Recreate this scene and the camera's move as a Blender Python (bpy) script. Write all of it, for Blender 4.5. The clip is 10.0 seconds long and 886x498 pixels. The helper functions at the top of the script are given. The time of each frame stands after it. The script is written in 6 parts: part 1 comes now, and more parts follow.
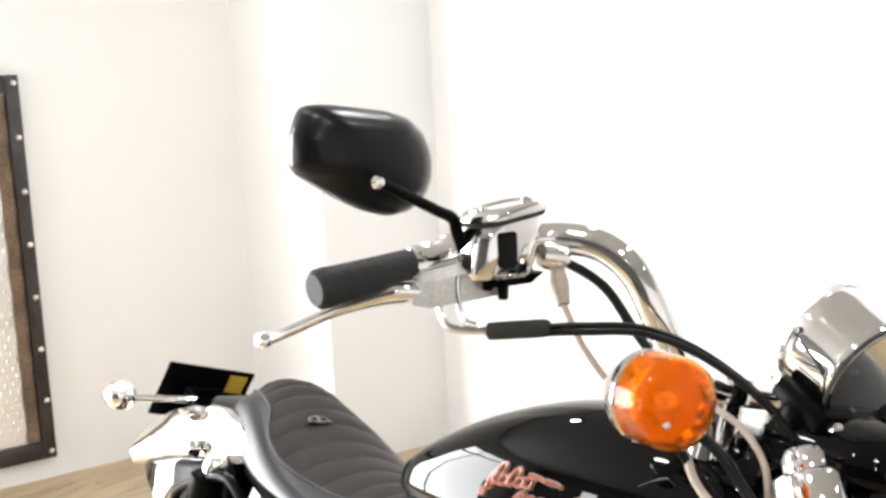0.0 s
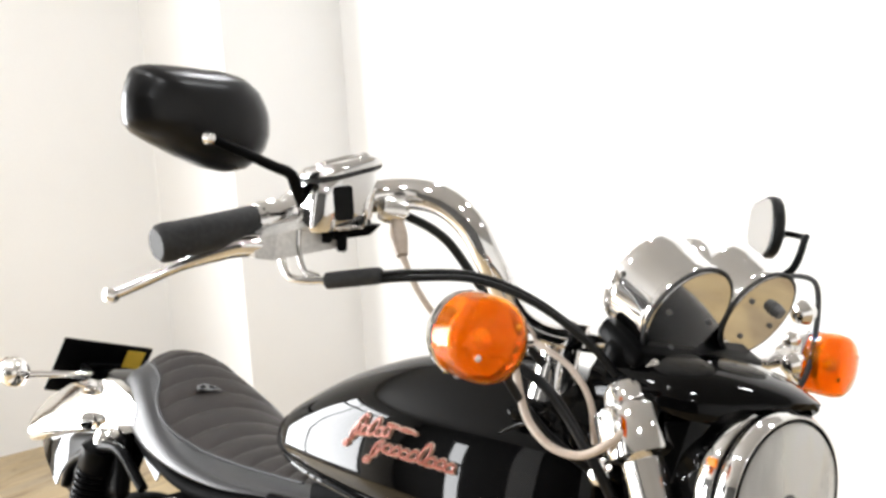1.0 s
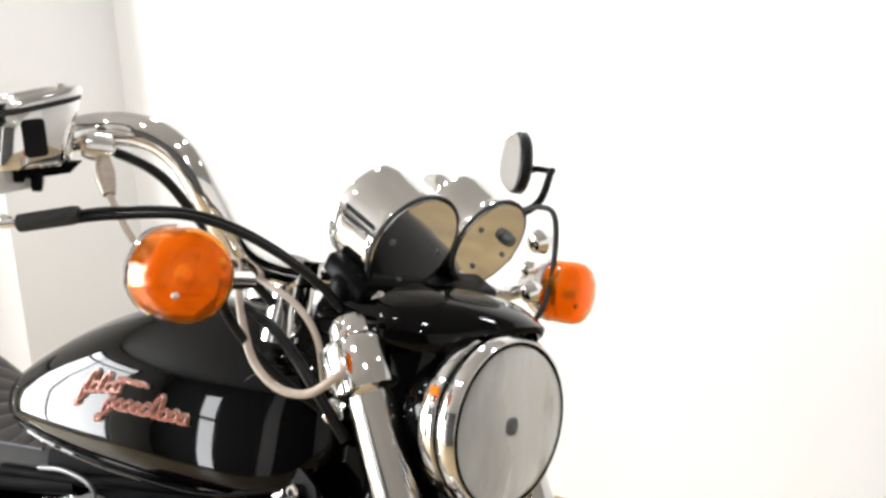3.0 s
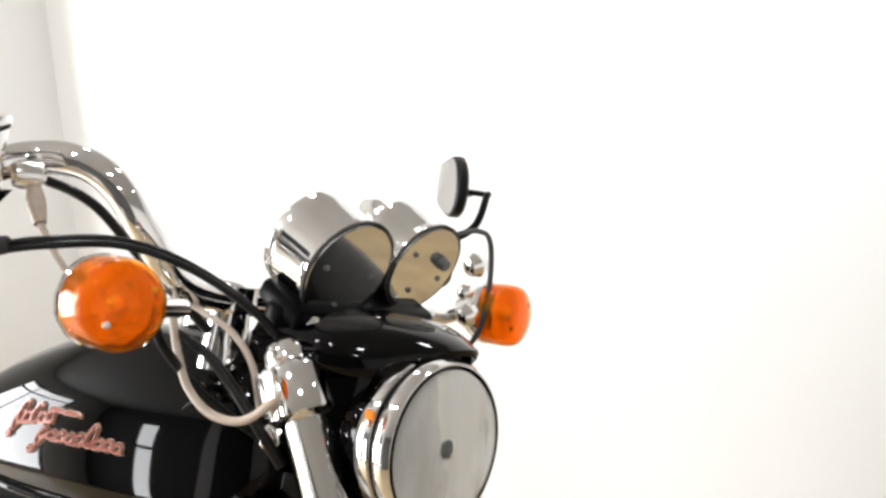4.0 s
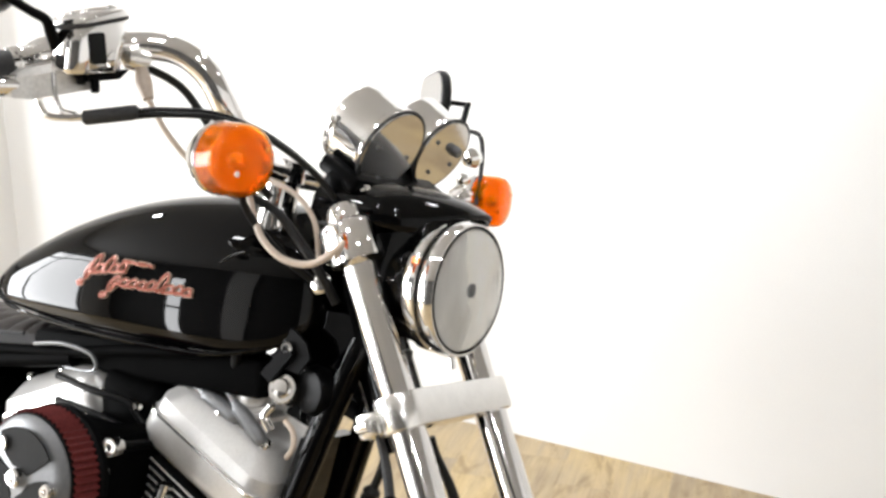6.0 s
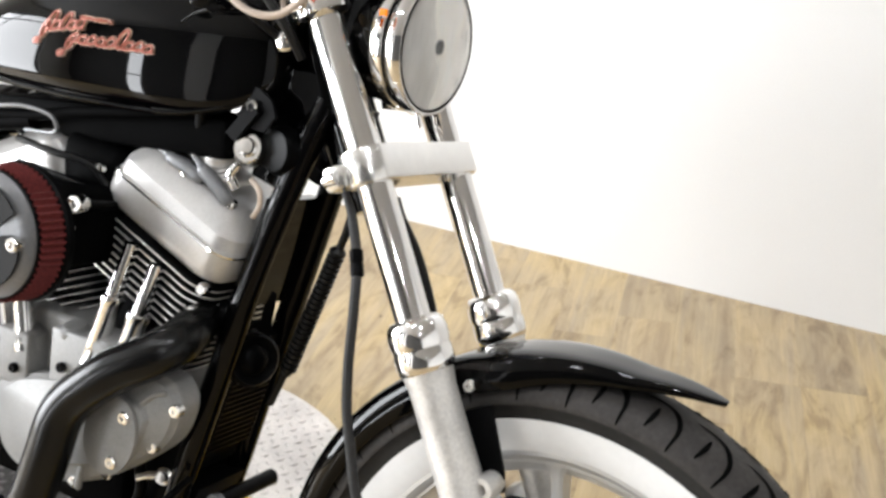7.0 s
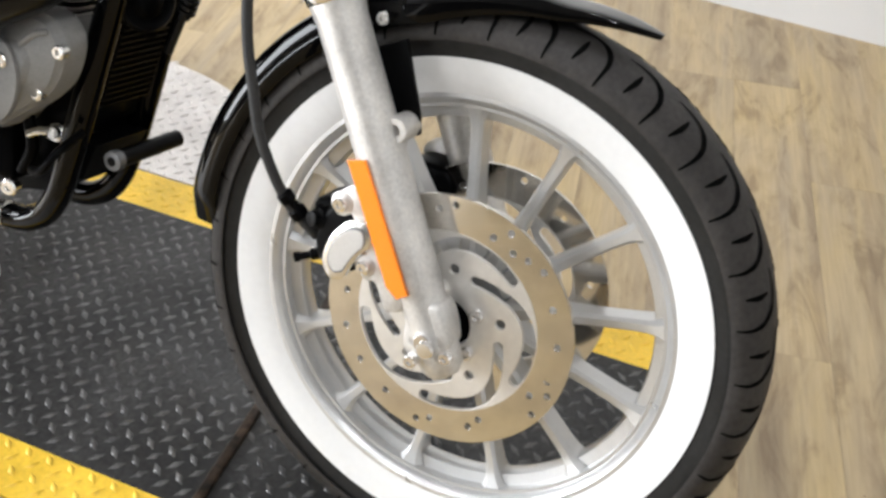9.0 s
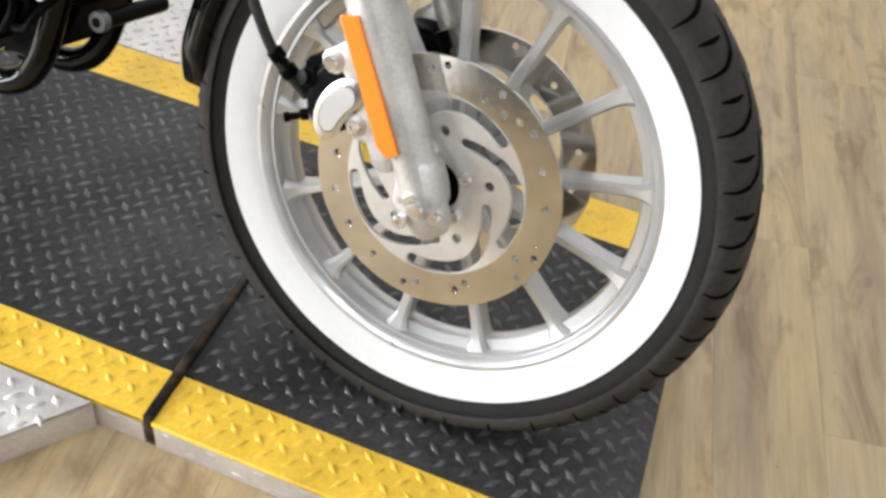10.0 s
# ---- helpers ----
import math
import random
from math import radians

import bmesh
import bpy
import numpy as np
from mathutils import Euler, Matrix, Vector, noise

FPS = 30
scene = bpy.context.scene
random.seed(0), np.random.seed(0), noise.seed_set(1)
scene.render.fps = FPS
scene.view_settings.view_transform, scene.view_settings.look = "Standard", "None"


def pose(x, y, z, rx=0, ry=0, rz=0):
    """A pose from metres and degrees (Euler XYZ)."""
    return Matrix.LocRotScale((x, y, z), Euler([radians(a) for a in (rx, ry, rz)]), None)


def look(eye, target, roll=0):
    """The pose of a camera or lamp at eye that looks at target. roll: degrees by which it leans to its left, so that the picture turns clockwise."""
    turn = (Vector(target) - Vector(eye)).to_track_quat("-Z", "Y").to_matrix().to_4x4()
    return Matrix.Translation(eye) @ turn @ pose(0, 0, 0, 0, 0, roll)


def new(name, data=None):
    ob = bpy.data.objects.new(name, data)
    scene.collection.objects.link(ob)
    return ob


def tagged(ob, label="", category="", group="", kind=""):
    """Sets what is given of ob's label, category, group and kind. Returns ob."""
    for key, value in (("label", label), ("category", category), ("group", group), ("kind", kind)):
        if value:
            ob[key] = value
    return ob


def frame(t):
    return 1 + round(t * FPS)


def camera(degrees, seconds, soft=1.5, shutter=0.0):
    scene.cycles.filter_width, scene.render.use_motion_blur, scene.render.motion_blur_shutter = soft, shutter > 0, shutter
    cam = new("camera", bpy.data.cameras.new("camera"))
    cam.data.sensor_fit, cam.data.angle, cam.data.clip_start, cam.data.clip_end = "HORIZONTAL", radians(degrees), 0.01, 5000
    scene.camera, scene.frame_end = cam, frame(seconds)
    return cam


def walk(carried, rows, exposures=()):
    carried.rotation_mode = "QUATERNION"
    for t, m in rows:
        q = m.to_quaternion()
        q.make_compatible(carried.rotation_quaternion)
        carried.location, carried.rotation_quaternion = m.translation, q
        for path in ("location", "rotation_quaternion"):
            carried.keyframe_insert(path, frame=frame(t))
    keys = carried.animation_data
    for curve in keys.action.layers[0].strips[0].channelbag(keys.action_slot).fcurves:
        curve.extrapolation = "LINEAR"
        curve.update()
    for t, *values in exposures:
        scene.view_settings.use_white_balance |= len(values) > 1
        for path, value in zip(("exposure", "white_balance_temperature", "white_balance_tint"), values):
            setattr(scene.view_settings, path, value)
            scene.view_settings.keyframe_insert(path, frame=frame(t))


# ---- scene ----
cam = camera(46.7, 10.0, soft=3.0)
PATH = [
    (0, (0.139, -0.574, 1.362), (-1.484, 0.562, 1.086), -2.83),
    (0.5, (0.204, -0.542, 1.353), (-1.389, 0.636, 1.086), -3.64),
    (1, (0.234, -0.534, 1.334), (-1.313, 0.696, 1.024), -3.43),
    (1.5, (0.252, -0.521, 1.321), (-1.232, 0.777, 0.984), -3.12),
    (2, (0.264, -0.503, 1.300), (-1.152, 0.853, 0.903), -2.88),
    (2.5, (0.256, -0.474, 1.293), (-1.077, 0.950, 0.853), -3.32),
    (3, (0.267, -0.454, 1.298), (-1.017, 1.024, 0.889), -3.76),
    (4.3, (0.284, -0.458, 1.303), (-0.912, 1.101, 0.930), -3.71),
    (4.5, (0.287, -0.461, 1.300), (-0.918, 1.093, 0.935), -3.84),
    (5, (0.307, -0.494, 1.292), (-0.907, 1.061, 0.962), -4.23),
    (5.2, (0.308, -0.545, 1.302), (-0.856, 1.048, 0.975), -4.48),
    (6.3, (0.305, -0.790, 1.294), (-0.654, 0.867, 0.717), 0.70),
    (6.5, (0.314, -0.798, 1.267), (-0.619, 0.856, 0.642), 1.07),
    (7, (0.313, -0.776, 1.223), (-0.573, 0.820, 0.407), 1.29),
    (7.5, (0.312, -0.747, 1.196), (-0.519, 0.812, 0.260), 1.60),
    (8, (0.320, -0.732, 1.156), (-0.429, 0.782, 0.086), 2.92),
    (8.5, (0.319, -0.731, 1.118), (-0.378, 0.713, -0.078), 3.94),
    (9, (0.321, -0.739, 1.093), (-0.309, 0.686, -0.161), 4.63),
    (9.5, (0.321, -0.770, 1.080), (-0.250, 0.628, -0.233), 4.65),
    (10, (0.328, -0.781, 1.056), (-0.200, 0.570, -0.322), 7.20),
]
walk(cam, [(t, look(eye, target, roll)) for t, eye, target, roll in PATH],
     exposures=((0.0, -0.18, 6500, 10), (1.5, -0.30, 6500, 10), (2.5, -0.40, 6500, 10), (5.2, -0.44, 6500, 10), (6.5, -0.24, 6450, 10), (7.5, -0.30, 6300, 10), (8.5, -0.34, 6280, 10), (10.0, -0.38, 6250, 10)))

# ---- light ----
world = bpy.data.worlds.new("showroom_air")
scene.world = world
world.use_nodes = True
world.node_tree.nodes["Background"].inputs["Color"].default_value = (1.0, 0.98, 0.95, 1)
world.node_tree.nodes["Background"].inputs["Strength"].default_value = 0.2

CEIL = 2.75
FLOOR = -0.05
# The last lamp is an unseen fill, added to brighten headlamp bowl and wheel.
LAMPS = [(-1.3, -0.8, 8), (-0.3, -0.9, 10), (0.7, -0.8, 14), (-1.2, 1.0, 20), (0.0, 1.0, 9), (1.2, 1.0, 1.5), (-2.7, 0.6, 16), (1.8, -2.4, 26)]
for lx, ly, watts in LAMPS:
    data = bpy.data.lights.new("ceiling_lamp_light", "AREA")
    data.shape, data.size, data.energy, data.color = "DISK", 0.13, watts, (0.965, 0.98, 1.0)
    ob = new("ceiling_lamp_light", data)
    ob.matrix_world = pose(lx, ly, CEIL - 0.045)
for wide, high, watts, where in ((2.1, 2.3, 470, pose(-4.17, -1.95, 1.25, 0, -90, 0)), (0.36, 2.0, 80, pose(-2.80, -4.09, 1.02, 90, 0, 0))):
    data = bpy.data.lights.new("window_light", "AREA")
    data.shape, data.size, data.size_y, data.energy, data.color = "RECTANGLE", wide, high, watts, (0.97, 0.985, 1.0)
    ob = new("window_light", data)
    ob.matrix_world = where
    if wide > 1:
        data.size, data.size_y = high, wide


# ---- materials ----
def mat(name, base, rough=0.5, metal=0.0, grain=0.0, scale=60.0, bump=0.0, stain=0.0, stain_scale=4.0, coat=0.0, trans=0.0, ior=1.45, spec=0.5, stretch=(1, 1, 1), rand=0.0):
    m = bpy.data.materials.new(name)
    m.use_nodes = True
    nt = m.node_tree
    b = nt.nodes["Principled BSDF"]
    b.inputs["Base Color"].default_value = (*base, 1)
    b.inputs["Roughness"].default_value = rough
    b.inputs["Metallic"].default_value = metal
    b.inputs["Coat Weight"].default_value = coat
    b.inputs["Coat Roughness"].default_value = 0.03
    b.inputs["Transmission Weight"].default_value = trans
    b.inputs["IOR"].default_value = ior
    b.inputs["Specular IOR Level"].default_value = spec
    if grain or bump or stain or rand:
        tc = nt.nodes.new("ShaderNodeTexCoord")
        mp = nt.nodes.new("ShaderNodeMapping")
        mp.inputs["Scale"].default_value = stretch
        nt.links.new(tc.outputs["Object"], mp.inputs["Vector"])
        fine = nt.nodes.new("ShaderNodeTexNoise")
        fine.inputs["Scale"].default_value = scale
        fine.inputs["Detail"].default_value = 6
        nt.links.new(mp.outputs["Vector"], fine.inputs["Vector"])
        broad = nt.nodes.new("ShaderNodeTexNoise")
        broad.inputs["Scale"].default_value = stain_scale
        broad.inputs["Detail"].default_value = 4
        nt.links.new(mp.outputs["Vector"], broad.inputs["Vector"])

        def span(out, amount):
            r = nt.nodes.new("ShaderNodeMapRange")
            r.inputs["From Min"].default_value, r.inputs["From Max"].default_value = 0.3, 0.7
            r.inputs["To Min"].default_value, r.inputs["To Max"].default_value = 1 - amount, 1 + amount
            nt.links.new(out, r.inputs["Value"])
            return r.outputs["Result"]

        def times(a, c):
            n = nt.nodes.new("ShaderNodeMath")
            n.operation = "MULTIPLY"
            nt.links.new(a, n.inputs[0])
            nt.links.new(c, n.inputs[1])
            return n.outputs[0]

        f = times(span(fine.outputs["Fac"], grain), span(broad.outputs["Fac"], stain))
        if rand:
            info = nt.nodes.new("ShaderNodeObjectInfo")
            r = nt.nodes.new("ShaderNodeMapRange")
            r.inputs["To Min"].default_value, r.inputs["To Max"].default_value = 1 - rand, 1 + rand
            nt.links.new(info.outputs["Random"], r.inputs["Value"])
            f = times(f, r.outputs["Result"])
        mix = nt.nodes.new("ShaderNodeVectorMath")
        mix.operation = "SCALE"
        mix.inputs[0].default_value = base
        nt.links.new(f, mix.inputs["Scale"])
        nt.links.new(mix.outputs["Vector"], b.inputs["Base Color"])
        rr = nt.nodes.new("ShaderNodeMapRange")
        rr.inputs["To Min"].default_value, rr.inputs["To Max"].default_value = rough * 0.75, min(1, rough * 1.25)
        nt.links.new(broad.outputs["Fac"], rr.inputs["Value"])
        nt.links.new(rr.outputs["Result"], b.inputs["Roughness"])
        if bump:
            bp = nt.nodes.new("ShaderNodeBump")
            bp.inputs["Strength"].default_value = bump
            bp.inputs["Distance"].default_value = 0.002
            nt.links.new(fine.outputs["Fac"], bp.inputs["Height"])
            nt.links.new(bp.outputs["Normal"], b.inputs["Normal"])
    return m


def wood_material():
    """Worn vinyl planks: warm tan with fine grain, soft brown patches and small knots."""
    m = mat("plank_vinyl", (0.40, 0.31, 0.20), 0.42)
    nt = m.node_tree
    b = nt.nodes["Principled BSDF"]
    tc = nt.nodes.new("ShaderNodeTexCoord")
    info = nt.nodes.new("ShaderNodeObjectInfo")
    rnd = nt.nodes.new("ShaderNodeVectorMath")
    rnd.operation = "SCALE"
    rnd.inputs[0].default_value = (7.0, 31.0, 3.0)
    nt.links.new(info.outputs["Random"], rnd.inputs["Scale"])
    shift = nt.nodes.new("ShaderNodeVectorMath")
    shift.operation = "ADD"
    nt.links.new(tc.outputs["Object"], shift.inputs[0])
    nt.links.new(rnd.outputs["Vector"], shift.inputs[1])

    def layer(stretch, scale, detail, rough, distort=0.0):
        mp = nt.nodes.new("ShaderNodeMapping")
        mp.inputs["Scale"].default_value = (1.0, stretch, 1.0)
        nt.links.new(shift.outputs["Vector"], mp.inputs["Vector"])
        n = nt.nodes.new("ShaderNodeTexNoise")
        n.inputs["Scale"].default_value, n.inputs["Detail"].default_value = scale, detail
        n.inputs["Roughness"].default_value, n.inputs["Distortion"].default_value = rough, distort
        nt.links.new(mp.outputs["Vector"], n.inputs["Vector"])
        return n.outputs["Fac"], mp

    def ramp(fac, stops):
        r = nt.nodes.new("ShaderNodeValToRGB")
        e = r.color_ramp.elements
        e[0].position, e[0].color = stops[0][0], (*stops[0][1], 1)
        e[1].position, e[1].color = stops[-1][0], (*stops[-1][1], 1)
        for pos, col in stops[1:-1]:
            e.new(pos).color = (*col, 1)
        nt.links.new(fac, r.inputs["Fac"])
        return r.outputs["Color"]

    def mul(c, d, f=1.0):
        n = nt.nodes.new("ShaderNodeMix")
        n.data_type, n.blend_type = "RGBA", "MULTIPLY"
        n.inputs["Factor"].default_value = f
        nt.links.new(c, n.inputs[6])
        nt.links.new(d, n.inputs[7])
        return n.outputs[2]

    fine, _ = layer(0.06, 150, 6, 0.6, 0.0)
    band, _ = layer(0.05, 17, 4, 0.5, 0.3)
    tone, _ = layer(0.35, 5, 5, 0.55, 0.6)
    smudge, _ = layer(0.28, 15, 8, 0.66, 0.9)
    col = ramp(band, ((0.30, (0.345, 0.262, 0.160)), (0.44, (0.420, 0.326, 0.200)), (0.54, (0.470, 0.366, 0.215)), (0.68, (0.405, 0.322, 0.212))))
    col = mul(col, ramp(tone, ((0.34, (0.88, 0.89, 0.94)), (0.50, (1.0, 1.0, 1.0)), (0.66, (1.10, 1.08, 0.96)))))
    col = mul(col, ramp(fine, ((0.30, (0.88, 0.87, 0.86)), (0.66, (1.05, 1.05, 1.05)))))
    col = mul(col, ramp(smudge, ((0.36, (0.66, 0.62, 0.59)), (0.45, (0.90, 0.885, 0.87)), (0.53, (1.0, 1.0, 1.0)))))
    for across, along, scale, core, edge in ((1.0, 0.55, 5.0, 0.010, 0.026), (1.0, 0.10, 7.0, 0.008, 0.013), (1.0, 0.8, 15.0, 0.016, 0.030)):
        mp = nt.nodes.new("ShaderNodeMapping")
        mp.inputs["Scale"].default_value = (across, along, 0.0)
        nt.links.new(shift.outputs["Vector"], mp.inputs["Vector"])
        knot = nt.nodes.new("ShaderNodeTexVoronoi")
        knot.inputs["Scale"].default_value = scale
        nt.links.new(mp.outputs["Vector"], knot.inputs["Vector"])
        col = mul(col, ramp(knot.outputs["Distance"], ((core, (0.36, 0.31, 0.27)), (edge, (1, 1, 1)))))
    r = nt.nodes.new("ShaderNodeMapRange")
    r.inputs["To Min"].default_value, r.inputs["To Max"].default_value = 1.02, 1.14
    nt.links.new(info.outputs["Random"], r.inputs["Value"])
    sc = nt.nodes.new("ShaderNodeVectorMath")
    sc.operation = "SCALE"
    nt.links.new(col, sc.inputs[0])
    nt.links.new(r.outputs["Result"], sc.inputs["Scale"])
    nt.links.new(sc.outputs["Vector"], b.inputs["Base Color"])
    bp = nt.nodes.new("ShaderNodeBump")
    bp.inputs["Strength"].default_value, bp.inputs["Distance"].default_value = 0.2, 0.001
    nt.links.new(fine, bp.inputs["Height"])
    nt.links.new(bp.outputs["Normal"], b.inputs["Normal"])
    return m


CHROME = mat("chrome", (0.86, 0.85, 0.84), 0.06, 1.0, stain=0.02, stain_scale=9)
CHROME_SOFT = mat("polished_aluminium", (0.80, 0.79, 0.77), 0.22, 1.0, grain=0.04, scale=120, bump=0.05, stain=0.06, stain_scale=14)
CAST = mat("cast_aluminium", (0.64, 0.625, 0.60), 0.42, 0.55, grain=0.10, scale=260, bump=0.25, stain=0.26, stain_scale=13)
# One silver finish in two tones: this one carries the shade in its colour.
SILVER_SHADED = mat("silver_paint_shaded", (0.24, 0.237, 0.231), 0.48, 0.12, spec=0.35, grain=0.08, scale=300, bump=0.18, stain=0.16, stain_scale=14)
# The brighter copy of that silver, its lit look put into the colour.
SILVER_LIT = mat("silver_paint_lit", (0.54, 0.53, 0.515), 0.34, 0.4, grain=0.05, scale=300, bump=0.12, stain=0.10, stain_scale=16)
WHEEL = mat("silver_wheel_paint", (0.60, 0.60, 0.595), 0.30, 0.55, grain=0.03, scale=300, stain=0.08, stain_scale=16)
GLOSS = mat("gloss_black_paint", (0.0010, 0.0010, 0.0011), 0.03, 0.0, spec=0.22, grain=0.1, scale=400)
SATIN = mat("satin_black_paint", (0.0020, 0.0020, 0.0022), 0.34, 0.0, spec=0.06, grain=0.15, scale=300, bump=0.05, stain=0.2, stain_scale=10)
MATT = mat("matt_black_plastic", (0.0020, 0.0020, 0.0021), 0.6, 0.0, spec=0.015, grain=0.2, scale=200, bump=0.1, stain=0.3, stain_scale=12)
TREAD_RUBBER = mat("worn_tread_rubber", (0.036, 0.033, 0.031), 0.6, 0.0, spec=0.25, grain=0.2, scale=160, bump=0.2, stain=0.35, stain_scale=8)
MIRROR_SHELL = mat("satin_black_shell", (0.005, 0.005, 0.0055), 0.30, 0.0, spec=0.30, grain=0.1, scale=300)
HEADER = mat("black_ceramic_pipe", (0.004, 0.004, 0.004), 0.22, 0.0, spec=0.28, grain=0.15, scale=200, bump=0.06, stain=0.25, stain_scale=12)
RUBBER = mat("black_rubber", (0.028, 0.028, 0.028), 0.6, 0.0, spec=0.3, grain=0.2, scale=220, bump=0.15, stain=0.2, stain_scale=15)
TYRE = mat("tyre_rubber", (0.014, 0.0135, 0.013), 0.55, 0.0, spec=0.3, grain=0.18, scale=180, bump=0.15, stain=0.3, stain_scale=9)
# Near-black so that uncut strips look like the shade in grooves.
GROOVE_SHADE = mat("tyre_groove_shade", (0.002, 0.002, 0.002), 0.9, 0.0, spec=0.05, grain=0.1)
WHITEWALL = mat("whitewall_rubber", (0.75, 0.75, 0.745), 0.45, 0.0, grain=0.02, scale=120, stain=0.05, stain_scale=7)
DARK = mat("dark_recess", (0.005, 0.005, 0.005), 0.7, 0.0, spec=0.15, grain=0.2, scale=90)
FIN = mat("black_fin_paint", (0.004, 0.004, 0.004), 0.45, 0.0, spec=0.2, grain=0.15, scale=200)
FIN_EDGE = mat("machined_fin_edge", (0.82, 0.81, 0.78), 0.32, 0.7, grain=0.08, scale=300)
ROTOR = mat("brushed_rotor_steel", (0.68, 0.655, 0.61), 0.10, 1.0, grain=0.06, scale=40, bump=0.06, stain=0.10, stain_scale=10)
CARRIER = mat("rotor_carrier_steel", (0.74, 0.725, 0.70), 0.34, 0.65, grain=0.05, scale=90, stain=0.1, stain_scale=12)
LEATHER = mat("brown_black_pleated_vinyl", (0.024, 0.019, 0.017), 0.52, 0.0, spec=0.32, grain=0.2, scale=420, bump=0.3, stain=0.15, stain_scale=8)
LEATHER_SMOOTH = mat("smooth_black_vinyl", (0.018, 0.018, 0.020), 0.42, 0.0, spec=0.55, grain=0.12, scale=520, bump=0.15, stain=0.12, stain_scale=9)
AMBER = mat("amber_lens", (1.0, 0.36, 0.005), 0.04, 0.0, trans=0.96, ior=1.3, grain=0.05, scale=45, bump=0.7)
AMBER_CORE = mat("amber_inner", (1.0, 0.93, 0.62), 0.10, 0.75, grain=0.1, scale=60, bump=0.5)
REFLECTOR = mat("amber_reflector", (1.0, 0.27, 0.015), 0.16, 0.0, coat=0.6, grain=0.08, scale=500)
RED = mat("red_lens", (0.65, 0.02, 0.015), 0.1, 0.0, coat=0.6, grain=0.05)
GLASS = mat("headlamp_glass", (1.0, 0.99, 0.97), 0.03, 0.0, trans=1.0, ior=1.35, grain=0.01, scale=110, bump=0.7, stretch=(1, 1, 0.06))
BOWL = mat("headlamp_bowl", (0.99, 0.975, 0.94), 0.28, 0.20, grain=0.06, scale=60, bump=1.5, stain=0.30, stain_scale=14, stretch=(1, 1, 0.4))
MIRROR_GLASS = mat("mirror_glass", (0.93, 0.93, 0.93), 0.01, 1.0)
FILTER = mat("red_filter_cloth", (0.13, 0.024, 0.023), 0.7, 0.0, spec=0.3, grain=0.25, scale=300, bump=0.3)
GREY = mat("grey_plate", (0.16, 0.163, 0.168), 0.36, 0.4, grain=0.08, scale=200, stain=0.1)
CABLE = mat("black_cable", (0.005, 0.005, 0.005), 0.34, 0.0, spec=0.25, grain=0.1, scale=200)
TAN = mat("tan_cable", (0.47, 0.39, 0.32), 0.45, 0.0, grain=0.08, scale=200, stain=0.1)
EMBLEM = mat("copper_red_emblem", (0.24, 0.062, 0.036), 0.34, 0.3, grain=0.15, scale=400)
EMBLEM_EDGE = mat("copper_emblem_edge", (0.50, 0.36, 0.29), 0.28, 0.6)
YELLOW = mat("yellow_floor_paint", (0.84, 0.54, 0.05), 0.4, 0.0, grain=0.10, scale=160, bump=0.12, stain=0.16, stain_scale=11)
DECK_BLACK = mat("black_tread_paint", (0.033, 0.032, 0.0312), 0.42, 0.0, spec=0.32, grain=0.35, scale=120, bump=0.2, stain=0.55, stain_scale=5)
TREAD = mat("tread_aluminium", (0.68, 0.645, 0.615), 0.42, 0.35, grain=0.10, scale=160, bump=0.1, stain=0.18, stain_scale=9)
# Paler than the deck paint: the tops' highlight is put into the colour.
TREAD_GLINT = mat("glint_tread_tops", (0.095, 0.093, 0.091), 0.30, 0.3, grain=0.35, scale=150, stain=0.6, stain_scale=7)
STRIP = mat("dirty_rubber_strip", (0.026, 0.017, 0.011), 0.45, 0.0, spec=0.25, grain=0.8, scale=90, bump=0.5, stain=0.95, stain_scale=22)
WALL = mat("white_wall_paint", (0.825, 0.825, 0.82), 0.55, 0.0, grain=0.015, scale=240, bump=0.05, stain=0.02, stain_scale=1.5)
DARKWALL = mat("charcoal_wall_paint", (0.07, 0.069, 0.068), 0.6, 0.0, grain=0.03, scale=200, stain=0.1, stain_scale=1.2)
CEILING = mat("ceiling_paint", (0.36, 0.357, 0.353), 0.7, 0.0, grain=0.03, scale=150, stain=0.05, stain_scale=1)
STEEL_FRAME = mat("dark_steel_frame", (0.055, 0.052, 0.05), 0.42, 0.6, grain=0.2, scale=90, stain=0.3, stain_scale=7)
RUSTY = mat("weathered_brown_trim", (0.16, 0.11, 0.075), 0.55, 0.3, grain=0.25, scale=70, stain=0.35, stain_scale=9)
BRUSHED = mat("bright_tread_sheet", (0.85, 0.85, 0.84), 0.25, 0.6, grain=0.03, scale=100)
PLATE_YELLOW = mat("yellow_sticker", (0.62, 0.42, 0.05), 0.4, 0.0, grain=0.1)
WOOD = wood_material()


# ---- mesh tools ----
def done(name, bm, material, parent=None, label="", smooth=True, angle=40):
    bmesh.ops.recalc_face_normals(bm, faces=bm.faces)
    if smooth:
        lim = math.radians(angle)
        for f in bm.faces:
            f.smooth = True
        for ed in bm.edges:
            ed.smooth = len(ed.link_faces) == 2 and ed.calc_face_angle(3.2) < lim
    me = bpy.data.meshes.new(name)
    bm.to_mesh(me)
    bm.free()
    me.materials.append(material)
    ob = new(name, me)
    if parent is not None:
        ob.parent = parent
    if label:
        ob["label"] = label
    return ob


part = done


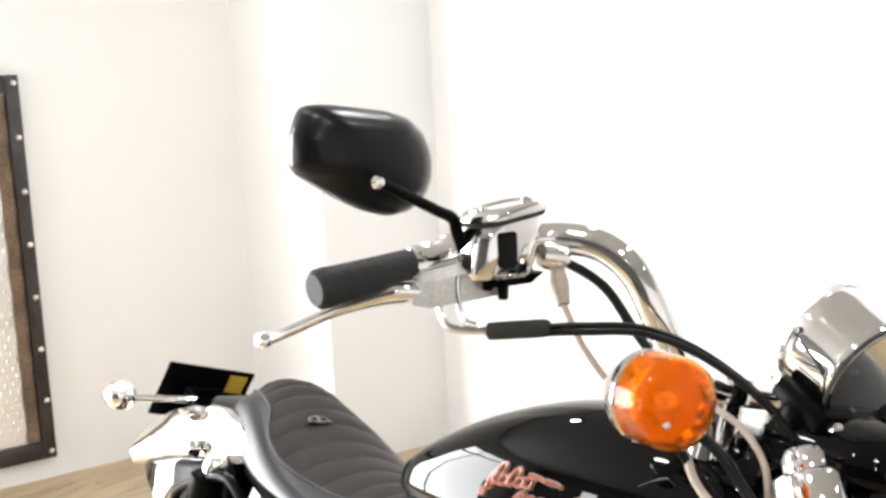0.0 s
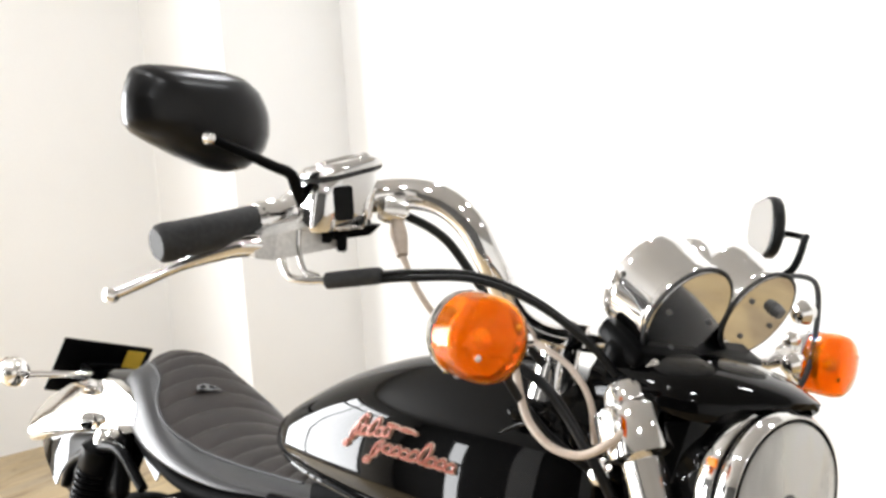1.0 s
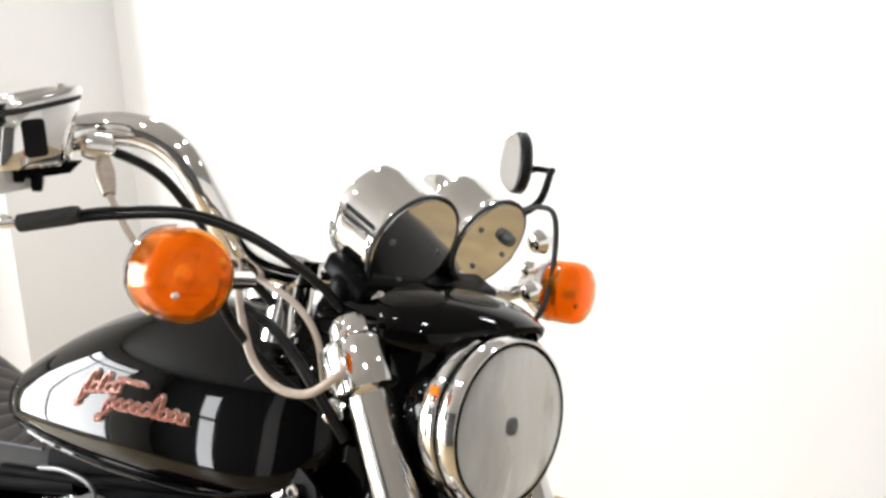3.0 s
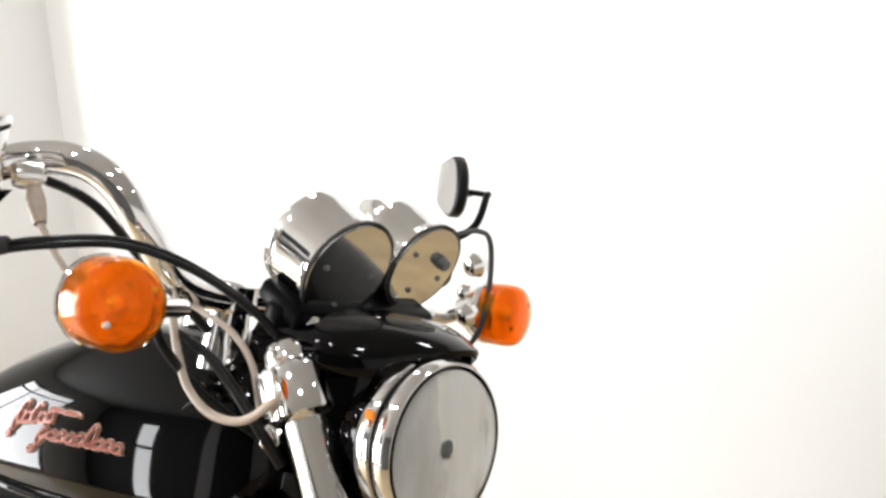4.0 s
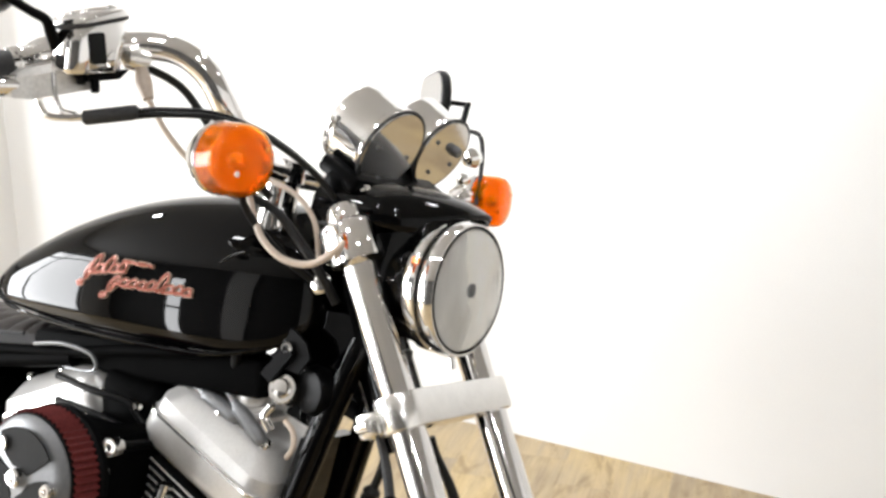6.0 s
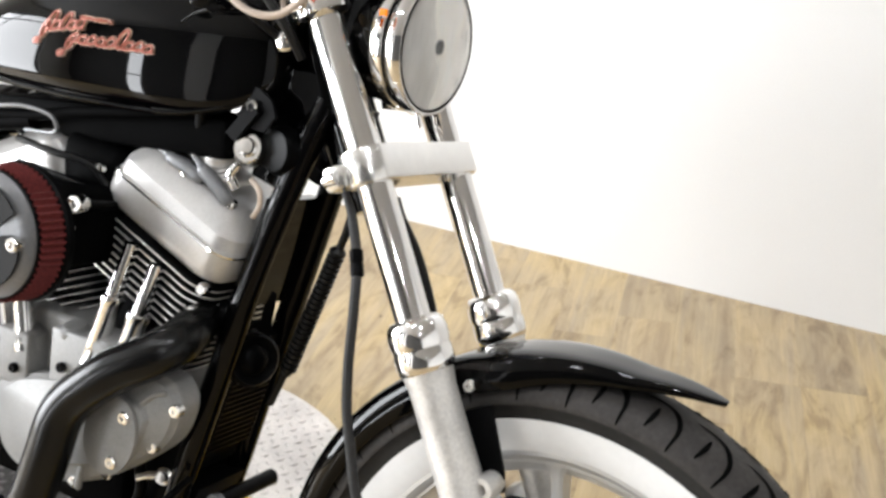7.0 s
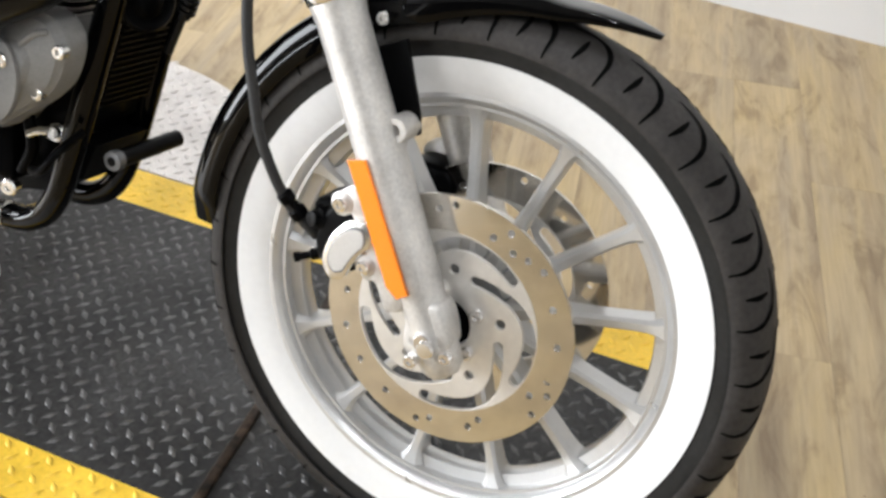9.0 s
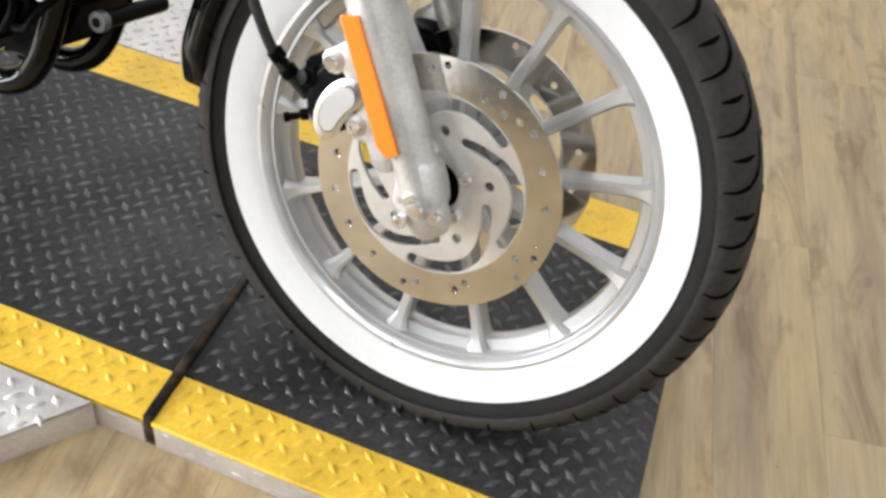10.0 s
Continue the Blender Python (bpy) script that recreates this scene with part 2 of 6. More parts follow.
def box(size, m=Matrix(), bevel=0.0, segs=2, bm=None):
    own = bm or bmesh.new()
    r = bmesh.ops.create_cube(own, size=1.0, matrix=m @ Matrix.Diagonal((*size, 1)))
    if bevel:
        es = list({e for v in r["verts"] for e in v.link_edges})
        bmesh.ops.bevel(own, geom=es, offset=bevel, segments=segs, affect="EDGES", profile=0.5, clamp_overlap=True)
    return own


def frame_of(axis, side=None):
    """A turn whose z is the axis."""
    z = Vector(axis).normalized()
    x = Vector(side) if side else (Vector((0, 0, 1)) if abs(z.z) < 0.9 else Vector((1, 0, 0)))
    y = z.cross(x).normalized()
    x = y.cross(z)
    return Matrix((x, y, z)).transposed().to_4x4()


def lathe(profile, origin=(0, 0, 0), axis=(0, 0, 1), segs=32, bm=None, squash=(1, 1), side=None):
    """A turned body from rows of radius and height along the axis."""
    own = bm or bmesh.new()
    m = Matrix.Translation(origin) @ frame_of(axis, side)
    rings = []
    for r, h in profile:
        if r < 1e-6:
            rings.append([own.verts.new(m @ Vector((0, 0, h)))])
        else:
            rings.append([own.verts.new(m @ Vector((r * squash[0] * math.cos(a), r * squash[1] * math.sin(a), h))) for a in (2 * math.pi * k / segs for k in range(segs))])
    for a, b in zip(rings, rings[1:]):
        for k in range(segs):
            n = (k + 1) % segs
            if len(a) == 1 and len(b) == 1:
                continue
            if len(a) == 1:
                own.faces.new((a[0], b[k], b[n]))
            elif len(b) == 1:
                own.faces.new((a[k], a[n], b[0]))
            else:
                own.faces.new((a[k], a[n], b[n], b[k]))
    for ring in (rings[0], rings[-1]):
        if len(ring) > 1 and profile[0] != profile[-1]:
            own.faces.new(ring)
    return own


def glide(points, n=8, closed=False):
    """Catmull-Rom through points."""
    p = [Vector(q) for q in points]
    out = []
    count = len(p) if closed else len(p) - 1
    for i in range(count):
        if closed:
            a, b, c, d = p[i - 1], p[i], p[(i + 1) % len(p)], p[(i + 2) % len(p)]
        else:
            b, c = p[i], p[i + 1]
            a = p[i - 1] if i else b + (b - c)
            d = p[i + 2] if i + 2 < len(p) else c + (c - b)
        for k in range(n):
            t = k / n
            out.append(0.5 * ((2 * b) + (c - a) * t + (2 * a - 5 * b + 4 * c - d) * t * t + (3 * b - a - 3 * c + d) * t**3))
    if not closed:
        out.append(p[-1])
    return out


def tube(points, r, segs=10, n=8, closed=False, bm=None, smooth=True):
    """A round tube along points; r: one radius, or one for each point."""
    own = bm or bmesh.new()
    pts = glide(points, n, closed) if smooth else [Vector(p) for p in points]
    if isinstance(r, (list, tuple)):
        rr = [v.x for v in glide([(q, 0, 0) for q in r], n, closed)] if smooth else list(r)
    else:
        rr = [r] * len(pts)
    rings, up = [], None
    for i, p in enumerate(pts):
        a = pts[i - 1] if i or closed else pts[i]
        b = pts[(i + 1) % len(pts)] if i + 1 < len(pts) or closed else pts[i]
        t = (b - a).normalized()
        if up is None:
            up = t.orthogonal().normalized()
        up = (up - t * up.dot(t)).normalized()
        sd = t.cross(up)
        rings.append([own.verts.new(p + rr[i] * (up * math.cos(w) + sd * math.sin(w))) for w in (2 * math.pi * k / segs for k in range(segs))])
    pairs = list(zip(rings, rings[1:])) + ([(rings[-1], rings[0])] if closed else [])
    for a, b in pairs:
        for k in range(segs):
            own.faces.new((a[k], a[(k + 1) % segs], b[(k + 1) % segs], b[k]))
    if not closed:
        own.faces.new(rings[0])
        own.faces.new(rings[-1])
    return own


def loft(rings, bm=None, caps=True, closed=True):
    own = bm or bmesh.new()
    vs = [[own.verts.new(v) for v in ring] for ring in rings]
    n = len(vs[0])
    for a, b in zip(vs, vs[1:]):
        for k in range(n if closed else n - 1):
            own.faces.new((a[k], a[(k + 1) % n], b[(k + 1) % n], b[k]))
    if caps and closed:
        own.faces.new(vs[0])
        own.faces.new(vs[-1])
    return own


def plate(outline, holes, thick, m, bevel=0.0):
    """A flat plate with true holes: loops of (u, v) in the plane of m, thickness along its z."""
    cu = bpy.data.curves.new("plate_outline", "CURVE")
    cu.dimensions, cu.fill_mode, cu.extrude = "2D", "BOTH", thick / 2
    cu.bevel_depth, cu.bevel_resolution = bevel, 1
    for loop in [outline, *holes]:
        sp = cu.splines.new("POLY")
        sp.points.add(len(loop) - 1)
        sp.use_cyclic_u = True
        for q, (u, v) in zip(sp.points, loop):
            q.co = (u, v, 0, 1)
    ob = bpy.data.objects.new("plate_outline", cu)
    scene.collection.objects.link(ob)
    me = bpy.data.meshes.new_from_object(ob.evaluated_get(bpy.context.evaluated_depsgraph_get()))
    bm = bmesh.new()
    bm.from_mesh(me)
    bmesh.ops.remove_doubles(bm, verts=bm.verts, dist=1e-6)
    bm.transform(m)
    bpy.data.objects.remove(ob)
    bpy.data.curves.remove(cu)
    bpy.data.meshes.remove(me)
    return bm


def circle(r, n=48, cx=0.0, cy=0.0):
    return [(cx + r * math.cos(2 * math.pi * k / n), cy + r * math.sin(2 * math.pi * k / n)) for k in range(n)]


def rounded(w, h, r, n=6, cx=0.0, cy=0.0):
    out = []
    for sx, sy, a0 in ((1, 1, 0), (-1, 1, 90), (-1, -1, 180), (1, -1, 270)):
        for k in range(n + 1):
            a = math.radians(a0 + 90 * k / n)
            out.append((cx + sx * (w / 2 - r) + r * math.cos(a), cy + sy * (h / 2 - r) + r * math.sin(a)))
    return out


def bolt(name, origin, axis, r, material, parent, h=0.006, sides=6):
    return part(name, lathe([(0, -h), (r, -h), (r, h * 0.7), (r * 0.8, h), (r * 0.45, h), (r * 0.4, h * 0.5), (0, h * 0.5)], origin, axis, sides * 2), material, parent)


# ---- room ----
WALL_Y = 1.85
LEFT_X, JOG_X, JOG_Y = -4.08, -3.345, 1.31
RIGHT_X, FRONT_Y = 3.6, -4.0
T = 0.12


def wall_box(name, x0, x1, y0, y1, z0, z1, material):
    ob = done(name, box((x1 - x0, y1 - y0, z1 - z0), Matrix.Translation(((x0 + x1) / 2, (y0 + y1) / 2, (z0 + z1) / 2))), material, smooth=False)
    return tagged(ob, kind="structure")


tagged(wall_box("wall_north", JOG_X - T, RIGHT_X + T, WALL_Y, WALL_Y + T, FLOOR - 0.1, CEIL, WALL), "smooth white painted studio wall", "wall")
tagged(wall_box("wall_west_return", JOG_X - T, JOG_X, JOG_Y + T, WALL_Y, FLOOR - 0.1, CEIL, WALL), "white painted return of the side wall", "wall")
tagged(wall_box("wall_west_jog", LEFT_X - T, JOG_X, JOG_Y, JOG_Y + T, FLOOR - 0.1, CEIL, WALL), "white painted step in the side wall", "wall")
VY0, VY1, VZ0, VZ1 = -3.05, -0.85, 0.10, 2.45
tagged(wall_box("wall_west_north", LEFT_X - T, LEFT_X, VY1, JOG_Y, FLOOR - 0.1, CEIL, WALL), "off-white painted side wall", "wall")
tagged(wall_box("wall_west_south", LEFT_X - T, LEFT_X, FRONT_Y, VY0, FLOOR - 0.1, CEIL, WALL), "off-white painted side wall", "wall")
tagged(wall_box("wall_west_sill", LEFT_X - T, LEFT_X, VY0, VY1, FLOOR - 0.1, VZ0, WALL), "off-white wall under the window", "wall")
tagged(wall_box("wall_west_head", LEFT_X - T, LEFT_X, VY0, VY1, VZ1, CEIL, WALL), "off-white wall over the window", "wall")
win = tagged(new("window_2"), "tall bright window with dark steel bars", "window", kind="structure")
bars = bmesh.new()
for y in (VY0 + 0.02, VY0 + 1.45, VY1 - 0.02):
    box((0.04, 0.04, VZ1 - VZ0), Matrix.Translation((LEFT_X - 0.05, y, (VZ0 + VZ1) / 2)), bm=bars)
for z in (VZ0 + 0.02, VZ1 - 0.02, VZ1 - 0.28):
    box((0.036, VY1 - VY0, 0.04), Matrix.Translation((LEFT_X - 0.05, (VY0 + VY1) / 2, z)), bm=bars)
part("window_frame", bars, STEEL_FRAME, win, smooth=False)
tagged(wall_box("wall_east", RIGHT_X, RIGHT_X + T, FRONT_Y, WALL_Y, FLOOR - 0.1, CEIL, WALL), "white painted side wall", "wall")
# The wall behind has a wide window through which daylight comes.
WX0, WX1, WZ0, WZ1 = -2.99, -2.61, 0.0, 2.06
tagged(wall_box("wall_south_left", LEFT_X - T, WX0, FRONT_Y - T, FRONT_Y, FLOOR - 0.1, CEIL, DARKWALL), "charcoal painted rear wall", "wall")
tagged(wall_box("wall_south_right", WX1, RIGHT_X + T, FRONT_Y - T, FRONT_Y, FLOOR - 0.1, CEIL, DARKWALL), "charcoal painted rear wall", "wall")
tagged(wall_box("wall_south_sill", WX0, WX1, FRONT_Y - T, FRONT_Y, FLOOR - 0.1, WZ0, DARKWALL), "charcoal painted wall under the window", "wall")
tagged(wall_box("wall_south_head", WX0, WX1, FRONT_Y - T, FRONT_Y, WZ1, CEIL, DARKWALL), "charcoal painted wall over the window", "wall")
tagged(wall_box("ceiling", LEFT_X - T, RIGHT_X + T, FRONT_Y - T, WALL_Y + T, CEIL, CEIL + 0.1, CEILING), "matt grey showroom ceiling", "ceiling")
# Unseen pale strip, added so that the tank's front reflects faint bands.
tagged(wall_box("wall_south_pier", -1.75, -1.30, FRONT_Y, FRONT_Y + 0.05, FLOOR - 0.1, CEIL, WALL), "unseen pale wall strip added to reflect in the tank", "wall")
win = tagged(new("window_1"), "narrow window with dark steel bars", "window", kind="structure")
bars = bmesh.new()
for k in range(2):
    box((0.03, 0.05, WZ1 - WZ0), Matrix.Translation((WX0 + 0.015 + (WX1 - WX0 - 0.03) * k, FRONT_Y - 0.05, (WZ0 + WZ1) / 2)), bm=bars)
for z in (WZ0 + 0.025, WZ1 - 0.025, (WZ0 + WZ1) / 2 + 0.2):
    box((WX1 - WX0, 0.044, 0.05), Matrix.Translation(((WX0 + WX1) / 2, FRONT_Y - 0.05, z)), bm=bars)
part("window_frame", bars, STEEL_FRAME, win, smooth=False)

# The added fill lamp gets a fixture here too.
for lx, ly, watts in LAMPS:
    lamp = tagged(done("ceiling_lamp", lathe([(0.068, 0.0), (0.085, 0.0), (0.085, -0.05), (0.078, -0.055), (0.07, -0.05), (0.068, -0.01), (0.068, 0)], (lx, ly, CEIL), (0, 0, 1), 32), SATIN),
                  "round black ceiling spotlight", "lamp", "ceiling spotlights")

# ---- framed tread panel on the side wall ----
panel = tagged(new("framed_panel"), "tall tread-plate panel in a riveted dark steel frame on the wall", "wall panel")
panel.location = (LEFT_X, 0, 0)
PY0, PY1, PZ0, PZ1 = -0.75, 0.42, 0.04, 1.56
part("sheet", box((0.012, PY1 - PY0 - 0.1, PZ1 - PZ0 - 0.1), Matrix.Translation((0.006, (PY0 + PY1) / 2, (PZ0 + PZ1) / 2))), BRUSHED, panel, "bright tread sheet", smooth=False)
bm = bmesh.new()
for k in range(44):
    for j in range(14):
        y, z = PY1 - 0.12 - j * 0.034 - (k % 2) * 0.017, PZ0 + 0.1 + k * 0.031
        lathe([(0.0, 0.0), (0.009, 0.0), (0.004, 0.004), (0, 0.004)], (0.012, y, z), (1, 0, 0), 8, bm, (1.5, 0.6))
part("tread_studs", bm, BRUSHED, panel)
for y in (PY0 + 0.035, PY1 - 0.035):
    part("frame_upright", box((0.035, 0.05, PZ1 - PZ0), Matrix.Translation((0.0175, y, (PZ0 + PZ1) / 2)), 0.004), STEEL_FRAME, panel)
for z in (PZ0 + 0.035, PZ1 - 0.035):
    part("frame_rail", box((0.035, PY1 - PY0 - 0.12, 0.07), Matrix.Translation((0.0175, (PY0 + PY1) / 2, z)), 0.004), STEEL_FRAME, panel)
for y in (PY0 + 0.085, PY1 - 0.085):
    bm = bmesh.new()
    loft([[(0.030 if k % 2 else 0.022, y - 0.026 + 0.004 * math.sin(z * 37), z), (0.030, y, z), (0.022, y + 0.024 - 0.005 * abs(math.sin(z * 21)), z), (0.01, y + 0.026, z), (0.01, y - 0.026, z)]
          for k, z in enumerate(PZ0 + 0.075 + (PZ1 - PZ0 - 0.15) * i / 40 for i in range(41))], bm)
    part("inner_trim", bm, RUSTY, panel, "weathered brown inner trim")
for k in range(8):
    for y in (PY0 + 0.03, PY1 - 0.03):
        part("rivet", lathe([(0.012, 0), (0.011, 0.005), (0.006, 0.008), (0, 0.009)], (0.035, y, PZ0 + 0.03 + (PZ1 - PZ0 - 0.06) * k / 7), (1, 0, 0), 12), CHROME_SOFT, panel)

# ---- motorcycle lift ----
LIFT = Matrix.Translation((0, 0, 0)) @ pose(0, 0, 0, 0, 0, 4.4)
Y0, Y1, Y2, Y3 = -0.194, -0.114, 0.391, 0.481
DX0, DX1, SLOT, SKEW = -2.4, 0.318, -0.281, -0.06


def treads(name, inside, x0, x1, y0, y1, z, material, parent, pitch=0.0335, tall=1.0):
    """Raised lozenges of tread plate, alternating in direction, as one sheet of relief."""
    verts, faces = [], []
    ni, nj = int((x1 - x0) / pitch) + 1, int((y1 - y0) / pitch) + 1
    for i in range(2 * ni + 1):
        for j in range(nj + 1):
            x, y = x0 + (i * 0.5 + 0.2) * pitch, y0 + (j + 0.5 * (i % 2) + 0.1) * pitch
            if not inside(x, y):
                continue
            a = math.radians(50 if i % 2 else -41)
            c, s, n = math.cos(a), math.sin(a), len(verts)
            for u, v, h in ((-0.0128, 0, 0), (0, -0.0046, 0), (0.0128, 0, 0), (0, 0.0046, 0), (-0.0080, 0, 0.0018), (0, -0.0024, 0.0022), (0.0080, 0, 0.0018), (0, 0.0024, 0.0022)):
                verts.append((x + u * c - v * s, y + u * s + v * c, z + h * tall))
            faces += [(n, n + 1, n + 5, n + 4), (n + 1, n + 2, n + 6, n + 5), (n + 2, n + 3, n + 7, n + 6), (n + 3, n, n + 4, n + 7), (n + 4, n + 5, n + 6, n + 7)]
    me = bpy.data.meshes.new(name)
    me.from_pydata(verts, [], faces)
    me.materials.append(material)
    me.shade_smooth()
    ob = new(name, me)
    ob.parent = parent
    return tagged(ob, kind="stuff")


lift = tagged(new("motorcycle_lift"), "low black tread-plate motorcycle lift with yellow edge stripes", "lift")
lift.matrix_basis = LIFT
for a, b in ((DX0, SLOT - 0.006), (SLOT + 0.006, DX1)):
    for y0, y1, material, nm in ((Y0, Y1, YELLOW, "edge_stripe"), (Y1, Y2, DECK_BLACK, "deck_plate"), (Y2, Y3, YELLOW, "edge_stripe")):
        part(nm, plate([(a + SKEW * y0, y0), (b + SKEW * y0, y0), (b + SKEW * y1, y1), (a + SKEW * y1, y1)], [], 0.008, Matrix.Translation((0, 0, -0.004))), material, lift, smooth=False)
        treads("tread_relief", lambda x, y: a + 0.008 < x - SKEW * y < b - 0.008 and y0 + 0.004 < y < y1 - 0.004 and x > -1.7, a, b, y0, y1, 0.0, TREAD_GLINT if material is DECK_BLACK else material, lift)
part("joint_strip", box((0.0155, Y3 - Y0, 0.053), Matrix.Translation((SLOT + SKEW * (Y0 + Y3) / 2, (Y0 + Y3) / 2, -0.0205)) @ pose(0, 0, 0, 0, 0, -math.degrees(math.atan(SKEW))), 0.004, 3), STRIP, lift, "dirty black joint strip")
part("lift_body", box((DX1 - DX0 - 0.07, Y3 - Y0 - 0.016, 0.042), Matrix.Translation(((DX0 + DX1) / 2, (Y0 + Y3) / 2, -0.029))), SATIN, lift, smooth=False)
for y, s in ((Y0, 1), (Y3, -1)):
    for a, b in ((DX0 + SKEW * y, SLOT - 0.008 + SKEW * y), (SLOT + 0.008 + SKEW * y, DX1 + SKEW * y)):
        part("side_skirt", box((b - a, 0.006, 0.041), Matrix.Translation(((a + b) / 2, y + s * 0.003, -0.0285))), TREAD, lift, "bare aluminium tread-plate skirt", smooth=False)
        bm = bmesh.new()
        for k in range(int((b - a) / 0.032)):
            lathe([(0.0, 0.0), (0.010, 0), (0.005, 0.0016), (0, 0.0016)], (a + 0.02 + k * 0.032, y, -0.016 - (k % 2) * 0.022), (0, -s, 0), 8, bm, (0.4, 1.0))
        if a > -1.5 or b > -1.5:
            part("skirt_relief", bm, TREAD, lift)


def wing(name, outline, label):
    ob = tagged(new(name), label, "lift wing")
    ob.matrix_basis = LIFT
    part("top_plate", plate(outline, [], 0.006, Matrix.Translation((0, 0, -0.003))), TREAD, ob, smooth=False)
    edge = bmesh.new()
    n = len(outline)
    loops = [[own for own in ((edge.verts.new((x, y, -0.006)), edge.verts.new((x, y, FLOOR))) for x, y in outline)]][0]
    for k in range(n):
        (a, b), (c, d) = loops[k], loops[(k + 1) % n]
        edge.faces.new((a, c, d, b))
    part("skirt", edge, TREAD, ob, smooth=False)
    xs, ys = [p[0] for p in outline], [p[1] for p in outline]

    def inside(x, y):
        hit = False
        for k in range(n):
            (xa, ya), (xb, yb) = outline[k], outline[(k + 1) % n]
            if (ya > y) != (yb > y) and x < xa + (y - ya) * (xb - xa) / (yb - ya):
                hit = not hit
        return hit and min(math.hypot(x - p[0], y - p[1]) for p in outline) > 0.012
    treads("tread_relief", inside, min(xs), max(xs), min(ys), max(ys), 0.0, TREAD, ob, 0.0335, 1.8)
    return ob


arc = [(-1.00 + 0.46 * math.cos(math.radians(a)), Y3 + 0.004 + 0.36 * math.sin(math.radians(a))) for a in range(0, 91, 6)]
wing("lift_wing", [*arc, (-1.9, Y3 + 0.364), (-1.9, Y3 + 0.004)], "bare aluminium tread-plate wing with a rounded corner")
wing("lift_wing", [(-1.9, Y0 - 0.004), (-1.9, -0.62), (-0.655, -0.62), (-0.346, -0.198)], "bare aluminium tread-plate wing with a cut corner")
chock = tagged(new("wheel_chock"), "small folded tread-plate block on the lift deck", "chock")
chock.matrix_basis = Matrix.Translation((0, 0, 0.0028))
block = [(-1.20, 0.105), (-0.93, 0.137), (-0.885, 0.141), (-0.872, 0.138), (-0.802, 0.080), (-0.797, 0.070), (-0.812, 0.036), (-0.83, 0.028), (-1.20, -0.02)]
part("block", plate(block, [], 0.022, Matrix.Translation((0, 0, 0.011)), 0.002), TREAD, chock, smooth=False)
treads("tread_relief", lambda x, y: -1.15 < x < -0.83 and 0.05 < y < 0.115, -1.16, -0.80, 0.03, 0.14, 0.0236, TREAD, chock, 0.0335)
part("rivet", lathe([(0.006, 0), (0.006, 0.002), (0.003, 0.003), (0, 0.003)], (-0.822, 0.065, 0.0236), (0, 0, 1), 12), CHROME_SOFT, chock)

# ---- motorcycle ----
LEAN = -14.86
bike = tagged(new("motorcycle"), "gloss black cruiser motorcycle with chrome forks and a whitewall tyre", "motorcycle")
bike.matrix_basis = Matrix.Translation((0, 0, 0.05)) @ pose(0, 0, 0, LEAN) @ Matrix.Translation((0, 0, -0.05))
AXLE = Vector((0, 0, 0.33))
RAKE = math.radians(27.95)
UP = Vector((-math.sin(RAKE), 0, math.cos(RAKE)))
FWD = Vector((math.cos(RAKE), 0, math.sin(RAKE)))
LEG = 0.096


def on_fork(s, y=0.0, f=0.0):
    return AXLE + UP * s + FWD * f + Vector((0, y, 0))


# front wheel
def ring_sweep(section, n=96, a0=0.0, a1=360.0, bm=None):
    """Sweep rows of (radius, y) round the axle."""
    own = bm or bmesh.new()
    full = abs(a1 - a0 - 360) < 1e-6
    count = n if full else n + 1
    rings = []
    for k in range(count):
        a = math.radians(a0 + (a1 - a0) * k / n)
        rings.append([own.verts.new((r * math.cos(a), y, AXLE.z + r * math.sin(a))) for r, y in section])
    for k in range(n):
        p, q = rings[k], rings[(k + 1) % count]
        for j in range(len(section)):
            i = (j + 1) % len(section)
            own.faces.new((p[j], p[i], q[i], q[j]))
    if not full:
        own.faces.new(rings[0])
        own.faces.new(rings[-1])
    return own


RIM = [(0.236, 0.033), (0.240, 0.037), (0.247, 0.037), (0.247, 0.030), (0.236, 0.022), (0.236, -0.022), (0.247, -0.030), (0.247, -0.037), (0.240, -0.037), (0.236, -0.033),
       (0.2315, -0.026), (0.2295, 0.0), (0.2315, 0.026)]
wheel = part("front_wheel", ring_sweep(RIM, 120), WHEEL, bike, "silver cast thirteen-spoke front wheel")
half = [(0.242, 0.0345), (0.262, 0.0415), (0.280, 0.0448), (0.290, 0.0462), (0.302, 0.0510), (0.313, 0.0490), (0.323, 0.0355), (0.3300, 0.0175)]
section = half + [(0.3315, 0.0)] + [(r, -y) for r, y in half[::-1]] + [(0.238, 0.0)]
part("tyre", ring_sweep(section, 120), TYRE, wheel, "black rubber tyre")
TW = 0.90
crown = [(r, y * TW) for r, y in ((0.3000, 0.0602), (0.3030, 0.0612), (0.3110, 0.0600), (0.3175, 0.0560), (0.3270, 0.0405), (0.3330, 0.0203), (0.3350, 0.0))]
part("tread_band", ring_sweep(crown + [(r, -y) for r, y in crown[:-1][::-1]] + [(0.305, -0.042), (0.305, 0.042)], 120), TREAD_RUBBER, wheel, "worn grey-brown tread")
for s in (1, -1):
    part("whitewall", ring_sweep([(0.2435, s * 0.0365), (0.252, s * 0.0402), (0.262, s * 0.0430), (0.274, s * 0.0452), (0.2825, s * 0.0466), (0.2835, s * 0.043), (0.2435, s * 0.033)], 120), WHITEWALL, wheel, "clean white sidewall")


